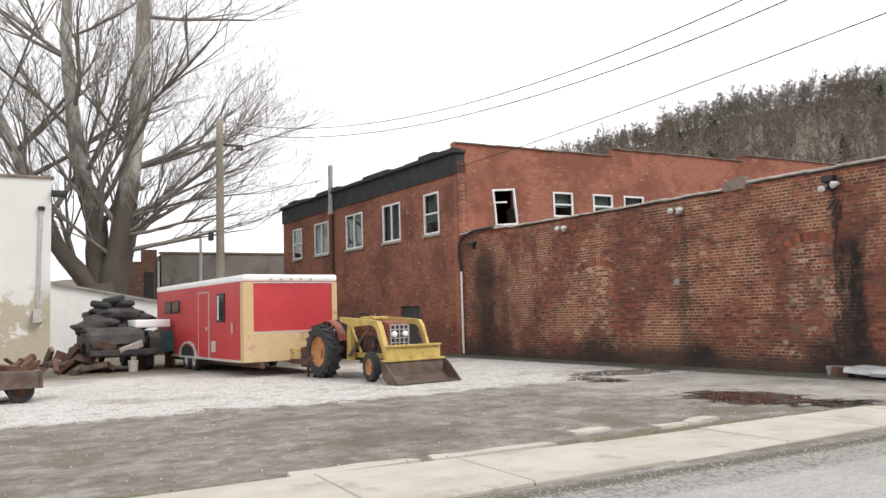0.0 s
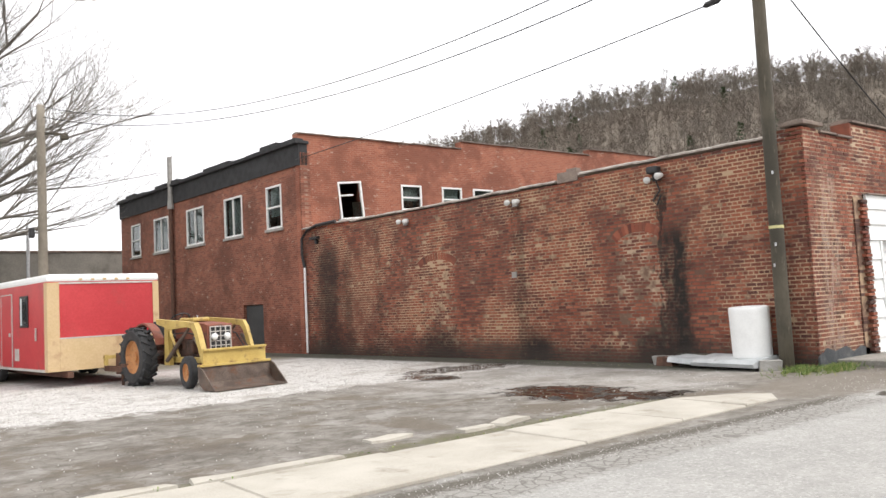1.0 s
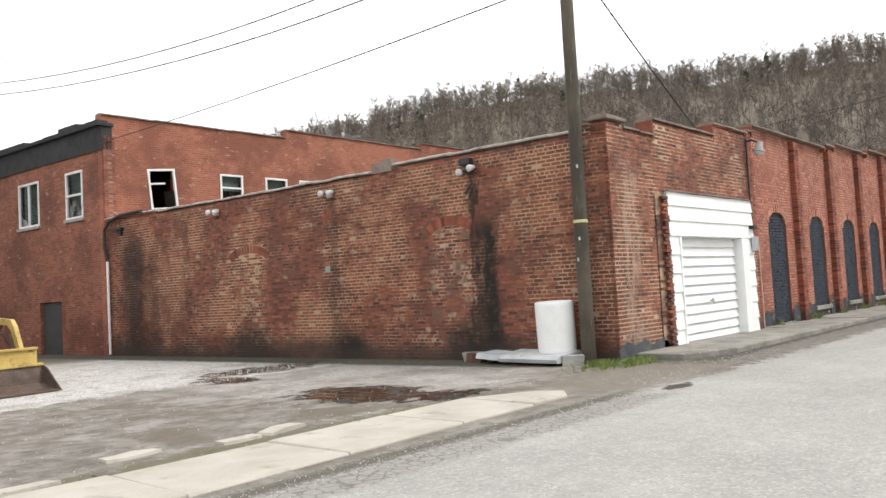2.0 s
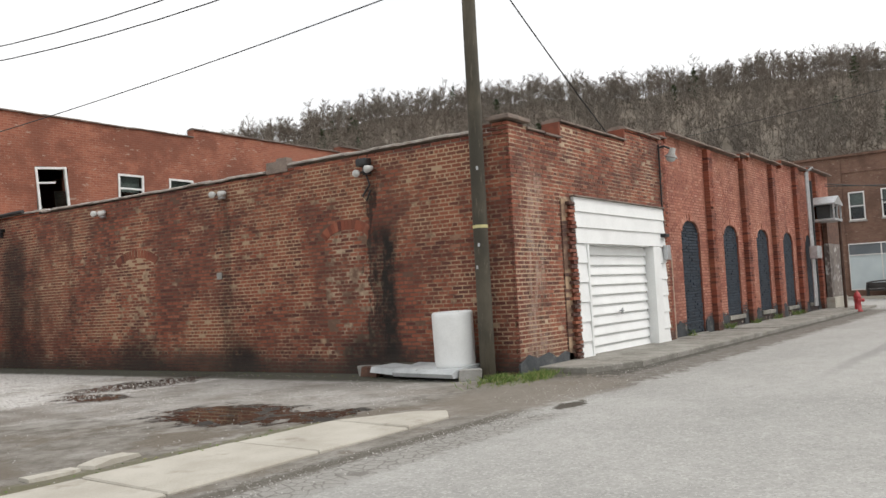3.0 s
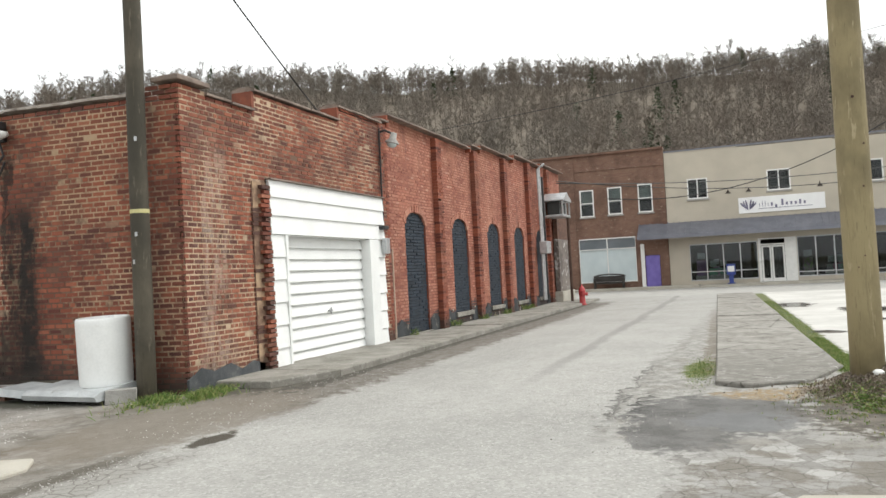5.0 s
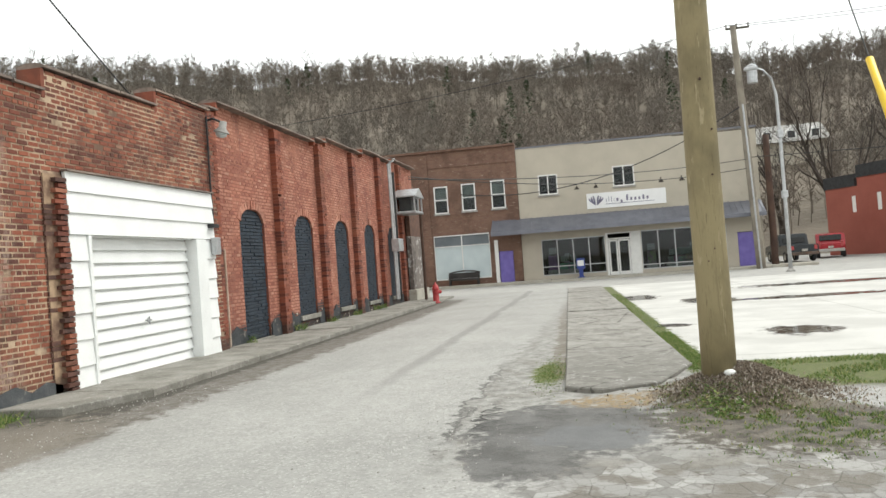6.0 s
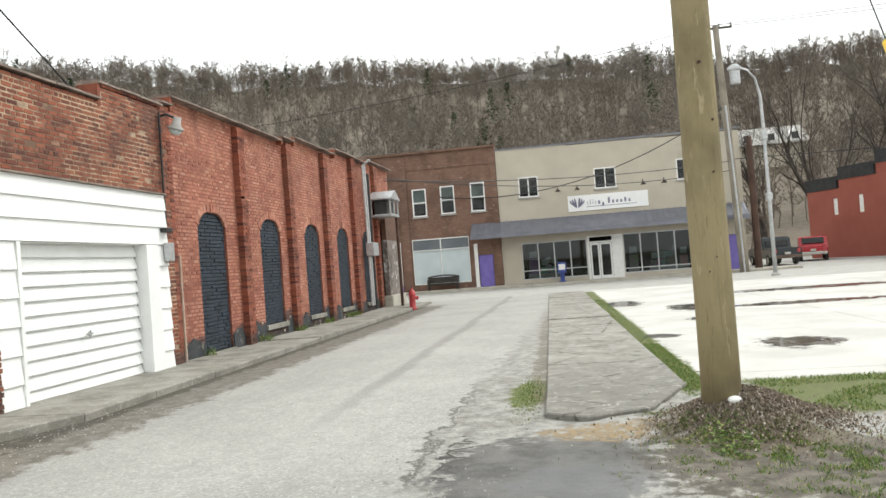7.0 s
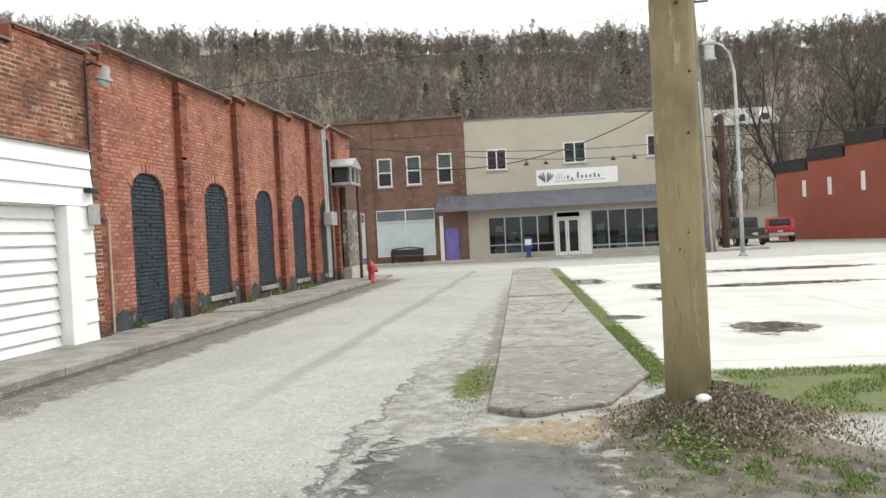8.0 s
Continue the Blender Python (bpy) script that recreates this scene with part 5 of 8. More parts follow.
for z, a, s in ((2.05, 3.5, 0.5), (3.0, 3.2, 0.7), (1.2, 2.9, 0.4), (1.32, 3.3, 0.35), (2.5, 3.7, 0.5)):
    bmk = bmesh.new()
    lathe(bmk, [(0.02 * s, -0.012), (0.022 * s, 0.004), (0.004, 0.006)], 'x', 8, Matrix.Rotation(a, 4, 'Z') @ Matrix.Translation((0.168, 0, z)))
    part("knot", bmk, M_POLE_DARK, pole_b)

pole_c = utility_pole((7.9, 35.0, 0), 10.3, 0.2, 0.15, M_POLE_GREY, "tall grey wooden utility pole behind the trailer")
part("crossarm", boxes(((0.0, -0.1, 9.1), (1.0, 0.0, 9.2)), ((0.7, -0.2, 8.95), (1.0, 0.05, 9.1)), bevel=0.01), M_POLE_OLD, pole_c)
part("lamp", boxes(((-0.5, -0.15, 4.9), (-0.3, 0.15, 5.3)), bevel=0.05), M_BLACK, pole_c)

pole_d = utility_pole((53.2, -9.0, 0), 13.4, 0.24, 0.16, M_POLE_GREY, "tall grey utility pole with transformer beside the store", lean=(0, 0.5))
bm = bmesh.new()
lathe(bm, [(0.05, 0.0), (0.26, 0.02), (0.27, 0.1), (0.27, 0.95), (0.24, 1.02), (0.06, 1.08)], sides=16, m=Matrix.Translation((-0.1, -0.28, 10.1)))
part("transformer", bm, M_GALV, pole_d, "grey cylindrical transformer")
part("crossarm", boxes(((-0.06, -0.35, 13.2), (0.06, 0.9, 13.3)), bevel=0.01), M_POLE_OLD, pole_d)
for y in (-0.3, 0.3, 0.85):
    part("insulator", lathe(bmesh.new(), [(0.02, 0), (0.06, 0.05), (0.04, 0.12), (0.06, 0.17), (0.02, 0.22)], sides=8, m=Matrix.Translation((0, y, 13.3))), M_STONE, pole_d)
part("conduit", tube(bmesh.new(), [(-0.25, 0.05, 0), (-0.24, 0.2, 5), (-0.22, 0.35, 9)], 0.05, 8), M_GALV, pole_d)
pole_e = utility_pole((54.4, -10.0, 0), 7.4, 0.2, 0.17, M_POLE_DARK, "short dark creosoted wooden pole beside the store")
pole_f = utility_pole((9.4, 46.5, 0), 6.7, 0.09, 0.08, M_GALV, "thin grey metal pole behind the trailer")


def wire(a, b, sag, r, label="thin black overhead wire"):
    a, b = Vector(a), Vector(b)
    pts = [a.lerp(b, k / 20) - Vector((0, 0, sag * 4 * (k / 20) * (1 - k / 20))) for k in range(21)]
    ob = part("overhead_wire", tube(bmesh.new(), pts, r, 5), M_WIRE)
    return tagged(ob, label, "wire", "overhead wires")


wire((7.95, 35, 10.25), (14.96, 7.93, 8.85), 1.78, 0.014)
wire((7.95, 34.9, 9.8), (14.96, 7.9, 8.35), 1.64, 0.014)
wire((14.05, 25.0, 6.75), (14.98, 9.1, 7.15), 0.1, 0.013)
wire((14.98, 8.75, 7.17), (14.95, 7.98, 7.2), 0.0, 0.02)
ob = part("wire_splice", tube(bmesh.new(), [(14.98, 9.12, 7.15), (14.98, 9.05, 7.16), (14.98, 8.8, 7.18), (14.98, 8.72, 7.17)], [0.02, 0.06, 0.07, 0.02], 8), M_BLACK)
tagged(ob, "black plastic wire splice near the pole", "wire splice")
wire((15.05, 7.75, 7.42), (19.95, 7.7, 4.72), 0.05, 0.014)
wire((40.2, 7.45, 5.3), (53.0, -8.6, 5.5), 0.55, 0.02)
wire((40.2, 7.45, 5.2), (53.0, -8.6, 6.0), 0.35, 0.02)
wire((54.95, 7.5, 5.6), (53.1, -8.5, 8.9), 1.5, 0.028)
wire((53.1, -8.1, 13.4), (40, -60, 13.2), 0.8, 0.016)
wire((53.1, -9.3, 13.3), (40, -60, 12.4), 0.8, 0.016)
wire((53.1, -8.9, 6.1), (45, -60, 6.1), 0.4, 0.022)
wire((53.1, -8.1, 13.4), (60, 60, 13.0), 2.2, 0.016)
# guy wire of the near pole with its yellow guard
wire((18.9, -3.0, 7.2), (14.3, -3.0, -0.1), 0.0, 0.008, "thin grey steel guy wire of the pole")
bm = tube(bmesh.new(), [Vector((14.6, -3.0, 0.376)).lerp(Vector((16.5, -3.0, 3.39)), k / 6) for k in range(7)], 0.042, 10)
tagged(part("guy_guard", bm, M_YELLOW, smooth=True), "bright yellow plastic guard on the guy wire", "wire guard")

# ---- street lamp ----
lamp = thing("street_lamp", (46.3, -8.9, 0), "pale metal street lamp with a curved arm", "street lamp")
pts = [(0, 0, 0), (0, 0, 3), (0, 0, 6.5), (0, 0.03, 8.2), (0, 0.2, 9.0), (0, 0.5, 9.4), (0, 0.85, 9.55)]
part("post", tube(bmesh.new(), pts, [0.095, 0.085, 0.075, 0.065, 0.05, 0.045, 0.04], 12), M_GALV, lamp, smooth=True)
part("base", lathe(bmesh.new(), [(0.2, 0), (0.2, 0.05), (0.13, 0.12), (0.1, 0.18)], sides=12), M_STONE, lamp)
part("head", boxes(((-0.13, 0.75, 9.45), (0.13, 1.35, 9.62)), bevel=0.06), M_GALV, lamp)
for z in (3.4, 6.2):
    part("box", boxes(((-0.16, -0.12, z), (0.16, 0.12, z + 0.35)), bevel=0.02), M_GALV, lamp)

# ---- fire hydrant, bench, paper box, sign, lights on the shops ----
M_HYD = plain("hydrant_red", (0.36, 0.03, 0.035), (0.45, 0.06, 0.06), 6.0, 0.5)
hyd = thing("fire_hydrant", (37.7, 6.12, 0.0), "red painted fire hydrant by the kerb", "hydrant", rz=-150)
part("barrel", lathe(bmesh.new(), [(0.16, 0), (0.17, 0.04), (0.12, 0.08), (0.115, 0.5), (0.14, 0.54), (0.14, 0.58), (0.12, 0.62), (0.09, 0.72), (0.03, 0.76), (0.03, 0.82), (0.0, 0.83)], sides=16), M_HYD, hyd, smooth=True)
for a in (0, 90, 180):
    part("nozzle", lathe(bmesh.new(), [(0.06, 0.08), (0.06, 0.17), (0.075, 0.175), (0.075, 0.22), (0.02, 0.23), (0.02, 0.26)], 'x', 10, Matrix.Rotation(radians(a), 4, 'Z') @ Matrix.Translation((0, 0, 0.44))), M_HYD, hyd)

M_BENCH = plain("bench_black", (0.025, 0.022, 0.02), (0.05, 0.045, 0.04), 6.0, 0.6)
bench = thing("park_bench", (54.35, 7.6, 0.14), "dark wooden park bench under the papered shop window", "bench", rz=90)
prof = [(-0.95, 0.78), (-0.6, 0.86), (0, 0.9), (0.6, 0.86), (0.95, 0.78), (0.95, 0.7), (0.6, 0.78), (0, 0.82), (-0.6, 0.78), (-0.95, 0.7)]
part("top_rail", prism(bmesh.new(), prof, -0.27, -0.22), M_BENCH, bench)
for k in range(4):
    part("back_slat", boxes(((-0.93, -0.26, 0.46 + k * 0.075), (0.93, -0.23, 0.52 + k * 0.075)), bevel=0.006), M_BENCH, bench)
for k in range(4):
    part("seat_slat", boxes(((-0.93, -0.2 + k * 0.12, 0.42), (0.93, -0.1 + k * 0.12, 0.45)), bevel=0.006), M_BENCH, bench)
for x in (-0.85, 0.85):
    part("end_frame", boxes(((x - 0.04, -0.25, 0), (x + 0.04, -0.18, 0.8)), ((x - 0.04, 0.2, 0), (x + 0.04, 0.27, 0.62)), ((x - 0.05, -0.22, 0.62), (x + 0.05, 0.3, 0.66)), ((x - 0.04, -0.2, 0.36), (x + 0.04, 0.25, 0.42)), bevel=0.008), M_BENCH, bench)
part("back_panel", boxes(((-0.9, -0.228, 0.45), (0.9, -0.215, 0.76))), M_BENCH, bench)
part("apron", boxes(((-0.81, 0.22, 0.3), (0.81, 0.25, 0.41)), bevel=0.006), M_BENCH, bench)

M_BLUE = plain("blue_box", (0.02, 0.04, 0.2), (0.03, 0.06, 0.27), 4.0, 0.4)
pbox = thing("newspaper_box", (54.3, 0.7, 0.14), "blue newspaper vending box in front of the store", "newspaper box", rz=90)
part("stand", boxes(((-0.12, -0.12, 0), (0.12, 0.12, 0.5)), ((-0.2, -0.18, 0), (0.2, 0.18, 0.05)), bevel=0.01), M_BLUE, pbox)
part("case", boxes(((-0.24, -0.2, 0.5), (0.24, 0.2, 1.12)), bevel=0.03), M_BLUE, pbox)
part("window", boxes(((-0.18, 0.2, 0.68), (0.18, 0.21, 1.0))), M_FRAME, pbox)

M_SIGN = plain("sign_white", (0.78, 0.78, 0.78), (0.82, 0.82, 0.82), 2.0, 0.4, bump=0.02)
M_INK = plain("sign_grey_violet", (0.16, 0.15, 0.22), (0.2, 0.19, 0.27), 2.0, 0.5, bump=0.02)
sign = thing("shop_sign", (54.96, -2.18, 4.1), "white rectangular shop sign with grey-violet emblem and lettering bars", "sign", rz=-90)
part("board", boxes(((-2.26, -0.03, 0), (2.26, 0.04, 0.9)), bevel=0.008), M_SIGN, sign)
bm = bmesh.new()
for s, o in ((-1, 0), (1, 0)):
    for k in range(3):
        x = -1.72 + s * (0.1 + 0.13 * k)
        tube(bm, [(x + s * 0.05, -0.045, 0.75 - 0.07 * k), (x, -0.045, 0.5), (-1.72 + s * 0.05, -0.045, 0.2)], [0.03, 0.05, 0.02], 5)
part("emblem", bm, M_INK, sign)
rnd = random.Random(3)
x = -1.15
for k, h in enumerate((0.22, 0.36, 0.36, 0.2, 0.22, 0.22, 0.0, 0.4, 0.2, 0.2, 0.2, 0.3, 0.2)):
    if h:
        z0 = 0.33 - (0.12 if k == 5 else 0)
        w = 0.03 if k in (0, 1, 2, 3) else 0.11
        part("letter_bar", boxes(((x, -0.04, z0), (x + w, -0.031, z0 + h * 0.85))), M_INK, sign)
        x += w + 0.12
    else:
        x += 0.1
part("rule", boxes(((-1.2, -0.04, 0.2), (1.6, -0.031, 0.23))), M_INK, sign)

M_BRONZE = plain("lamp_bronze", (0.03, 0.022, 0.018), (0.06, 0.045, 0.035), 5.0, 0.5, 0.5)
first = None
for y in (0.6, -0.5, -4.2, -5.35):
    if first is None:
        first = thing("gooseneck_lamp", (54.99, y, 5.45), "dark metal gooseneck wall lamp above the shop sign", "wall lamp", group="gooseneck lamps")
        part("arm", tube(bmesh.new(), [(0, 0, 0), (-0.2, 0, 0.14), (-0.38, 0, 0.12), (-0.42, 0, 0.0)], 0.02, 6), M_BRONZE, first)
        part("shade", lathe(bmesh.new(), [(0.03, 0.02), (0.06, -0.02), (0.17, -0.16), (0.165, -0.16)], sides=12, m=Matrix.Translation((-0.42, 0, 0.0))), M_BRONZE, first)
    else:
        copy_thing(first, pose(54.99, y, 5.45))

# goods seen through the shop windows
rnd = random.Random(8)
for k in range(16):
    y = rnd.uniform(-7.3, 2.7)
    if -2.9 < y < -0.7:
        continue
    w, h = rnd.uniform(0.15, 0.4), rnd.uniform(0.3, 0.9)
    c = plain("goods_colour", tuple(rnd.uniform(0.1, 0.6) for _ in range(3)), tuple(rnd.uniform(0.2, 0.7) for _ in range(3)), 6.0, 0.6)
    st = thing("display_stand", (55.75 + rnd.uniform(0, 0.6), y, 0.14), "small display stand with goods behind the shop glass", "display", group="shop window displays")
    part("plinth", boxes(((-0.2, -w, 0), (0.2, w, 0.5)), bevel=0.01), M_FRAME, st)
    part("goods", boxes(((-0.12, -w * 0.8, 0.5), (0.12, w * 0.8, 0.5 + h)), bevel=0.03), c, st)
    part("picture", boxes(((-0.02, -w * 0.7, 0.6 + h), (0.02, w * 0.6, 0.95 + h)), bevel=0.005), M_PAPER, st)

# ---- fittings on the low brick building ----
M_RIM0 = plain("grey_white_plastic", (0.5, 0.5, 0.48), (0.64, 0.64, 0.62), 6.0, 0.5)


def twin_flood(s, z, big=False):
    ob = thing("flood_lamp", SIDE @ Vector((s, 0.02, z)), "pair of white outdoor flood lamp heads on the brick wall", "flood lamp", rz=math.degrees(math.atan2(1, -0.069)), group="wall flood lamps")
    part("box", boxes(((-0.09, 0.0, -0.09), (0.09, 0.07, 0.09)), bevel=0.015), M_BLACK if big else M_GALV, ob)
    for x, dz in ((-0.15, 0.0), (0.15, 0.02 if not big else -0.05)):
        m = Matrix.Translation((x, 0.16, dz)) @ Matrix.Rotation(radians(25 if x > 0 else -25), 4, 'Z') @ Matrix.Rotation(radians(-15), 4, 'X')
        part("head", lathe(bmesh.new(), [(0.02, -0.09), (0.04, -0.08), (0.068, 0.01), (0.075, 0.07), (0.06, 0.09), (0.0, 0.1)], 'y', 14, m), M_RIM0, ob, smooth=True)
        part("arm", tube(bmesh.new(), [(x * 0.3, 0.05, 0), (x * 0.9, 0.08, dz)], 0.018, 6), M_BLACK, ob)
    if big:
        part("hood", boxes(((-0.12, 0.02, 0.06), (0.14, 0.22, 0.22)), bevel=0.04), M_BLACK, ob)
        part("cord", tube(bmesh.new(), [(0, 0.06, -0.1), (-0.08, 0.07, -0.3), (0.1, 0.07, -0.5), (0.02, 0.06, -0.6), (-0.1, 0.07, -0.4)], 0.018, 6), M_BLACK, ob)


twin_flood(3.1, 3.95, True)
twin_flood(7.22, 3.92)
twin_flood(11.62, 3.92)
wpart("downpipe", tube(bmesh.new(), [SIDE @ Vector((17.2, 0.08, z)) for z in (0.05, 1.5, 2.95)], 0.04, 10), M_WHITE, warehouse, "white plastic downpipe")
wpart("drain_hose", tube(bmesh.new(), [SIDE @ Vector(p) for p in ((17.2, 0.08, 2.95), (17.28, 0.12, 3.4), (17.25, 0.12, 3.95), (16.9, 0.12, 4.2), (16.3, 0.12, 4.32), (15.2, 0.1, 4.34))], 0.05, 8), M_BLACK, warehouse, "black flexible drain hose")
wpart("bracket", boxes(((16.3, 0.0, 3.86), (16.75, 0.15, 3.95)), ((16.4, 0.0, 3.7), (16.5, 0.1, 3.86)), bevel=0.02, m=SIDE), M_BLACK, warehouse)
wpart("chimney_stub", boxes(((5.25, -0.3, 4.2), (5.85, 0.03, 4.45)), ((5.3, -0.2, 4.45), (5.6, -0.02, 4.52)), bevel=0.02, m=SIDE), M_COPING, warehouse)
wpart("roof_vent", tube(bmesh.new(), [(16.4, 14.2, 3.8), (16.4, 14.2, 4.72)], 0.06, 8), M_BLACK, warehouse)
wpart("pier_cap", boxes(((15.24, 7.42, 4.47), (15.98, 7.9, 4.54)), ((15.34, 7.5, 4.54), (15.8, 7.85, 4.58)), bevel=0.015), M_COPING, warehouse)
for s in (7.43,):
    wpart("vent_cover", boxes(((s - 0.08, 0.0, 2.05), (s + 0.08, 0.03, 2.2)), bevel=0.01, m=SIDE), M_STONE, warehouse)

# barn lamp over the garage and conduits
barn = thing("barn_lamp", (22.12, 7.5, 4.62), "galvanised barn lamp on a bracket beside the garage", "wall lamp")
part("arm", tube(bmesh.new(), [(0, 0.1, 0.1), (0, -0.15, 0.14), (0.05, -0.3, 0.06)], 0.025, 8), M_BLACK, barn)
part("head", lathe(bmesh.new(), [(0.05, 0.1), (0.07, 0.09), (0.08, -0.04), (0.15, -0.11), (0.16, -0.14), (0.14, -0.14)], sides=16, m=Matrix.Translation((0.06, -0.32, -0.02)) @ Matrix.Rotation(radians(15), 4, 'X')), M_STONE, barn, smooth=True)
part("lens", lathe(bmesh.new(), [(0.12, -0.12), (0.11, -0.19), (0.06, -0.23), (0.0, -0.24)], sides=14, m=Matrix.Translation((0.06, -0.32, -0.02)) @ Matrix.Rotation(radians(15), 4, 'X')), M_PAPER, barn, smooth=True)
wpart("conduit", tube(bmesh.new(), [(22.05, 7.46, 4.8), (22.04, 7.46, 3.4), (22.05, 7.46, 2.7)], 0.022, 6), M_BLACK, warehouse)
wpart("pipe", tube(bmesh.new(), [(22.75, 7.6, 0.1), (22.75, 7.6, 2.15)], 0.03, 8), plain("faded_pipe", (0.42, 0.3, 0.22), (0.55, 0.45, 0.38), 4.0), warehouse)
wpart("switch_box", boxes(((21.8, -0.2, 2.02), (22.0, -0.09, 2.36)), bevel=0.015, m=STREET), M_GALV, warehouse)
wpart("camera_box", boxes(((21.75, -0.2, 2.55), (21.98, -0.06, 2.63)), bevel=0.015, m=STREET), M_BLACK, warehouse)
for k, (x, z) in enumerate(((36.7, 5.45), (36.98, 5.55))):
    wpart("service_mast", tube(bmesh.new(), [(x, 7.4, 0.3), (x, 7.4, 2.6), (x, 7.42, z), (x, 7.2, z + 0.12)], 0.045, 8), M_GALV, warehouse)
wpart("conduit", tube(bmesh.new(), [(37.35, 7.42, 0.2), (37.35, 7.42, 5.2)], 0.06, 8), M_BLACK, warehouse)
wpart("meter_box", boxes(((36.5, 7.15, 2.12), (37.25, 7.45, 2.6)), bevel=0.03), M_GALV, warehouse, "grey electric meter box")
# small canopy with a lamp over the corner entrance
canopy = wpart("canopy", boxes(((37.9, 6.72, 3.6), (39.35, 7.6, 3.7)), bevel=0.02), M_GALV, warehouse, "weathered grey metal canopy over the corner entrance")
bm = bmesh.new()
prism(bm, [(37.85, 4.3), (38.62, 4.62), (39.4, 4.3), (39.4, 4.25), (37.85, 4.25)], 6.68, 7.6)
part("hood", bm, M_GALV).parent = canopy
for x, y in ((37.94, 6.76), (38.6, 6.76), (39.26, 6.76), (37.94, 7.5), (39.26, 7.5)):
    part("upright", boxes(((x - 0.03, y - 0.03, 3.701), (x + 0.03, y + 0.03, 4.249)), bevel=0.006), M_GALV).parent = canopy
part("panel", boxes(((38.0, 6.9, 3.72), (39.2, 7.4, 4.22)), bevel=0.02), M_DARK).parent = canopy
wpart("corner_post", tube(bmesh.new(), [(39.2, 6.82, 0.1), (39.2, 6.82, 3.6)], 0.06, 8), M_POLE_DARK, warehouse)
M_POSTER = plain("torn_posters", (0.2, 0.17, 0.15), (0.08, 0.065, 0.06), 1.6, 0.8, fine=7.0, dirt=(0.75, 0.74, 0.72), dirt_scale=2.6, dirt_lo=0.52)
wpart("entrance_panel", boxes(((39.3, 7.3, 0.55), (41.75, 7.5, 2.75))), M_POSTER, warehouse, "weathered entrance panel with torn papers")
wpart("plinth", boxes(((39.2, 7.2, 0.0), (41.8, 7.55, 0.54)), bevel=0.02), M_WALK, warehouse)
wpart("transom", boxes(((39.3, 7.32, 2.76), (41.75, 7.5, 3.9))), M_RUST, warehouse)

# ---- white barrel, slab and blocks by the wall ----
barrel = thing("plastic_barrel", (14.88, 8.55, 0.2), "white plastic barrel standing on a tilted slab", "barrel")
barrel.matrix_world = pose(14.88, 8.55, 0.2, 0, -2, 0)
part("body", lathe(bmesh.new(), [(0.0, 0.0), (0.3, 0.0), (0.335, 0.01), (0.352, 0.04), (0.356, 0.1), (0.36, 0.5), (0.364, 0.86), (0.362, 0.93), (0.35, 0.955), (0.335, 0.96), (0.325, 0.95), (0.32, 0.93), (0.0, 0.93)], sides=36), M_WHITE, barrel, smooth=True)
part("bung", lathe(bmesh.new(), [(0.04, 0.94), (0.04, 0.965), (0.0, 0.966)], sides=10, m=Matrix.Translation((0.15, 0, 0))), M_WHITE, barrel)
M_SLAB = plain("painted_slab", (0.38, 0.4, 0.41), (0.58, 0.6, 0.6), 1.8, 0.7, dirt=(0.2, 0.19, 0.17), dirt_scale=3.0, dirt_lo=0.55)
slab = thing("fallen_slab", (14.75, 9.2, 0.06), "pale grey broken slab lying against the wall", "slab", rz=-4)
bm = bmesh.new()
prism(bm, [(-0.38, 0.0), (0.42, 0.0), (0.46, 0.14), (0.3, 0.19), (-0.3, 0.13), (-0.42, 0.07)], -1.05, 0.35)
part("slab", bm, M_SLAB, slab)
bm = bmesh.new()
prism(bm, [(-0.36, 0.0), (0.42, 0.0), (0.42, 0.12), (-0.32, 0.1)], 0.36, 0.98, Matrix.Rotation(radians(3), 4, 'X'))
part("slab", bm, M_SLAB, slab)
for k, (x, y) in enumerate(((14.75, 10.42), (14.9, 10.62), (14.6, 8.05))):
    cb = thing("concrete_block", (x, y, 0), "dirty broken concrete block beside the slab", "block", rz=20 * k, group="concrete blocks")
    bm = boxes(((-0.1, -0.19, 0), (0.1, 0.19, 0.19)), bevel=0.012)
    for v in bm.verts:
        v.co += 0.03 * Vector((noise.noise(v.co * 9 + Vector((k, 0, 0))), noise.noise(v.co * 9 + Vector((0, k, 5))), 0))
    part("block", bm, M_RUST if k == 0 else M_STONE, cb)
wb = thing("plank", (15.1, 9.6, 0.2), "old grey plank leaning behind the slab", "plank", rz=86)
part("board", boxes(((-0.9, -0.08, 0), (0.8, 0.06, 0.03)), bevel=0.005), M_POLE_OLD, wb)
rock = thing("white_rock", (15.36, -1.14, 0.25), "small white rock at the foot of the pole", "rock")
bm = bmesh.new()
bmesh.ops.create_icosphere(bm, subdivisions=2, radius=0.065)
for v in bm.verts:
    v.co *= 1 + 0.35 * noise.noise(v.co * 9)
    v.co.z *= 0.6
part("stone", bm, M_FRAME, rock)

# ---- the yard: trailer ----
M_TRED = plain("trailer_red", (0.42, 0.028, 0.035), (0.5, 0.045, 0.05), 1.2, 0.45, fine=20, bump=0.06, dirt=(0.33, 0.05, 0.045), dirt_scale=1.5, dirt_lo=0.55)
M_TAN = plain("trailer_tan", (0.5, 0.36, 0.19), (0.58, 0.43, 0.25), 2.0, 0.6, fine=25, bump=0.1, dirt=(0.4, 0.26, 0.14), dirt_scale=2.0)
M_TYRE = plain("tyre_rubber", (0.02, 0.02, 0.021), (0.045, 0.045, 0.046), 5.0, 0.85)
M_RIM = plain("pale_rim", (0.4, 0.38, 0.35), (0.52, 0.5, 0.47), 5.0, 0.5)
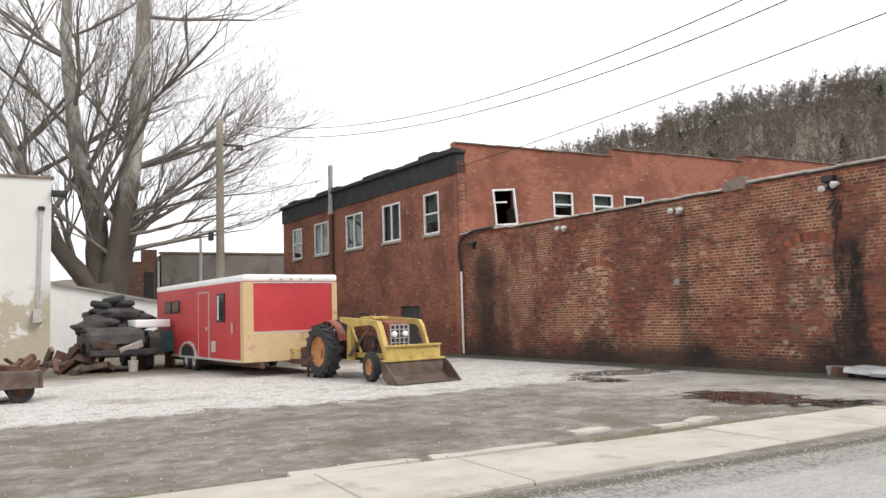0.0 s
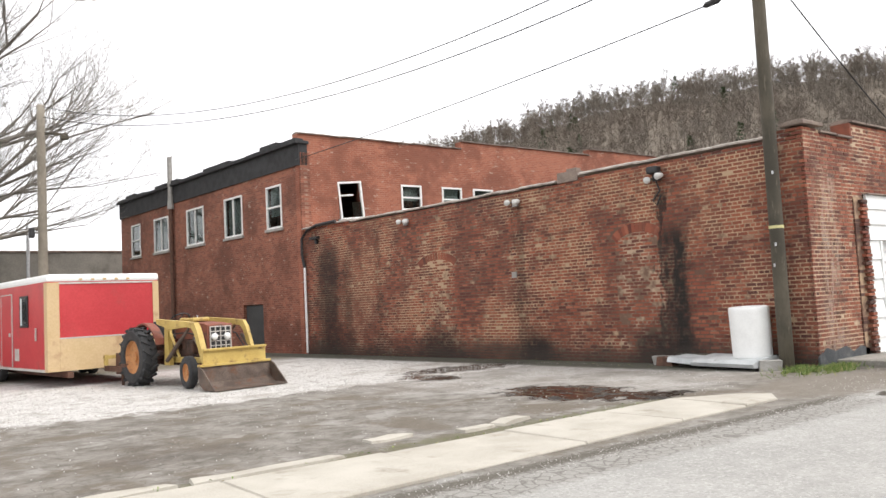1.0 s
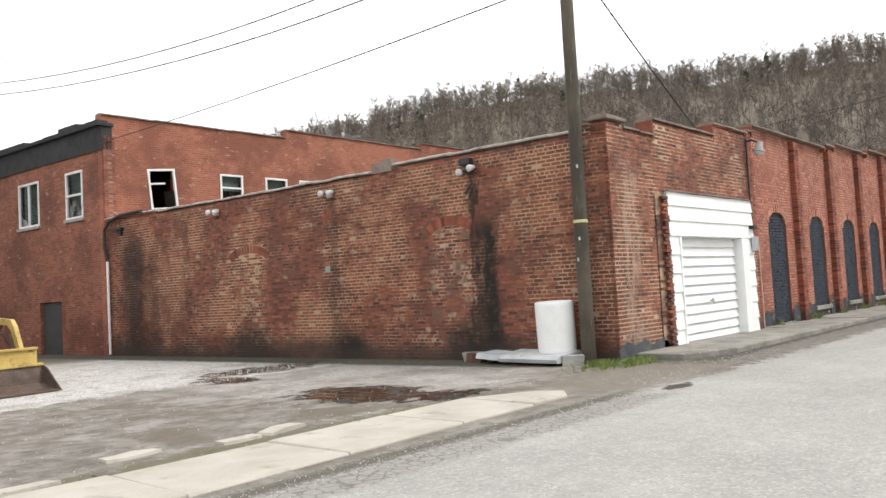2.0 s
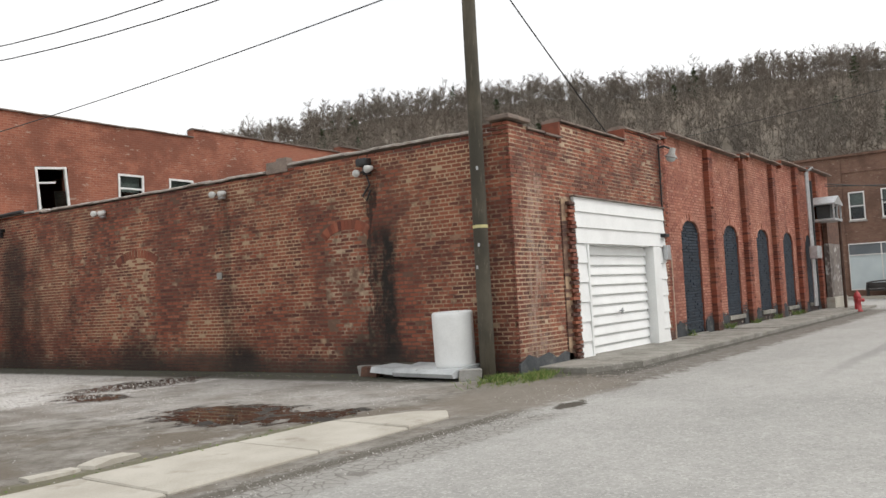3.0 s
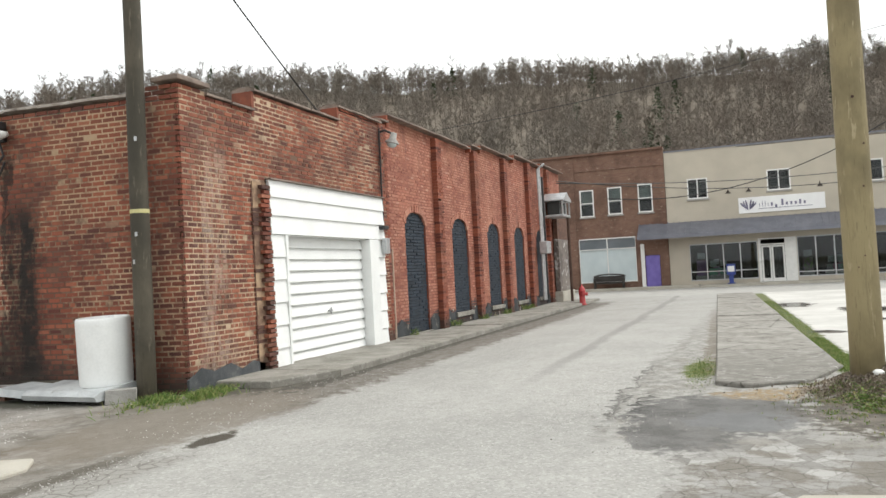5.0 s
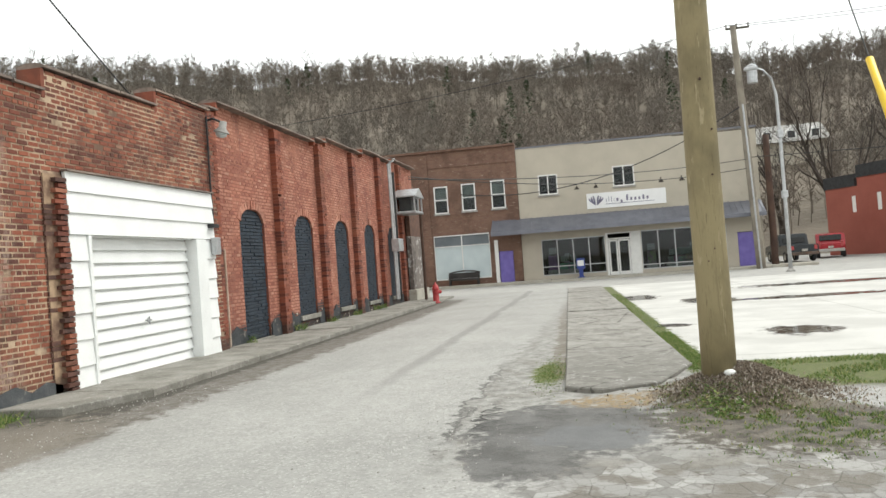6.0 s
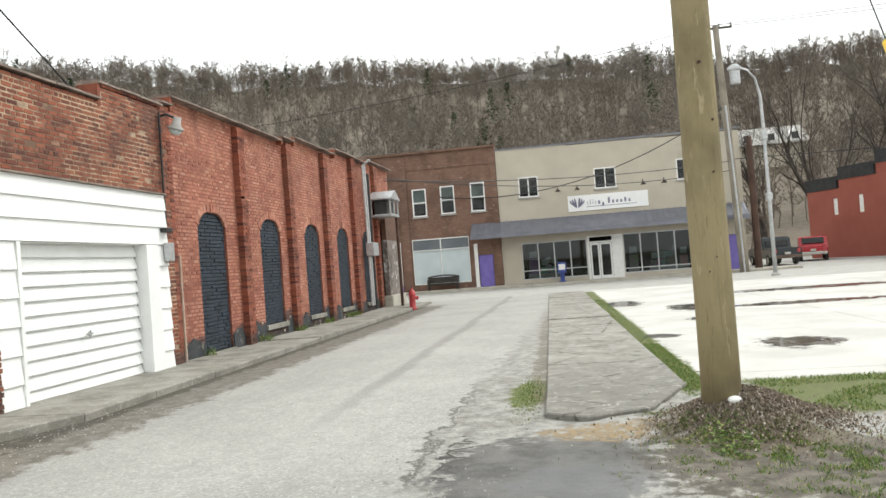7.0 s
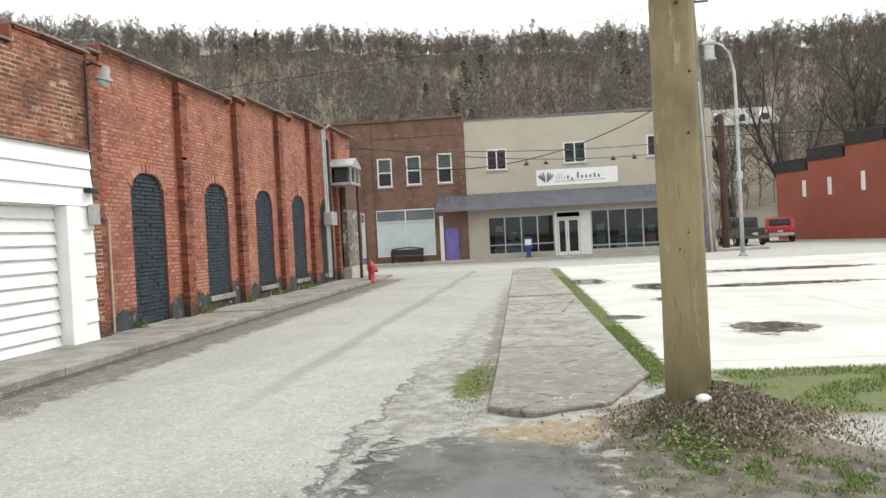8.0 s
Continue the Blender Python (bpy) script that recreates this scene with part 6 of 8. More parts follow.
M_SMOKE = plain("tinted_window", (0.01, 0.011, 0.012), (0.022, 0.023, 0.025), 4.0, 0.15, bump=0.02)


def wheel(parent, m, r, w, rim_r, rim_mat, lugs=0, name="wheel"):
    """A wheel on its side axle (local y): tyre with tread lugs, dished rim."""
    tyre = lathe(bmesh.new(), [(rim_r, -w * 0.42), (rim_r + 0.03, -w / 2), (r * 0.9, -w / 2), (r * 0.985, -w * 0.36), (r, -w * 0.15), (r, w * 0.15), (r * 0.985, w * 0.36), (r * 0.9, w / 2), (rim_r + 0.03, w / 2), (rim_r, w * 0.42)], 'y', 32, m, caps=False)
    treads = []
    for k in range(lugs):
        a = 2 * math.pi * k / lugs
        for s in (-1, 1):
            mm = m @ Matrix.Rotation(a + (math.pi / lugs if s > 0 else 0), 4, 'Y') @ Matrix.Translation((0, s * w * 0.24, r)) @ Matrix.Rotation(radians(35 * s), 4, 'Z')
            treads.append(mm)
    wh = part(name, tyre, M_TYRE, parent, smooth=False)
    for mm in treads:
        part("lug", boxes(((-0.028, -w * 0.3, -0.03), (0.028, w * 0.3, 0.035)), m=mm), M_TYRE, wh)
    part("rim", lathe(bmesh.new(), [(rim_r, -w * 0.4), (rim_r * 0.92, -w * 0.2), (rim_r * 0.5, -w * 0.05), (rim_r * 0.32, -w * 0.2), (rim_r * 0.3, -w * 0.32), (0.0, -w * 0.33)], 'y', 24, m, caps=False), rim_mat, wh)
    part("rim", lathe(bmesh.new(), [(0.0, w * 0.33), (rim_r * 0.3, w * 0.32), (rim_r * 0.5, w * 0.05), (rim_r * 0.92, w * 0.2), (rim_r, w * 0.4)], 'y', 24, m, caps=False), rim_mat, wh)
    return wh


tr = thing("cargo_trailer", (5.1, 20.2, 0), "long red enclosed cargo trailer with tan trim and white roof", "trailer", rz=5.74)
W, L, Z0, Z1 = 2.62, 8.3, 0.38, 2.5
part("body", boxes(((0, 0, Z0), (W, L, Z1)), bevel=0.03), M_TRED, tr)
part("roof", boxes(((-0.02, -0.02, Z1 - 0.05), (W + 0.02, L + 0.02, Z1 + 0.13)), bevel=0.06), M_WHITE, tr, "white rounded roof edge")
part("corner_trim", boxes(((-0.012, -0.014, Z0), (0.26, 0.0, Z1 - 0.06)), ((-0.014, 0.0, Z0), (-0.002, 0.2, Z1 - 0.06)), bevel=0.003), M_TAN, tr)
part("corner_trim", boxes(((W - 0.14, -0.014, Z0), (W + 0.012, 0.0, Z1 - 0.06)), bevel=0.003), M_TAN, tr)
part("stone_guard", boxes(((0.262, -0.012, Z0), (W - 0.142, 0.0, Z0 + 0.74)), bevel=0.003), M_TAN, tr, "tan lower front panel")
for z0, z1 in ((Z0 + 0.742, Z0 + 0.775), (Z1 - 0.1, Z1 - 0.06)):
    part("trim_strip", boxes(((0.26, -0.018, z0), (W - 0.14, 0.0, z1))), M_RIM, tr)
part("skirt", boxes(((-0.015, 0.2, Z0 - 0.01), (0.0, L, Z0 + 0.05))), M_RIM, tr)
for y0, y1, z0, z1 in ((1.4, 2.05, 1.42, 2.2), (5.6, 6.35, 1.72, 2.12), (6.5, 7.25, 1.72, 2.12)):
    wn_ = part("window", boxes(((-0.03, y0, z0), (0.0, y1, z1)), bevel=0.015), M_BLACK, tr)
    part("pane", boxes(((-0.036, y0 + 0.05, z0 + 0.05), (-0.028, y1 - 0.05, z1 - 0.05))), M_SMOKE, wn_)
    if z1 > 2.15:
        part("curtain", boxes(((-0.038, y0 + 0.42, z0 + 0.06), (-0.036, y1 - 0.1, z1 - 0.06))), M_PAPER, wn_)
dr = part("side_door", boxes(((-0.02, 2.75, 0.45), (0.0, 3.65, 2.26)), bevel=0.006), M_TRED, tr)
part("door_edge", boxes(((-0.026, 2.72, 0.42), (0.0, 2.75, 2.29)), ((-0.026, 3.65, 0.42), (0.0, 3.68, 2.29)), ((-0.026, 2.72, 2.26), (0.0, 3.68, 2.29))), M_RIM, dr)
part("latch", boxes(((-0.05, 2.85, 1.2), (-0.02, 2.93, 1.3)), bevel=0.008), M_RIM, dr)
part("grab_handle", boxes(((-0.05, 0.75, 1.1), (-0.015, 0.8, 1.4)), bevel=0.01), M_RIM, tr)
part("patch", boxes(((-0.012, 2.2, 0.6), (0.0, 2.55, 0.9))), M_RIM, tr)
for k in range(5):
    part("marker_light", boxes(((0.7 + 0.28 * k, -0.03, Z1 - 0.02), (0.78 + 0.28 * k, -0.015, Z1 + 0.03)), bevel=0.008), M_TAN, tr)
for y in (4.3, 5.05):
    wheel(tr, Matrix.Translation((0.12, y, 0.33)) @ Matrix.Rotation(radians(90), 4, 'Z'), 0.33, 0.2, 0.19, M_RIM)
    wheel(tr, Matrix.Translation((W - 0.12, y, 0.33)) @ Matrix.Rotation(radians(90), 4, 'Z'), 0.33, 0.2, 0.19, M_RIM)
arch = [(3.86, 0.36)] + [(4.675 + 0.82 * math.cos(math.pi - k * math.pi / 10), 0.42 + 0.44 * math.sin(k * math.pi / 10)) for k in range(11)] + [(5.49, 0.36), (5.42, 0.36)] + [(4.675 + 0.75 * math.cos(k * math.pi / 10), 0.42 + 0.38 * math.sin(k * math.pi / 10)) for k in range(11)] + [(3.93, 0.36)]
bm = bmesh.new()
prism(bm, arch, -0.06, 0.02, Matrix(((0, 1, 0, 0), (1, 0, 0, 0), (0, 0, 1, 0), (0, 0, 0, 1))))
part("wheel_arch", bm, M_RIM, tr)
part("wheel_well", boxes(((-0.008, 3.95, 0.385), (0.0, 5.4, 0.72))), M_BLACK, tr)
part("chassis", boxes(((0.4, -0.1, 0.22), (0.52, L, 0.36)), ((W - 0.52, -0.1, 0.22), (W - 0.4, L, 0.36))), M_RUST, tr)
part("tongue", boxes(((W / 2 - 0.06, -1.3, 0.3), (W / 2 + 0.06, 0.0, 0.42)), ((W / 2 - 0.1, -1.35, 0.42), (W / 2 + 0.1, -1.1, 0.5)), bevel=0.01), M_RUST, tr)
part("jack", tube(bmesh.new(), [(W / 2, -1.0, 0.0), (W / 2, -1.0, 0.75)], 0.04, 8), M_RUST, tr)

# ---- tractor with a front loader ----
M_TRAC = plain("faded_tractor_red", (0.17, 0.04, 0.026), (0.26, 0.085, 0.05), 3.0, 0.65, dirt=(0.09, 0.05, 0.035), dirt_scale=4.0, dirt_lo=0.47)
M_LOADER = plain("loader_yellow", (0.42, 0.29, 0.075), (0.53, 0.39, 0.12), 3.0, 0.6, dirt=(0.16, 0.095, 0.045), dirt_scale=5.0, dirt_lo=0.52)
M_STEEL = plain("worn_steel", (0.075, 0.055, 0.045), (0.17, 0.13, 0.105), 3.0, 0.6, 0.4, dirt=(0.14, 0.06, 0.03), dirt_scale=4.0)
M_ORIM = plain("orange_rim", (0.38, 0.16, 0.05), (0.5, 0.24, 0.09), 4.0, 0.6, dirt=(0.2, 0.1, 0.05), dirt_scale=6.0)
M_GRIME = plain("engine_grime", (0.03, 0.02, 0.016), (0.1, 0.05, 0.035), 8.0, 0.75)
tc = thing("loader_tractor", (7.42, 18.8, 0), "old red tractor with a yellow front loader and rusty bucket", "tractor", rz=-82)
for s in (-1, 1):
    wheel(tc, Matrix.Translation((0, 0.76 * s, 0.65)), 0.63, 0.34, 0.37, M_ORIM, lugs=18, name="rear_wheel")
    wheel(tc, Matrix.Translation((2.05, 0.62 * s, 0.34)) @ Matrix.Rotation(radians(-8), 4, 'Z'), 0.34, 0.18, 0.19, M_ORIM, lugs=0, name="front_wheel")
    fen = [(0.74 * math.cos(radians(a)), 0.66 + 0.74 * math.sin(radians(a))) for a in range(20, 165, 12)] + [(0.7 * math.cos(radians(a)), 0.66 + 0.7 * math.sin(radians(a))) for a in range(164, 19, -12)]
    part("fender", prism(bmesh.new(), fen, 0.46 * s, 0.66 * s), M_TRAC, tc)
part("rear_axle", tube(bmesh.new(), [(0, -0.7, 0.65), (0, 0.7, 0.65)], 0.11, 10), M_GRIME, tc)
part("gearbox", boxes(((-0.35, -0.2, 0.42), (0.75, 0.2, 0.9)), ((0.7, -0.16, 0.45), (2.1, 0.16, 0.78)), bevel=0.04), M_GRIME, tc)
part("engine", boxes(((1.0, -0.22, 0.62), (1.85, 0.22, 1.02)), ((1.1, 0.2, 0.7), (1.3, 0.33, 0.95)), ((1.45, -0.34, 0.7), (1.7, -0.2, 0.98)), bevel=0.03), M_GRIME, tc)
part("front_axle", boxes(((1.98, -0.55, 0.36), (2.12, 0.55, 0.48)), bevel=0.02), M_TRAC, tc)
hood = [(0.78, 1.02), (0.78, 1.4), (2.05, 1.34), (2.2, 1.28), (2.24, 1.16), (2.24, 1.0)]
part("hood", prism(bmesh.new(), hood, -0.25, 0.25), M_TRAC, tc, "faded red hood")
part("grille_shell", boxes(((2.2, -0.3, 0.72), (2.27, 0.3, 1.32)), bevel=0.03), M_TRAC, tc)
gr = part("grille", boxes(((2.268, -0.24, 0.76), (2.276, 0.24, 1.26))), M_BLACK, tc)
for k in range(5):
    y = -0.24 + 0.12 * k
    part("grille_bar", boxes(((2.276, y - 0.012, 0.76), (2.3, y + 0.012, 1.27)), bevel=0.004), M_RIM, gr)
for k in range(6):
    z = 0.76 + 0.1 * k
    part("grille_bar", boxes(((2.272, -0.252, z - 0.01), (2.296, 0.252, z + 0.01)), bevel=0.004), M_RIM, gr)
for s in (-1, 1):
    part("headlight", lathe(bmesh.new(), [(0.07, 0.0), (0.072, 0.05), (0.055, 0.065), (0.0, 0.07)], 'x', 14, Matrix.Translation((2.27, 0.15 * s, 1.05))), M_WHITE, tc, smooth=True)
part("seat", boxes(((-0.3, -0.24, 0.98), (0.12, 0.24, 1.08)), ((-0.36, -0.24, 1.05), (-0.26, 0.24, 1.42)), bevel=0.04), M_BLACK, tc)
sw = bmesh.new()
mm = Matrix.Translation((0.5, 0, 1.45)) @ Matrix.Rotation(radians(-35), 4, 'Y')
tube(sw, [mm @ Vector((0.22 * math.cos(a * math.pi / 10), 0.22 * math.sin(a * math.pi / 10), 0)) for a in range(21)], 0.018, 6, caps=False)
tube(sw, [mm @ Vector((-0.2, 0, 0)), mm @ Vector((0.2, 0, 0))], 0.012, 6)
part("steering_wheel", sw, M_BLACK, tc)
part("steering_column", tube(bmesh.new(), [(0.85, 0, 1.1), (0.5, 0, 1.45)], 0.03, 8), M_BLACK, tc)
part("dash", boxes(((0.7, -0.22, 1.05), (0.8, 0.22, 1.42)), bevel=0.02), M_BLACK, tc)
part("levers", boxes(((0.55, 0.3, 1.0), (0.57, 0.32, 1.5)), ((0.62, 0.36, 1.0), (0.64, 0.38, 1.52)), ((0.45, 0.3, 1.0), (0.52, 0.42, 1.06))), M_GALV, tc)
for s in (-1, 1):
    y0, y1 = (0.4 * s, 0.5 * s) if s > 0 else (-0.5, -0.4)
    part("loader_post", prism(bmesh.new(), [(0.72, 0.45), (0.95, 0.45), (0.9, 1.42), (0.76, 1.42)], y0, y1), M_LOADER, tc)
    arm = [(0.6, 1.47), (0.66, 1.36), (1.25, 1.24), (1.95, 1.28), (2.18, 1.26), (2.3, 1.16), (2.72, 0.3), (2.82, 0.34), (2.42, 1.24), (2.3, 1.37), (1.9, 1.4)]
    part("loader_arm", prism(bmesh.new(), arm, y0 + 0.13 * s, y1 + 0.11 * s), M_LOADER, tc, "yellow loader arm")
    part("lift_cylinder", tube(bmesh.new(), [(0.9, 0.53 * s, 0.55), (1.5, 0.54 * s, 0.95), (1.95, 0.55 * s, 1.25)], [0.045, 0.045, 0.025], 8), M_STEEL, tc)
    part("side_rail", boxes(((0.7, 0.3 * s - 0.04, 0.5), (2.3, 0.3 * s + 0.04, 0.62)), bevel=0.01), M_LOADER, tc)
    part("bucket_link", boxes(((2.66, 0.52 * s - 0.03, 0.2), (2.86, 0.52 * s + 0.03, 0.5)), bevel=0.02), M_STEEL, tc)
part("cross_tube", tube(bmesh.new(), [(2.66, -0.6, 0.5), (2.66, 0.6, 0.5)], 0.045, 8), M_STEEL, tc)
bw = 0.83
shell = [(3.5, 0.015), (3.05, 0.02), (2.86, 0.12), (2.82, 0.46), (2.86, 0.47), (2.9, 0.16), (3.07, 0.055), (3.5, 0.03)]
bk = part("bucket", prism(bmesh.new(), shell, -bw, bw), M_STEEL, tc, "worn brown steel bucket")
part("bucket_back", boxes(((2.8, -bw + 0.1, 0.472), (2.85, bw - 0.1, 0.79)), ((2.78, -bw + 0.1, 0.785), (2.9, bw - 0.1, 0.83)), ((2.79, -bw, 0.472), (2.9, bw, 0.52)), bevel=0.008), M_LOADER, bk, "yellow bucket back plate")
for s in (-1, 1):
    sp = [(2.84, 0.5), (2.82, 0.3), (2.88, 0.12), (3.05, 0.02), (3.48, 0.02), (3.02, 0.42)]
    part("bucket_side", prism(bmesh.new(), sp, bw * s - 0.012, bw * s + 0.012), M_STEEL, bk)
part("counterweight", boxes(((-1.25, -0.75, 0.22), (-0.75, 0.05, 0.72)), ((-1.3, -0.5, 0.72), (-0.9, -0.1, 0.86)), ((-0.8, -0.12, 0.5), (-0.3, 0.12, 0.62)), bevel=0.02), M_RUST, tc, "rusty steel counterweight box")
part("drawbar", boxes(((-1.35, -1.0, 0.6), (-1.22, 0.1, 0.68)), ((-1.32, -1.0, 0.45), (-1.25, -0.92, 0.7))), M_LOADER, tc)
for s in (-1, 1):
    part("hydraulic_hose", tube(bmesh.new(), [(0.9, 0.36 * s, 1.05), (1.2, 0.5 * s, 1.14), (1.7, 0.48 * s, 1.16), (2.15, 0.45 * s, 1.1), (2.5, 0.5 * s, 0.7)], 0.016, 6), M_BLACK, tc)
    part("curl_cylinder", tube(bmesh.new(), [(2.2, 0.56 * s, 1.06), (2.5, 0.55 * s, 0.78), (2.75, 0.54 * s, 0.55)], [0.04, 0.04, 0.022], 8), M_STEEL, tc)
    part("brace", tube(bmesh.new(), [(0.86, 0.46 * s, 1.3), (1.35, 0.46 * s, 0.62)], 0.03, 8), M_LOADER, tc)
    part("tie_rod", tube(bmesh.new(), [(1.2, 0.25 * s, 0.52), (2.0, 0.5 * s, 0.36)], 0.022, 6), M_GRIME, tc)
part("air_cleaner", lathe(bmesh.new(), [(0.05, 0.0), (0.09, 0.02), (0.09, 0.16), (0.06, 0.2)], sides=12, m=Matrix.Translation((1.0, 0.3, 0.95))), M_GRIME, tc)
part("fuel_tank", boxes(((0.85, -0.2, 1.38), (1.5, 0.2, 1.47)), bevel=0.04), M_LOADER, tc, "dull yellow tank cover")
part("exhaust", tube(bmesh.new(), [(1.4, -0.12, 1.35), (1.4, -0.12, 1.5)], 0.03, 8), M_RUST, tc)

# ---- wrecked pickup with a heap on it ----
M_WRECK = plain("burnt_body", (0.018, 0.017, 0.017), (0.055, 0.05, 0.046), 3.0, 0.75, dirt=(0.16, 0.1, 0.07), dirt_scale=3.0, dirt_lo=0.58)
wk = thing("wrecked_pickup", (2.75, 27.4, 0), "stripped dark pickup wreck piled with tarps and tyres", "wreck", rz=-84)


def lump(bm, c, r, squash, seed, sub=3):
    vs = bmesh.ops.create_icosphere(bm, subdivisions=sub, radius=1.0)["verts"]
    for v in vs:
        k = 1 + 0.45 * noise.noise(v.co * 1.2 + Vector((seed, 0, 0))) + 0.2 * noise.noise(v.co * 2.8 + Vector((0, seed, 0))) + 0.05 * noise.noise(v.co * 8 + Vector((0, seed, 3)))
        v.co = Vector(c) + Vector((v.co.x * r * k, v.co.y * r * squash[0] * k, v.co.z * r * squash[1] * k))


for s in (-1, 1):
    fender = [(0.3, 0.55), (0.35, 0.95), (0.8, 1.18), (1.5, 1.2), (1.75, 1.0), (1.75, 0.62), (1.5, 0.6), (1.4, 0.82), (1.1, 0.92), (0.8, 0.82), (0.68, 0.55)]
    part("fender", prism(bmesh.new(), fender, 0.72 * s, 1.05 * s), M_WRECK, wk)
    wheel(wk, Matrix.Translation((1.08, 0.82 * s, 0.36)), 0.36, 0.24, 0.2, M_RUST)
    wheel(wk, Matrix.Translation((-1.9, 0.82 * s, 0.36)), 0.36, 0.24, 0.2, M_RUST)
part("frame", boxes(((-2.6, -0.5, 0.5), (1.9, -0.38, 0.66)), ((-2.6, 0.38, 0.5), (1.9, 0.5, 0.66)), ((1.6, -0.95, 0.45), (1.78, 0.95, 0.66)), bevel=0.02), M_WRECK, wk)
part("bumper", boxes(((1.8, -1.0, 0.5), (1.9, 1.0, 0.68)), bevel=0.03), M_WRECK, wk)
part("engine", boxes(((0.7, -0.4, 0.6), (1.6, 0.4, 0.95)), ((0.9, -0.3, 0.95), (1.4, 0.25, 1.1)), ((1.55, -0.5, 0.62), (1.62, 0.5, 1.05)), bevel=0.05), M_STEEL, wk)
part("cab", boxes(((-1.0, -0.9, 0.6), (0.4, 0.9, 1.45)), bevel=0.15), M_WRECK, wk)
for at, r, squash, seed in (((0.3, -0.5, 1.4), 0.5, (1.3, 0.6), 1), ((-0.2, 0.1, 1.75), 0.6, (1.5, 0.45), 4), ((-0.4, 0.7, 1.5), 0.55, (1.3, 0.5), 8)):
    bm = bmesh.new()
    lump(bm, at, r, squash, seed, 4)
    part("tarp_heap", bm, M_WRECK, wk, "dark crumpled tarp heap", smooth=True)
bm = bmesh.new()
nose = [(0.25, 0.7), (0.3, 1.22), (0.7, 1.36), (1.35, 1.3), (1.72, 1.12), (1.8, 0.85), (1.72, 0.8), (1.6, 1.05), (1.3, 1.2), (0.7, 1.26), (0.42, 1.14), (0.4, 0.7)]
prism(bm, nose, -1.0, 0.55)
part("crumpled_hood", bm, M_WRECK, wk)
for k, (x0, y0, z0, tilt) in enumerate(((1.86, 0.15, 0.72, 20), (1.84, -0.6, 0.8, -15), (1.5, 0.75, 0.95, 40))):
    m = Matrix.Translation((x0, y0, z0)) @ Euler((radians(tilt), 0.3, 0.2)).to_matrix().to_4x4()
    part("bent_panel", boxes(((-0.02, -0.35, -0.1), (0.02, 0.35, 0.12)), bevel=0.01, m=m), M_STEEL if k else M_RIM, wk)
for k, (y, z) in enumerate(((-0.3, 2.05), (0.35, 2.1), (0.05, 2.22))):
    tyre = lathe(bmesh.new(), [(0.2, -0.09), (0.3, -0.1), (0.35, -0.04), (0.35, 0.04), (0.3, 0.1), (0.2, 0.09), (0.19, 0)], 'z', 18, Matrix.Translation((-0.1, y, z)) @ Matrix.Rotation(radians(12 * (k - 1)), 4, 'X'), caps=False)
    part("loose_tyre", tyre, M_TYRE, wk)
M_TEAL = plain("teal_plastic", (0.02, 0.075, 0.075), (0.04, 0.11, 0.11), 3.0, 0.5)
boat = thing("teal_tub", (4.0, 26.9, 0), "dark teal tub with a white lid beside the wreck", "tub", rz=8)
part("tub", prism(bmesh.new(), [(-0.75, 1.25), (0.85, 1.1), (0.8, 0.72), (0.2, 0.5), (-0.6, 0.7)], -0.5, 0.5), M_TEAL, boat)
part("lid", boxes(((-0.78, -0.52, 1.3), (0.3, 0.52, 1.55)), bevel=0.05), M_WHITE, boat)
part("stand", boxes(((-0.5, -0.4, 0), (-0.42, 0.4, 0.75)), ((0.4, -0.4, 0), (0.48, 0.4, 0.6)), ((-0.7, -0.5, 1.2), (-0.6, 0.5, 1.32))), M_RUST, boat)
pail = thing("white_pail", (3.15, 25.6, 0), "dirty white pail on the mud", "bucket")
part("body", lathe(bmesh.new(), [(0.13, 0), (0.15, 0.3), (0.16, 0.32), (0.15, 0.34)], sides=16), M_RIM, pail)

# ---- flat trailer with scrap ----
fl = thing("scrap_trailer", (-0.9, 18.0, 0), "low dark flatbed trailer loaded with rusty scrap", "trailer", rz=3)
part("deck", boxes(((-2.5, -0.75, 0.36), (1.25, 0.9, 0.5)), ((-2.5, -0.8, 0.28), (1.3, -0.72, 0.62)), ((1.22, -0.8, 0.28), (1.32, 0.95, 0.6)), bevel=0.015), M_STEEL, fl)
wheel(fl, Matrix.Translation((0.95, -0.55, 0.24)), 0.24, 0.18, 0.13, M_RUST)
wheel(fl, Matrix.Translation((0.95, 0.7, 0.24)), 0.24, 0.18, 0.13, M_RUST)
rnd = random.Random(21)
for k in range(14):
    m = Matrix.Translation((rnd.uniform(-0.6, 1.1), rnd.uniform(-0.5, 0.6), rnd.uniform(0.5, 0.62))) @ Euler((rnd.uniform(-0.3, 0.3), rnd.uniform(-0.5, 0.3), rnd.uniform(0, 3))).to_matrix().to_4x4()
    part("scrap_bar", boxes(((-rnd.uniform(0.2, 0.6), -0.05, 0), (rnd.uniform(0.2, 0.6), 0.05, rnd.uniform(0.04, 0.14))), bevel=0.01, m=m), M_RUST, fl)
sc = thing("scrap_heap", (1.3, 26.3, 0), "low heap of rusty scrap metal in the mud", "scrap")
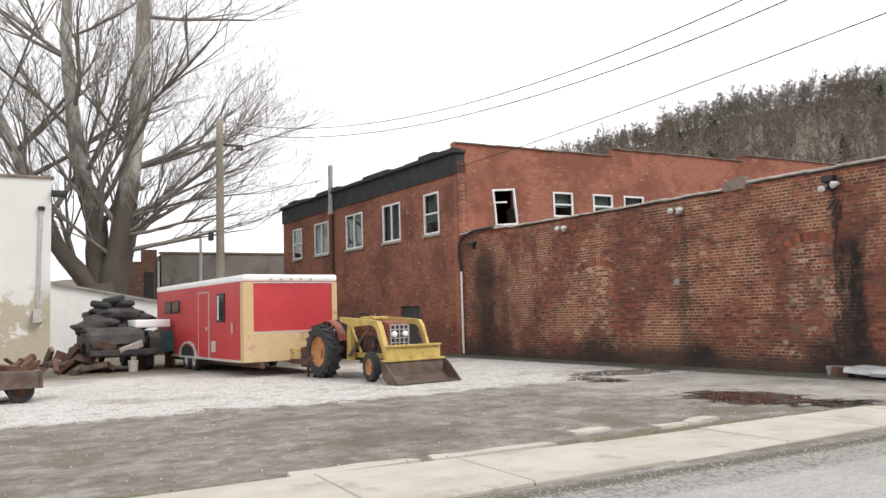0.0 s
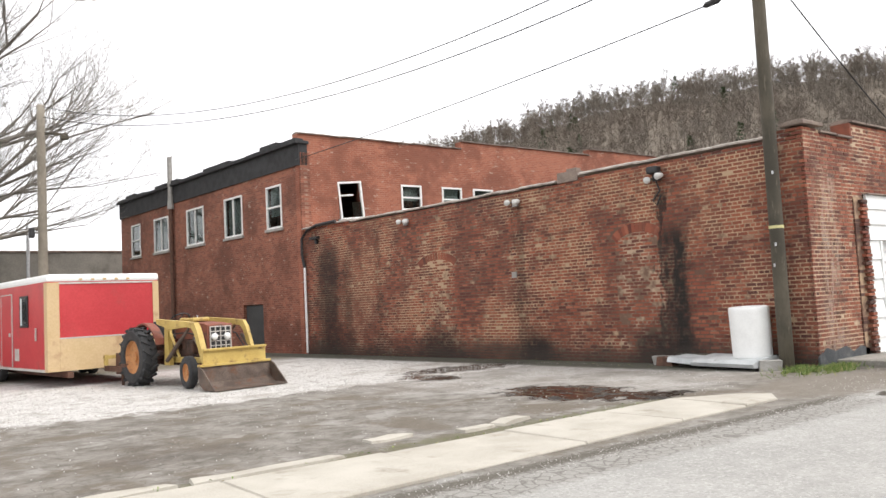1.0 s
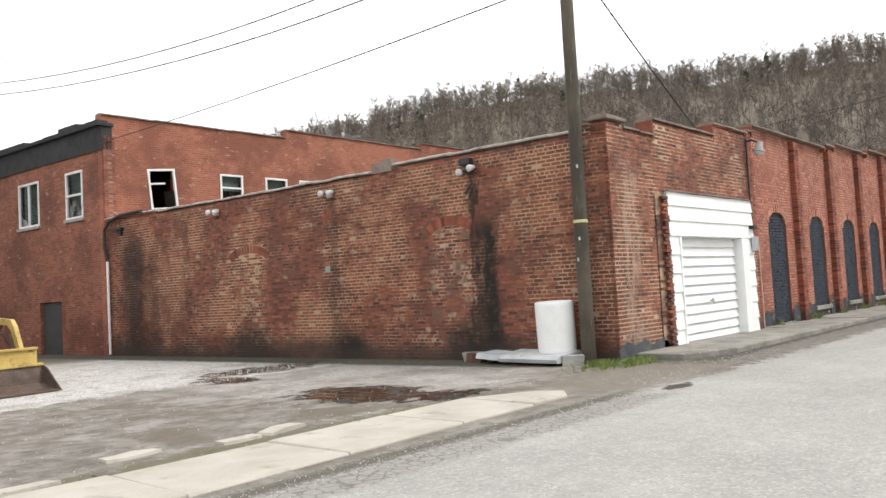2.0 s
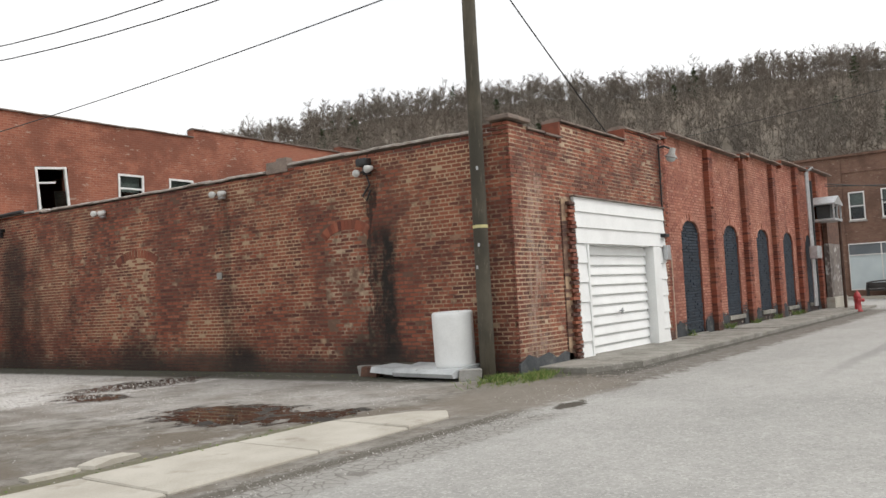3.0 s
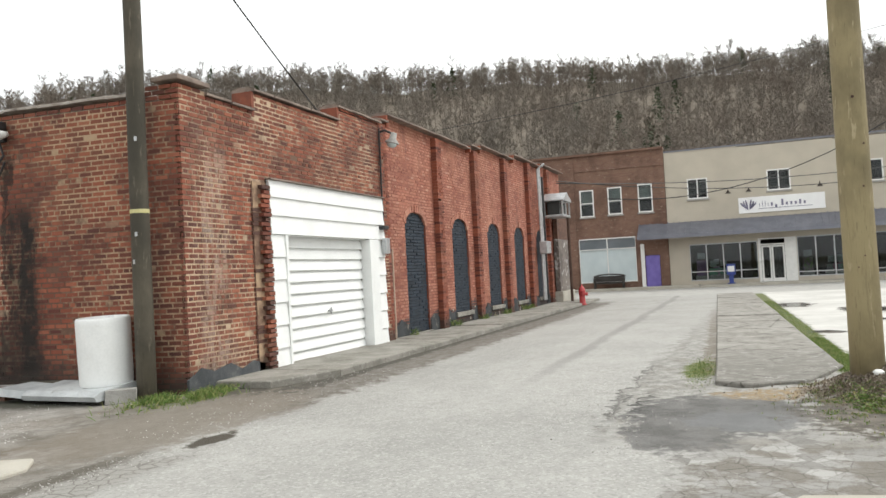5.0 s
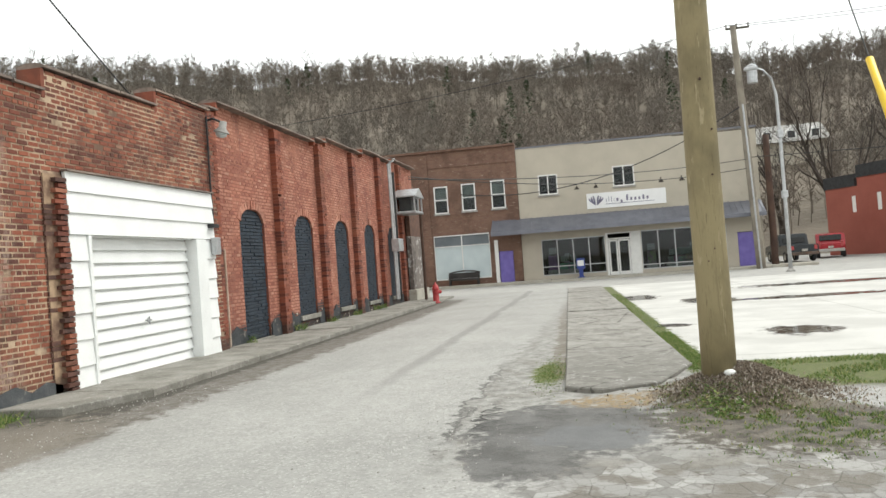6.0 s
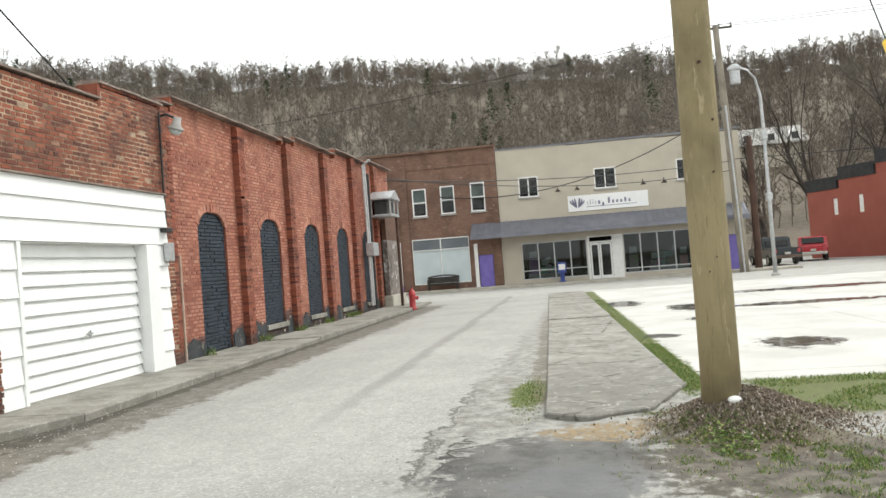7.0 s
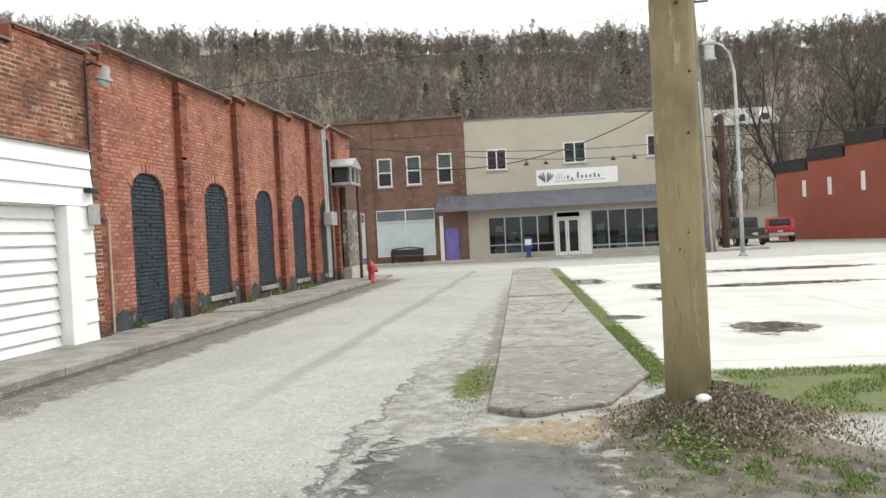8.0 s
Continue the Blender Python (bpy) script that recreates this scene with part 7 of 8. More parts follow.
for k in range(26):
    m = Matrix.Translation((rnd.uniform(-1.5, 1.2), rnd.uniform(-1.2, 1.2), rnd.uniform(0.02, 0.35))) @ Euler((rnd.uniform(-0.5, 0.5), rnd.uniform(-0.7, 0.7), rnd.uniform(0, 3))).to_matrix().to_4x4()
    part("scrap_piece", boxes(((-rnd.uniform(0.2, 0.8), -rnd.uniform(0.03, 0.15), 0), (rnd.uniform(0.2, 0.7), 0.05, rnd.uniform(0.04, 0.25))), bevel=0.015, m=m), rnd.choice((M_RUST, M_STEEL, M_GRIME)), sc)

# ---- buildings at the back of the yard ----
n = Nodes("peeling_whitewash", 0.9)
_, _, zz = n.xyz()
peel = n.step(n.math('ADD', n.noise(1.3, 7, 0.7), n.math('MULTIPLY', zz, -0.05)), 0.33, 0.4)
low = n.step(n.math('ADD', zz, n.math('MULTIPLY', n.noise(0.8, 5), 2.0)), 4.4, 3.2)
c = n.mix(n.math('MULTIPLY', peel, low), n.mix(n.noise(0.8, 5), (0.6, 0.6, 0.57), (0.74, 0.74, 0.71)), n.mix(n.noise(4, 5), (0.36, 0.32, 0.24), (0.5, 0.45, 0.35)))
n.bump(n.noise(14, 5), 0.4, 0.02)
M_WASH = n.done(c)
M_BLOCK = plain("grey_block_wall", (0.17, 0.16, 0.14), (0.24, 0.225, 0.195), 0.7, 0.95, fine=12, dirt=(0.12, 0.11, 0.095), dirt_scale=0.6)
wbld = thing("whitewashed_building", (-4, 34, 0), "two-storey building with peeling white paint on block walls", "building")
wpart("front_wall", boxes(((-12, 34, -0.1), (1.22, 34.35, 7.1))), M_WASH, wbld)
wpart("side_wall", boxes(((0.9, 34.36, -0.1), (1.2, 44, 7.0))), M_WASH, wbld)
wpart("roof", boxes(((-12, 34.36, 6.8), (0.89, 44, 6.9))), M_ROOF, wbld)
wpart("coping", boxes(((-12, 33.93, 7.1), (1.3, 34.45, 7.2)), bevel=0.02), M_COPING, wbld)
wpart("conduit", tube(bmesh.new(), [(0.8, 33.95, 1.9), (0.83, 33.95, 4), (0.86, 33.95, 5.85)], 0.06, 8), M_GALV, wbld)
wpart("meter", boxes(((0.62, 33.75, 1.55), (0.95, 33.98, 2.05)), bevel=0.03), M_RIM, wbld)
wpart("lamp", boxes(((1.2, 33.8, 6.4), (1.75, 34.1, 6.65)), bevel=0.05), M_BLACK, wbld)
wpart("junction_box", boxes(((0.75, 33.8, 5.85), (1.0, 34.0, 6.0)), bevel=0.04), M_BLACK, wbld)
shed = thing("white_shed", (4, 40, 0), "long low white shed with a sloping roof", "shed")
bm = bmesh.new()
prism(bm, [(-3.0, -0.1), (7.2, -0.1), (7.2, 2.15), (-3.0, 4.2)], 40.0, 43.0)
wpart("wall", bm, M_WHITE, shed)
bm = bmesh.new()
prism(bm, [(-3.1, 4.22), (7.4, 2.1), (7.4, 2.2), (-3.1, 4.33)], 39.85, 43.2)
wpart("roof", bm, M_STONE, shed)
wpart("window", boxes(((3.6, 39.95, 1.5), (4.5, 40.02, 2.3)), bevel=0.01), M_SMOKE, shed)
gb = thing("block_building", (10, 48, 0), "grey concrete block building with a red brick wing", "building")
wpart("wall", boxes(((7.5, 48, -0.1), (26, 48.35, 5.35)), ((7.5, 48.36, -0.1), (7.85, 60, 5.3)), ((7.86, 48.36, 5.0), (26, 60, 5.1))), M_BLOCK, gb)
wpart("coping", boxes(((7.4, 47.94, 5.35), (26, 48.45, 5.46)), bevel=0.02), M_COPING, gb)
wing = wpart("brick_wing", boxes(((4.2, 48.2, -0.1), (7.45, 50, 4.9)), ((6.5, 48.3, 4.9), (7.3, 49, 5.6)), ((5.4, 48.6, 4.9), (6.0, 49, 5.2)), bevel=0.01), M_BROWN, gb)
for x in (5.3, 6.6):
    part("window", boxes(((x, 48.14, 2.8), (x + 0.5, 48.22, 4.3)), bevel=0.01), M_DARK).parent = wing
wpart("drainpipe", tube(bmesh.new(), [(7.35, 48.1, 0), (7.35, 48.1, 4.9)], 0.06, 8), M_PAPER, gb)


# ---- big bare tree in the yard ----
def bare_tree(at, label, seed, limbs, trunk_r, trunk_h, gens, material, size):
    rnd = random.Random(seed)
    ob = thing("bare_tree", at, label, "tree")
    tv, tf = [], []
    bm = bmesh.new()
    pts = [(0, 0, -0.4), (0.0, 0, 0.4), (0.02 * trunk_h, 0, trunk_h * 0.6), (0, 0.05, trunk_h)]
    tube(bm, pts, [trunk_r * 1.5, trunk_r * 1.12, trunk_r, trunk_r * 0.95], 14)
    for v in bm.verts:
        v.co.x += 0.12 * trunk_r * noise.noise(v.co * 1.3)
        v.co.y += 0.12 * trunk_r * noise.noise(v.co * 1.3 + Vector((9, 0, 0)))
    part("trunk", bm, material, ob, smooth=True)
    for d, r, l in limbs:
        grow(rnd, tv, tf, Vector((d[0] * 0.3, d[1] * 0.3, trunk_h * 0.8)), Vector(d), l, r, 0, 8, gens)
    me = bpy.data.meshes.new("crown")
    me.from_pydata(tv, [], tf)
    me.materials.append(material)
    for p in me.polygons:
        p.use_smooth = True
    cr = new("crown", me)
    cr.parent = ob
    return ob


def sycamore():
    """Old tree with three heavy stems that rise from one short bole, and long thin side limbs."""
    rnd = random.Random(5)
    ob = thing("bare_tree", (4.3, 44.6, 0), "huge bare sycamore with pale mottled stems behind white shed", "tree")
    across, away = Vector((0.879, -0.476, 0)), Vector((0.476, 0.879, 0))
    bm = bmesh.new()
    tube(bm, [(0, 0, -0.4), (0, 0, 0.5), (-0.05, 0, 2.0), (-0.1, 0, 3.5)], [1.75, 1.35, 1.2, 0.95], 16)
    for v in bm.verts:
        v.co += 0.2 * Vector((noise.noise(v.co * 1.1), noise.noise(v.co * 1.1 + Vector((9, 0, 0))), 0))
    part("trunk", bm, M_PALEBARK, ob, smooth=True)
    tv, tf = [], []
    stems = [  # offset across, offset away, height, radius
        [(0.15, 0, 2.2, 0.8), (0.45, 0, 4.2, 0.74), (0.72, 0.1, 6.0, 0.66), (1.1, 0.2, 9.5, 0.5), (1.5, 0.2, 13.3, 0.42), (1.75, 0.3, 17.8, 0.36), (1.7, 0.4, 22, 0.22), (2.0, 0.5, 26, 0.07)],
        [(-0.3, 0.1, 2.6, 0.66), (-0.55, 0.2, 4.6, 0.58), (-0.78, 0.3, 6.7, 0.54), (-1.35, 0.4, 8.4, 0.46), (-2.05, 0.5, 11.6, 0.38), (-2.5, 0.6, 15.7, 0.33), (-2.6, 0.6, 20, 0.22), (-3.0, 0.6, 25, 0.06)],
        [(-0.4, -0.1, 2.8, 0.66), (-1.4, -0.2, 4.2, 0.58), (-2.6, -0.3, 5.7, 0.46), (-3.2, -0.4, 7.2, 0.38), (-4.3, -0.5, 9.7, 0.32), (-5.5, -0.6, 12.4, 0.24), (-6.6, -0.7, 17, 0.07)],
    ]
    for s, rows in enumerate(stems):
        pts, rad = [], []
        for (a0, b0, z0, r0), (a1, b1, z1, r1) in zip(rows, rows[1:]):
            for k in range(4):
                f = k / 4
                w = Vector((0, 0, z0 + f * (z1 - z0)))
                q = across * (a0 + f * (a1 - a0)) + away * (b0 + f * (b1 - b0)) + w
                q += 0.12 * Vector((noise.noise(q * 0.5 + Vector((s * 7, 0, 0))), noise.noise(q * 0.5 + Vector((0, 3, s * 5))), 0))
                pts.append(q)
                rad.append((r0 + f * (r1 - r0)) * (1 + 0.07 * noise.noise(q * 1.4)))
        bm = bmesh.new()
        rings = []
        for q, r in zip(pts, rad):
            rings.append([bm.verts.new(q + Vector((r * math.cos(k * math.pi / 6), r * math.sin(k * math.pi / 6), 0))) for k in range(12)])
        for u, v in zip(rings, rings[1:]):
            for k in range(12):
                bm.faces.new((u[k], u[(k + 1) % 12], v[(k + 1) % 12], v[k]))
        part("stem", bm, M_PALEBARK, ob, smooth=True)
        last = len(pts) - 1
        for k in range(17 if s < 2 else 12):
            i = rnd.randint(4, last - 2)
            side = rnd.choice((-1, 1, 1) if s == 0 else (-1, 1))
            way = across * side * rnd.uniform(0.5, 1.0) + away * rnd.uniform(-0.8, 0.8)
            steep = rnd.uniform(0.05, 0.55) if s == 0 and side > 0 else rnd.uniform(0.4, 1.8)
            way = way.normalized() + Vector((0, 0, steep))
            grow(rnd, tv, tf, pts[i].copy(), way, rnd.uniform(4.0, 7.0), min(rad[i] * 0.45, rnd.uniform(0.08, 0.19)), 0, 6,
                 [(6, 0.5, 0.6), (5, 0.7, 0.6), (4, 0.9, 0.6), (3, 1.0, 0.6)])
    me = bpy.data.meshes.new("crown")
    me.from_pydata(tv, [], tf)
    me.materials.append(M_LIMB)
    for p in me.polygons:
        p.use_smooth = True
    new("crown", me).parent = ob


sycamore()
for k, (x, y, s) in enumerate(((84, -22, 1.0), (88, -30, 1.15), (80, -31, 1.0), (92, -19, 0.9), (96, -38, 1.1))):
    bare_tree((x, y, 0.3), "tall bare winter tree behind the red hall", 40 + k, [((0.1, 0.1, 1), 0.3 * s, 7 * s), ((-0.3, 0.2, 1), 0.22 * s, 7 * s), ((0.3, -0.3, 1), 0.2 * s, 6 * s)], 0.38 * s, 3.5 * s,
              [(5, 0.55, 0.68), (5, 0.7, 0.62), (4, 0.8, 0.6), (3, 0.9, 0.6)], M_TWIG_DARK, s)


# ---- parked cars ----
def car(name, at, rz, paint, label, pickup):
    ob = thing(name, at, label, "car", rz=rz)
    if pickup:
        prof = [(-2.6, 0.45), (-2.6, 1.05), (-0.75, 1.08), (-0.55, 1.75), (0.6, 1.8), (1.15, 1.15), (2.4, 1.05), (2.6, 0.9), (2.6, 0.45)]
        win = [(-0.5, 1.15), (-0.42, 1.62), (0.5, 1.66), (0.95, 1.15)]
        tail, ax = 1.0, (-1.65, 1.7)
    else:
        prof = [(-2.15, 0.45), (-2.2, 0.9), (-2.0, 1.1), (-1.75, 1.6), (-0.6, 1.68), (0.35, 1.6), (1.0, 1.1), (2.0, 0.95), (2.2, 0.75), (2.2, 0.45)]
        win = [(-1.75, 1.1), (-1.6, 1.5), (0.2, 1.5), (0.75, 1.1)]
        tail, ax = 1.1, (-1.35, 1.4)
    bm = prism(bmesh.new(), prof, -0.9, 0.9)
    bmesh.ops.bevel(bm, geom=bm.edges[:], offset=0.06, segments=2, affect='EDGES')
    part("body", bm, paint, ob, smooth=False)
    for s in (-1, 1):
        part("side_window", prism(bmesh.new(), win, 0.885 * s, 0.91 * s), M_SMOKE, ob)
        part("tail_light", boxes(((-2.64 if pickup else -2.24, 0.7 * s - 0.09, 0.75), (-2.5 if pickup else -2.0, 0.7 * s + 0.09, tail)), bevel=0.02), M_HYD, ob)
        for x in ax:
            wheel(ob, Matrix.Translation((x, 0.8 * s, 0.35)), 0.35, 0.24, 0.22, M_RIM)
    x = -0.72 if pickup else -2.0
    part("rear_window", boxes(((x - 0.06, -0.68, 1.18), (x + 0.1, 0.68, 1.56)), bevel=0.02, m=Matrix.Translation((0, 0, 0))), M_SMOKE, ob)
    part("bumper", boxes(((-2.72 if pickup else -2.3, -0.85, 0.42), (-2.5 if pickup else -2.0, 0.85, 0.62)), bevel=0.04), M_STEEL if pickup else M_RIM, ob)
    part("plate", boxes(((-2.74 if pickup else -2.32, -0.16, 0.66), (-2.6 if pickup else -2.19, 0.16, 0.8))), M_RIM, ob)
    return ob


M_CARBLK = plain("dark_car_paint", (0.012, 0.016, 0.02), (0.02, 0.025, 0.03), 2.0, 0.25, bump=0.02)
M_CARRED = plain("red_car_paint", (0.34, 0.02, 0.03), (0.4, 0.03, 0.04), 2.0, 0.25, bump=0.02)
car("pickup_truck", (62.6, -12.75, 0.02), 4, M_CARBLK, "dark pickup truck parked beside the store", True)
car("suv", (67.5, -16.5, 0.02), -14, M_CARRED, "red compact suv parked behind the pickup", False)

# ---- house on the slope ----
house = thing("hill_house", (138, -31, 12), "pale house with dormers on the wooded slope", "house")
part("wall", boxes(((-4, -4.5, -2), (4, 5.5, 4)), bevel=0.02), M_BEIGE, house)
part("roof", prism(bmesh.new(), [(-5, 3.9), (5, 3.9), (0, 7)], -5, 6), M_STONE, house)
for y in (-3, 0.4, 3.8):
    dm = part("dormer", prism(bmesh.new(), [(y - 0.7, 4.2), (y + 0.7, 4.2), (y + 0.7, 5.3), (y, 6.1), (y - 0.7, 5.3)], -4.4, -1.0, Matrix(((0, 1, 0, 0), (1, 0, 0, 0), (0, 0, 1, 0), (0, 0, 0, 1)))), M_FRAME, house)
    part("pane", boxes(((-4.46, y - 0.5, 4.5), (-4.38, y + 0.5, 5.5))), M_SMOKE, dm)

# ---- grass, leaves, stones ----
def scatter_mesh(name, label, category, material, quads):
    """Many loose small faces joined as one object."""
    vs, fs = [], []
    for q in quads:
        i = len(vs)
        vs.extend(q[0])
        fs.extend([tuple(i + k for k in f) for f in q[1]])
    me = bpy.data.meshes.new(name)
    me.from_pydata(vs, [], fs)
    me.materials.append(material)
    return tagged(new(name, me), label, category, kind="stuff")


def island_material(name, stops, rough=0.85):
    n = Nodes(name, rough)
    return n.done(n.ramp(n.island, stops))


M_GRASS = island_material("grass_blades", [(0.0, (0.07, 0.13, 0.025)), (0.5, (0.13, 0.21, 0.045)), (0.8, (0.22, 0.26, 0.07)), (1.0, (0.38, 0.33, 0.16))])
M_LEAF = island_material("dead_leaves", [(0.0, (0.1, 0.078, 0.058)), (0.5, (0.21, 0.165, 0.125)), (0.85, (0.33, 0.27, 0.21)), (1.0, (0.5, 0.46, 0.4))])
M_PEBBLE = island_material("pale_gravel", [(0.0, (0.28, 0.265, 0.24)), (0.5, (0.42, 0.405, 0.38)), (1.0, (0.62, 0.605, 0.58))])


def height(x, y):
    d = math.hypot(x - 15.6, y + 1.25)
    return 0.29 * math.exp(-(d / 0.54) ** 2)


rnd = random.Random(77)


def blade(x, y, h, z):
    a, lean = rnd.uniform(0, 6.28), rnd.uniform(0.3, 1.3) * h
    dx, dy = math.cos(a) * 0.005, math.sin(a) * 0.005
    lx, ly = rnd.uniform(-1, 1) * lean, rnd.uniform(-1, 1) * lean
    return ([(x - dx, y - dy, z), (x + dx, y + dy, z), (x + lx * 0.5 + dx * 0.7, y + ly * 0.5 + dy * 0.7, z + h * 0.6), (x + lx, y + ly, z + h)], [(0, 1, 2), (0, 2, 3)])


TUFTS = [(15.35, -0.72, 0.12), (15.02, -1.35, 0.17), (15.0, -0.9, 0.13), (14.62, -1.6, 0.2), (14.5, -0.95, 0.2), (14.2, -1.9, 0.3), (14.75, -1.15, 0.45), (16.0, -0.75, 0.16), (13.6, -1.5, 0.35)]
quads = []
for k in range(72000):
    pick = rnd.random()
    if pick < 0.34:
        cx, cy, cr = TUFTS[rnd.randrange(len(TUFTS))]
        x, y = rnd.gauss(cx, cr), rnd.gauss(cy, cr)
        if noise.noise((x * 6, y * 6, 4)) < -0.1 + 0.3 * rnd.random():
            continue
        h = rnd.uniform(0.012, 0.036)
    elif pick < 0.6:
        x, y = rnd.uniform(15.9, 17.9), -1.7 - rnd.random() ** 0.8 * 4.2
        if noise.noise((x * 1.6, y * 1.6, 6)) < -0.12:
            continue
        h = rnd.uniform(0.015, 0.05)
    elif pick < 0.8:
        x = rnd.uniform(17.2, 36) if rnd.random() < 0.5 else rnd.uniform(17.0, 22)
        y = -1.6 + 0.027 * x + rnd.uniform(-0.18, 0.18)
        h = rnd.uniform(0.01, 0.035)
    elif pick < 0.83:
        x, y = rnd.gauss(17.7, 0.7), rnd.gauss(0.72, 0.1)
        h = rnd.uniform(0.008, 0.025)
    elif pick < 0.95:
        x, y = rnd.gauss(14.95, 0.42), rnd.gauss(7.35, 0.2)
        if (x > 15.3 and y > 7.45) or noise.noise((x * 4, y * 4, 1)) < 0.05:
            continue
        h = rnd.uniform(0.03, 0.13)
    else:
        x, y = rnd.uniform(23.5, 37), rnd.uniform(7.35, 7.6)
        if noise.noise((x * 1.6, 0, 9)) < 0.18:
            continue
        h = rnd.uniform(0.04, 0.2)
    quads.append(blade(x, y, h, height(x, y) - 0.005 + (0.11 if 7.3 < y < 7.7 and x > 17 else 0)))
scatter_mesh("grass", "short green and yellow grass tufts on bare soil", "grass", M_GRASS, quads)

quads = []
for k in range(15000):
    if rnd.random() < 0.9:
        x, y = rnd.gauss(15.5, 0.3), rnd.gauss(-1.32, 0.36)
    else:
        x, y = rnd.gauss(15.2, 0.5), rnd.gauss(-1.5, 0.45)
    z, s = height(x, y) + rnd.uniform(0.0, 0.03), rnd.uniform(0.004, 0.015)
    a = rnd.uniform(0, 6.28)
    c, t = math.cos(a) * s, math.sin(a) * s
    quads.append(([(x - c, y - t, z), (x + t * 0.6, y - c * 0.6, z + rnd.uniform(-0.01, 0.02)), (x + c, y + t, z + rnd.uniform(0, 0.02)), (x - t * 0.6, y + c * 0.6, z + rnd.uniform(-0.01, 0.03))], [(0, 1, 2), (0, 2, 3)]))
scatter_mesh("dead_leaves", "brown dead leaves and bark chips round the pole", "leaves", M_LEAF, quads)


def pebble(x, y, s):
    a = rnd.uniform(0, 6.28)
    pts = [(x + math.cos(a + k * 1.57) * s * rnd.uniform(0.7, 1.2), y + math.sin(a + k * 1.57) * s * rnd.uniform(0.7, 1.2), -0.003) for k in range(4)]
    top = [(x + (p[0] - x) * 0.55, y + (p[1] - y) * 0.55, s * rnd.uniform(0.6, 1.1)) for p in pts]
    return (pts + top, [(4, 5, 6, 7), (0, 1, 5, 4), (1, 2, 6, 5), (2, 3, 7, 6), (3, 0, 4, 7)])


quads = []
for k in range(22000):
    pick = rnd.random()
    if pick < 0.62:
        x, y = rnd.uniform(-4, 13.5), rnd.uniform(13.2, 21)
        s = rnd.uniform(0.006, 0.016)
    elif pick < 0.8:
        x, y = rnd.uniform(8, 14.6), rnd.uniform(7.3, 15)
        if x + 0.55 * y < 15.2 or noise.noise((x * 0.7, y * 0.7, 2)) < 0.05 or math.hypot(x - 10.5, (y - 9.0) * 0.7) < 1.3:
            continue
        s = rnd.uniform(0.004, 0.011)
    elif pick < 0.9:
        x, y = rnd.uniform(-3, 12), rnd.gauss(5.35, 0.14)
        s = rnd.uniform(0.003, 0.008)
    elif pick < 0.95:
        x, y = rnd.uniform(-3, 13), rnd.uniform(7.2, 13)
        s = rnd.uniform(0.004, 0.012)
    else:
        x, y = rnd.uniform(12.5, 18), rnd.gauss(1.6, 0.5) if rnd.random() < 0.5 else rnd.gauss(5.8, 0.4)
        s = rnd.uniform(0.004, 0.01)
    quads.append(pebble(x, y, s))
scatter_mesh("gravel_stones", "loose pale crushed stone over the yard", "gravel", M_PEBBLE, quads)
quads = []
for k in range(900):
    x, y = ((rnd.gauss(15.0, 0.45), rnd.gauss(7.3, 0.16)), (rnd.gauss(14.85, 0.2), rnd.gauss(-0.95, 0.12)), (rnd.uniform(13.9, 14.6), rnd.uniform(9.5, 24)), (rnd.uniform(-2, 11), 7.15 + rnd.gauss(0, 0.06)))[rnd.randrange(4) if k % 2 else k % 4 // 2]
    if x > 15.25 and y > 7.4:
        continue
    s, a = rnd.uniform(0.012, 0.03), rnd.uniform(0, 6.28)
    z = height(x, y) + rnd.uniform(0.0, 0.05)
    c, t = math.cos(a) * s, math.sin(a) * s
    quads.append(([(x, y, z), (x + c - t * 0.4, y + t + c * 0.4, z + s * 0.6), (x + c * 2, y + t * 2, z + s * rnd.uniform(0.0, 0.8)), (x + c + t * 0.4, y + t - c * 0.4, z + s * 0.5)], [(0, 1, 2), (0, 2, 3)]))
scatter_mesh("weeds", "low leafy green weeds along the wall and path", "weeds", M_GRASS, quads)
for k, (x0, x1, y0) in enumerate(((2.2, 3.6, 7.22), (3.7, 5.3, 7.2), (7.0, 7.5, 7.4), (5.9, 6.5, 7.7))):
    cc = thing("broken_slab", ((x0 + x1) / 2, y0 + 0.12, 0), "thin broken strip of pale concrete beside the path", "rubble", group="broken slabs beside the path")
    half = (x1 - x0) / 2
    bm = bmesh.new()
    edge = [(-half, -0.1), (-half * 0.4, -0.13), (half * 0.5, -0.1), (half, -0.06), (half * 0.9, 0.09), (half * 0.2, 0.14), (-half * 0.5, 0.1), (-half * 0.95, 0.13)]
    low = [bm.verts.new((px, py, -0.02)) for px, py in edge]
    top = [bm.verts.new((px * 0.98, py * 0.9, 0.03 + 0.012 * noise.noise((px * 3, py * 3, k)))) for px, py in edge]
    bm.faces.new(top)
    for i in range(8):
        bm.faces.new((low[i], low[(i + 1) % 8], top[(i + 1) % 8], top[i]))
    part("slab", bm, M_WALK, cc)
ch = thing("concrete_chunk", (7.85, 7.6, 0), "pale broken concrete piece lying in the yard", "rubble", rz=15)
bm = bmesh.new()
prism(bm, [(-0.3, 0.0), (0.32, 0.0), (0.28, 0.04), (-0.06, 0.055), (-0.28, 0.03)], -0.12, 0.1)
part("chunk", bm, M_WALK, ch)

# ---- brickwork, piece by piece ----
COURSE, PITCH, JOINT = 0.0765, 0.216, 0.018


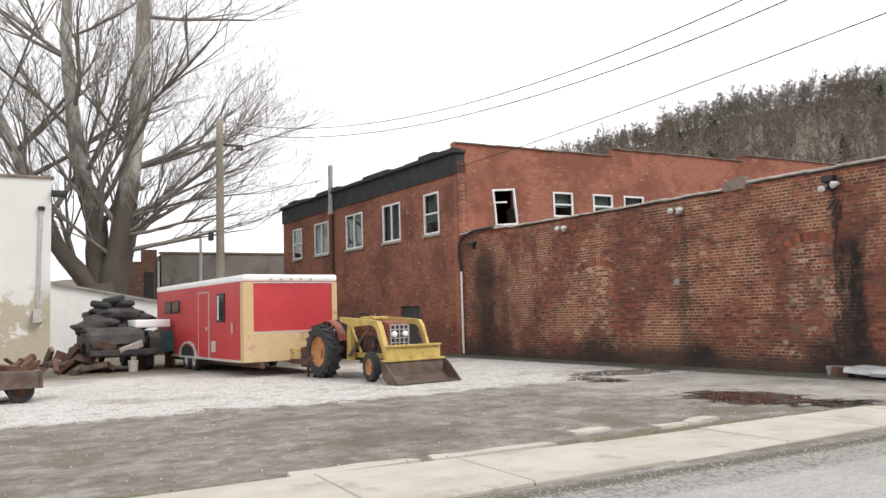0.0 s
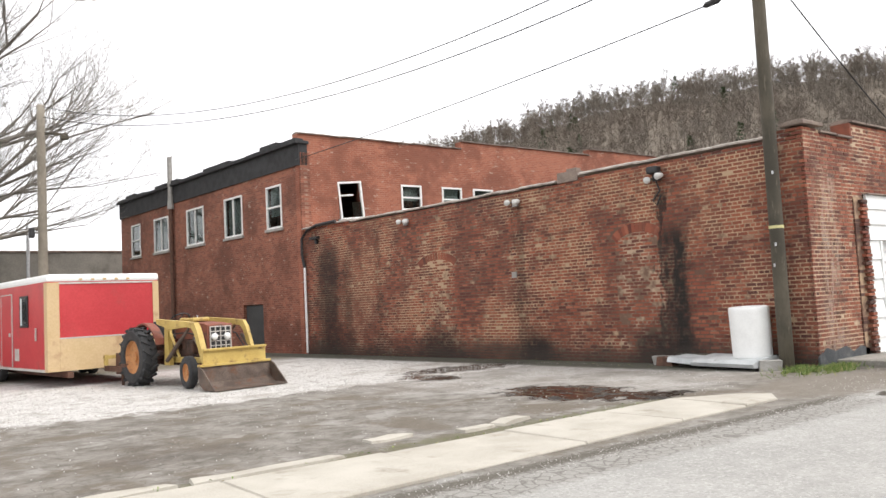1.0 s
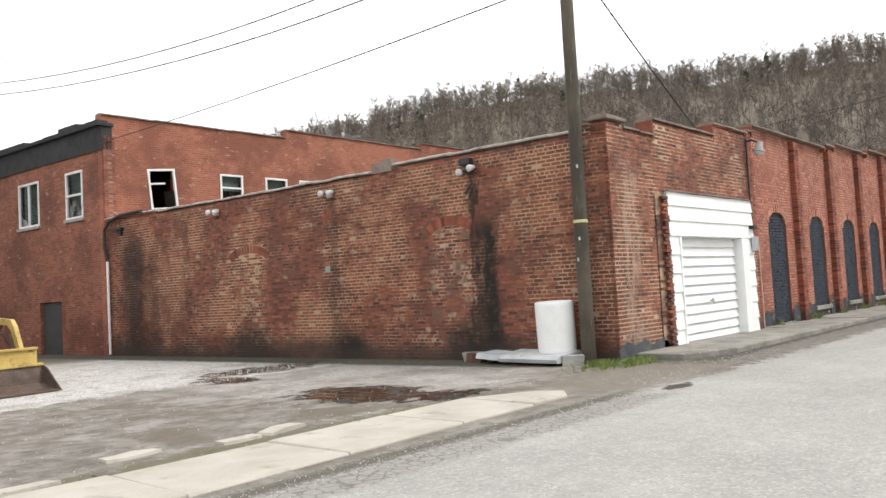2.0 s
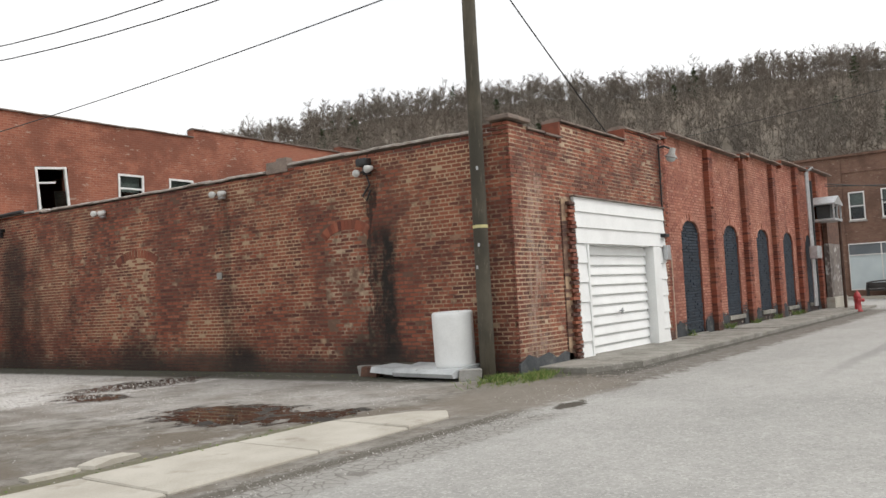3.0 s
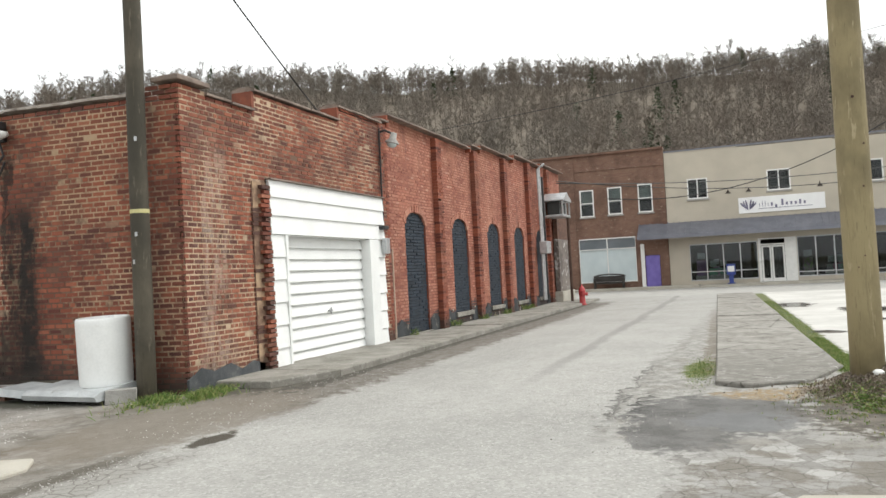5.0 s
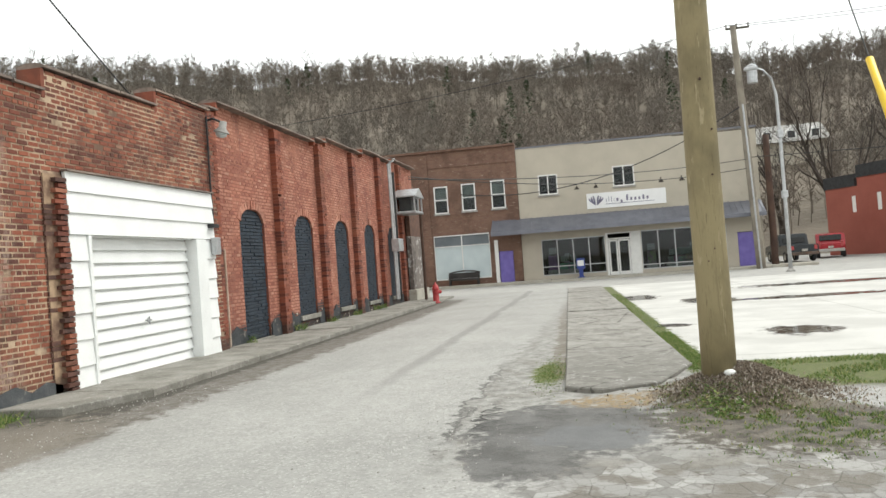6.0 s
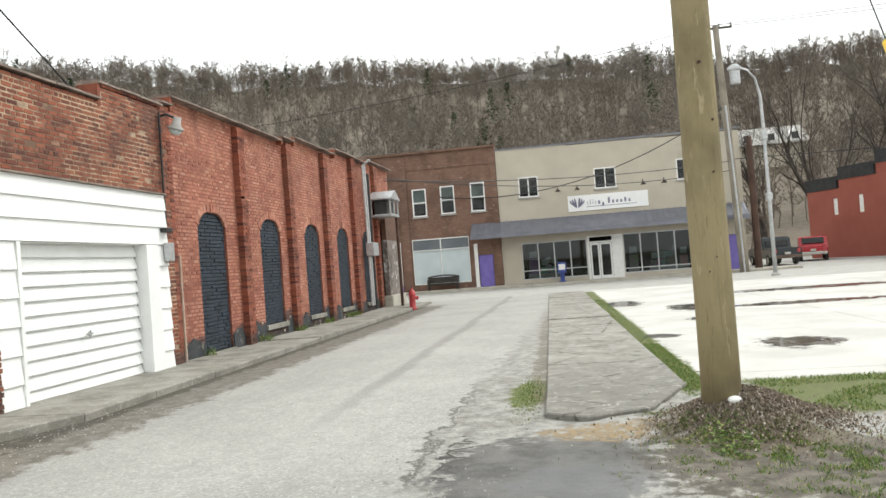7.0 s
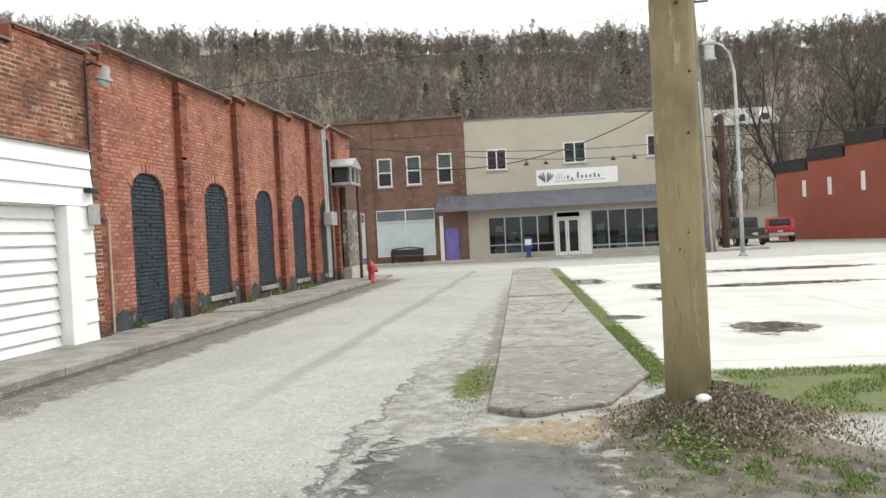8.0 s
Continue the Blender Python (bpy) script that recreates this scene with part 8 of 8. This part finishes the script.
def lay_bricks(x0, x1, tops, holes, seed, arches=()):
    """Brick rectangles (x0, x1, z0, z1, full) in a bond with a header course every sixth."""
    rnd = random.Random(seed)
    out = []
    row = 0
    ztop = max(z for _, z in tops)
    while row * COURSE < ztop:
        z0 = row * COURSE + 0.01
        zm = z0 + COURSE / 2
        headers = row % 6 == 5
        pitch = PITCH / 2 if headers else PITCH
        off = (0.5 * pitch if row % 2 else 0.0) + rnd.uniform(-0.01, 0.01)
        x = x0 - off
        while x < x1:
            a, b = max(x0, x), min(x1, x + pitch)
            mid = (a + b) / 2
            top = [z for q, z in tops if q <= max(mid, tops[0][0])][-1]
            if zm < top and b - a > 0.04:
                segs = [(a, b)]
                for h in holes:
                    if h[2] < zm < h[3]:
                        segs = [s for p, q in segs for s in ((p, min(q, h[0])), (max(p, h[1]), q)) if s[1] - s[0] > 0.035]
                for p, q in segs:
                    dz = 0.012 * noise.noise((p * 0.35, row * 0.05, seed))
                    out.append((p + JOINT / 2, q - JOINT / 2, z0 + dz, z0 + dz + COURSE - JOINT + rnd.uniform(-0.004, 0.003), not headers and abs(q - p - PITCH) < 0.001))
            x += pitch
        row += 1
    return out


def brick_faces(r, y_back, y_front, rnd):
    x0, x1, z0, z1 = r[:4]
    e = 0.004
    j = [rnd.uniform(-0.005, 0.005) for _ in range(6)]
    yf = y_front + (rnd.uniform(-0.004, 0.004) if rnd.random() < 0.93 else rnd.uniform(-0.008, 0.0) * (1 if y_front > y_back else -1))
    v = [(x0, y_back, z0), (x1, y_back, z0), (x1, y_back, z1), (x0, y_back, z1),
         (x0 + e + j[0], yf, z0 + e), (x1 - e + j[1], yf, z0 + e + j[2] * 0.6), (x1 - e + j[3], yf, z1 - e), (x0 + e + j[4], yf, z1 - e + j[5] * 0.6)]
    f = [(4, 5, 6, 7), (0, 1, 5, 4), (1, 2, 6, 5), (2, 3, 7, 6), (3, 0, 4, 7)]
    if y_front > y_back:
        f = [q[::-1] for q in f]
    return v, f


def brick_wall(parent, m, rects, y_back, y_front, joined, single, pick, seed):
    """The nearest full bricks as parts of their own on shared meshes, the rest joined."""
    rnd = random.Random(seed)
    full = sorted([r for r in rects if r[4] and pick(r)], key=lambda r: r[0])[:300]
    chosen = set(full)
    vs, fs = [], []
    for r in rects:
        if r in chosen:
            continue
        v, f = brick_faces(r, y_back, y_front, rnd)
        i = len(vs)
        vs.extend(v)
        fs.extend([tuple(i + k for k in q) for q in f])
    me = bpy.data.meshes.new("bricks")
    me.from_pydata(vs, [], fs)
    me.materials.append(joined)
    me.transform(m)
    me.update()
    tagged(under(new("bricks", me), parent), kind="stuff")
    unit = []
    for k in range(5):
        v, f = brick_faces((0, PITCH - JOINT, 0, COURSE - JOINT), y_back, y_front, rnd)
        u = bpy.data.meshes.new("brick")
        u.from_pydata(v, [], f)
        u.materials.append(single)
        unit.append(u)
    for r in full:
        b = new("brick", unit[rnd.randrange(5)])
        b.matrix_world = m @ Matrix.Translation((r[0], 0, r[2]))
        under(b, parent)


SIDE_ARCHES = [(3.72, 0.6, 2.72), (10.4, 0.76, 2.6)]
side_holes = []
rects = lay_bricks(0.0, 17.35, SIDE_TOPS, side_holes, 1)


def in_ring(r, cx, hw, zs):
    mx, mz = (r[0] + r[1]) / 2, (r[2] + r[3]) / 2
    return abs(mx - cx) < hw + 0.12 and zs - 0.04 < mz < zs + 0.3


rects = [r for r in rects if not any(in_ring(r, *a) and ((r[0] + r[1]) / 2 - a[0]) ** 2 / (a[1] + 0.16) ** 2 + max(0, (r[2] - a[2])) ** 2 / 0.3 ** 2 < 1.0 and ((r[0] + r[1]) / 2 - a[0]) ** 2 / (a[1] - 0.1) ** 2 + max(0, (r[2] - a[2])) ** 2 / 0.1 ** 2 > 1.0 for a in SIDE_ARCHES)]
brick_wall(side_wall, SIDE, rects, -0.012, 0.0, M_OLD, M_OLD1, lambda r: r[0] > 0.05, 2)
for cx, hw, zs in SIDE_ARCHES:
    pale = wpart("blocked_arch", boxes(((cx - hw, -0.012, 0.35), (cx + hw, -0.0025, zs + 0.12)), m=SIDE), M_MORTAR_PALE if cx < 5 else M_MORTAR, warehouse)
    n_ring = 17
    for k in range(n_ring):
        t = math.pi * (0.12 + 0.76 * (k + 0.5) / n_ring)
        px, pz = cx - (hw + 0.02) * math.cos(t) * 1.05, zs - 0.12 + 0.34 * math.sin(t)
        slope = math.atan2(0.34 * math.cos(t), (hw + 0.02) * 1.05 * math.sin(t))
        m = SIDE @ Matrix.Translation((px, 0, pz)) @ Matrix.Rotation(-slope, 4, 'Y')
        b = part("brick", boxes(((-0.044, -0.012, -0.1), (0.044, 0.006, 0.1)), bevel=0.004, m=m), M_OLD1)
        b.parent = pale

rects = lay_bricks(15.325, 22.35, STREET_TOPS, [GARAGE, (17.06, 17.48, -1, 3.2)], 3)
brick_wall(street_wall, STREET, rects, 0.012, 0.0, M_OLD, M_OLD1, lambda r: True, 4)
M_DARKBRICK = plain("weathered_dark_brick", (0.06, 0.032, 0.026), (0.15, 0.065, 0.045), 4.0, 0.9, fine=40, dirt=(0.3, 0.22, 0.17), dirt_scale=7.0, dirt_lo=0.62)
# worn pilaster beside the garage boards
pil = wpart("pilaster", boxes(((17.06, -0.02, 0.0), (17.46, 0.05, 3.18)), m=STREET), M_MORTAR, warehouse, "rough dark brick pilaster")
rnd = random.Random(6)
row = 0
while row * COURSE < 3.1:
    cut = 17.25 + (0.04 if row % 2 else -0.04) + rnd.uniform(-0.015, 0.015)
    for p, q, out in ((17.03 + rnd.uniform(-0.01, 0.01), cut - 0.008, 0.02), (cut + 0.008, 17.475 + rnd.uniform(-0.02, 0.0), 0.1)):
        deep = -out + rnd.uniform(-0.015, 0.025)
        part("brick", boxes(((p, deep, row * COURSE + 0.01), (q, 0.04, row * COURSE + 0.068)), m=STREET), M_DARKBRICK if out < 0.05 or rnd.random() < 0.3 else M_OLD1, None).parent = pil
    row += 1

rects = lay_bricks(22.36, 41.7, STREET_TOPS, [(a, b, z0 - 0.05, z1 + 0.02) for a, b, z0, z1 in arch_holes], 5)
brick_wall(arcade_wall, STREET, rects, 0.162, 0.15, M_RED, M_RED1, lambda r: 22.8 < r[0], 6)
# spandrels and rings of the arches
for a, b, z0, z1 in arch_holes:
    cx, hw, rise = (a + b) / 2, (b - a) / 2, 0.28
    for s in (-1, 1):
        out = [(cx + s * hw, z1 - rise), (cx + s * hw, z1 + 0.02), (cx, z1 + 0.02)]
        out += [(cx + s * hw * math.sin(k * math.pi / 16), z1 - rise + rise * math.cos(k * math.pi / 16)) for k in range(8)]
        bm = bmesh.new()
        prism(bm, out, 0.165, 0.3, STREET)
        wpart("spandrel", bm, M_RED, warehouse)
    ring = wpart("arch_ring", boxes(((cx - 0.04, 0.13, z1), (cx + 0.04, 0.2, z1 + 0.19)), bevel=0.004, m=STREET), M_RED, warehouse)
    for k in range(13):
        if k == 6:
            continue
        t = math.pi * (0.06 + 0.88 * k / 12)
        px, pz = cx - (hw + 0.02) * math.cos(t), z1 - rise + (rise + 0.1) * math.sin(t)
        slope = math.atan2((rise + 0.1) * math.cos(t), (hw + 0.02) * math.sin(t))
        m = STREET @ Matrix.Translation((px, 0, pz)) @ Matrix.Rotation(-slope * 0.9, 4, 'Y')
        part("brick", boxes(((-0.062, 0.14, -0.09), (0.062, 0.2, 0.08)), bevel=0.006, m=m), M_RED1).parent = ring
    wpart("sill", boxes(((a - 0.05, 0.08, z0 - 0.12), (b + 0.05, 0.3, z0)), bevel=0.01, m=STREET), M_WALK_DARK, warehouse)
# pilasters between the arches
M_PIL = brick_material("pilaster_brick", "old", False)
for x, w in ((22.3, 0.42), (25.88, 0.38), (29.12, 0.38), (32.4, 0.38), (35.65, 0.38), (38.9, 0.38)):
    top = [z for q, z in STREET_TOPS if q <= x][-1] - 0.1
    rnd = random.Random(int(x * 10))
    vs, fs = [], []
    row = 0
    while row * COURSE < top:
        z0 = row * COURSE + 0.01
        cut = x + (0.05 if row % 2 else -0.05)
        for p, q in ((x - w / 2, cut - 0.006), (cut + 0.006, x + w / 2)):
            v, f = brick_faces((p, q, z0, z0 + COURSE - 0.011), 0.15, 0.0 + rnd.uniform(-0.008, 0.008) + (0.02 if row % 7 == 3 else 0), rnd)
            i = len(vs)
            vs.extend(v)
            fs.extend([tuple(i + k for k in g) for g in f])
        row += 1
    me = bpy.data.meshes.new("pilaster")
    me.from_pydata(vs, [], fs)
    me.materials.append(M_PIL)
    me.transform(STREET)
    me.update()
    tagged(under(new("pilaster", me), warehouse), "projecting brick pilaster stained by rain", kind="stuff")
    wpart("pilaster_core", boxes(((x - w / 2 + 0.012, 0.012, 0.0), (x + w / 2 - 0.012, 0.16, top)), m=STREET), M_MORTAR_RED, warehouse)
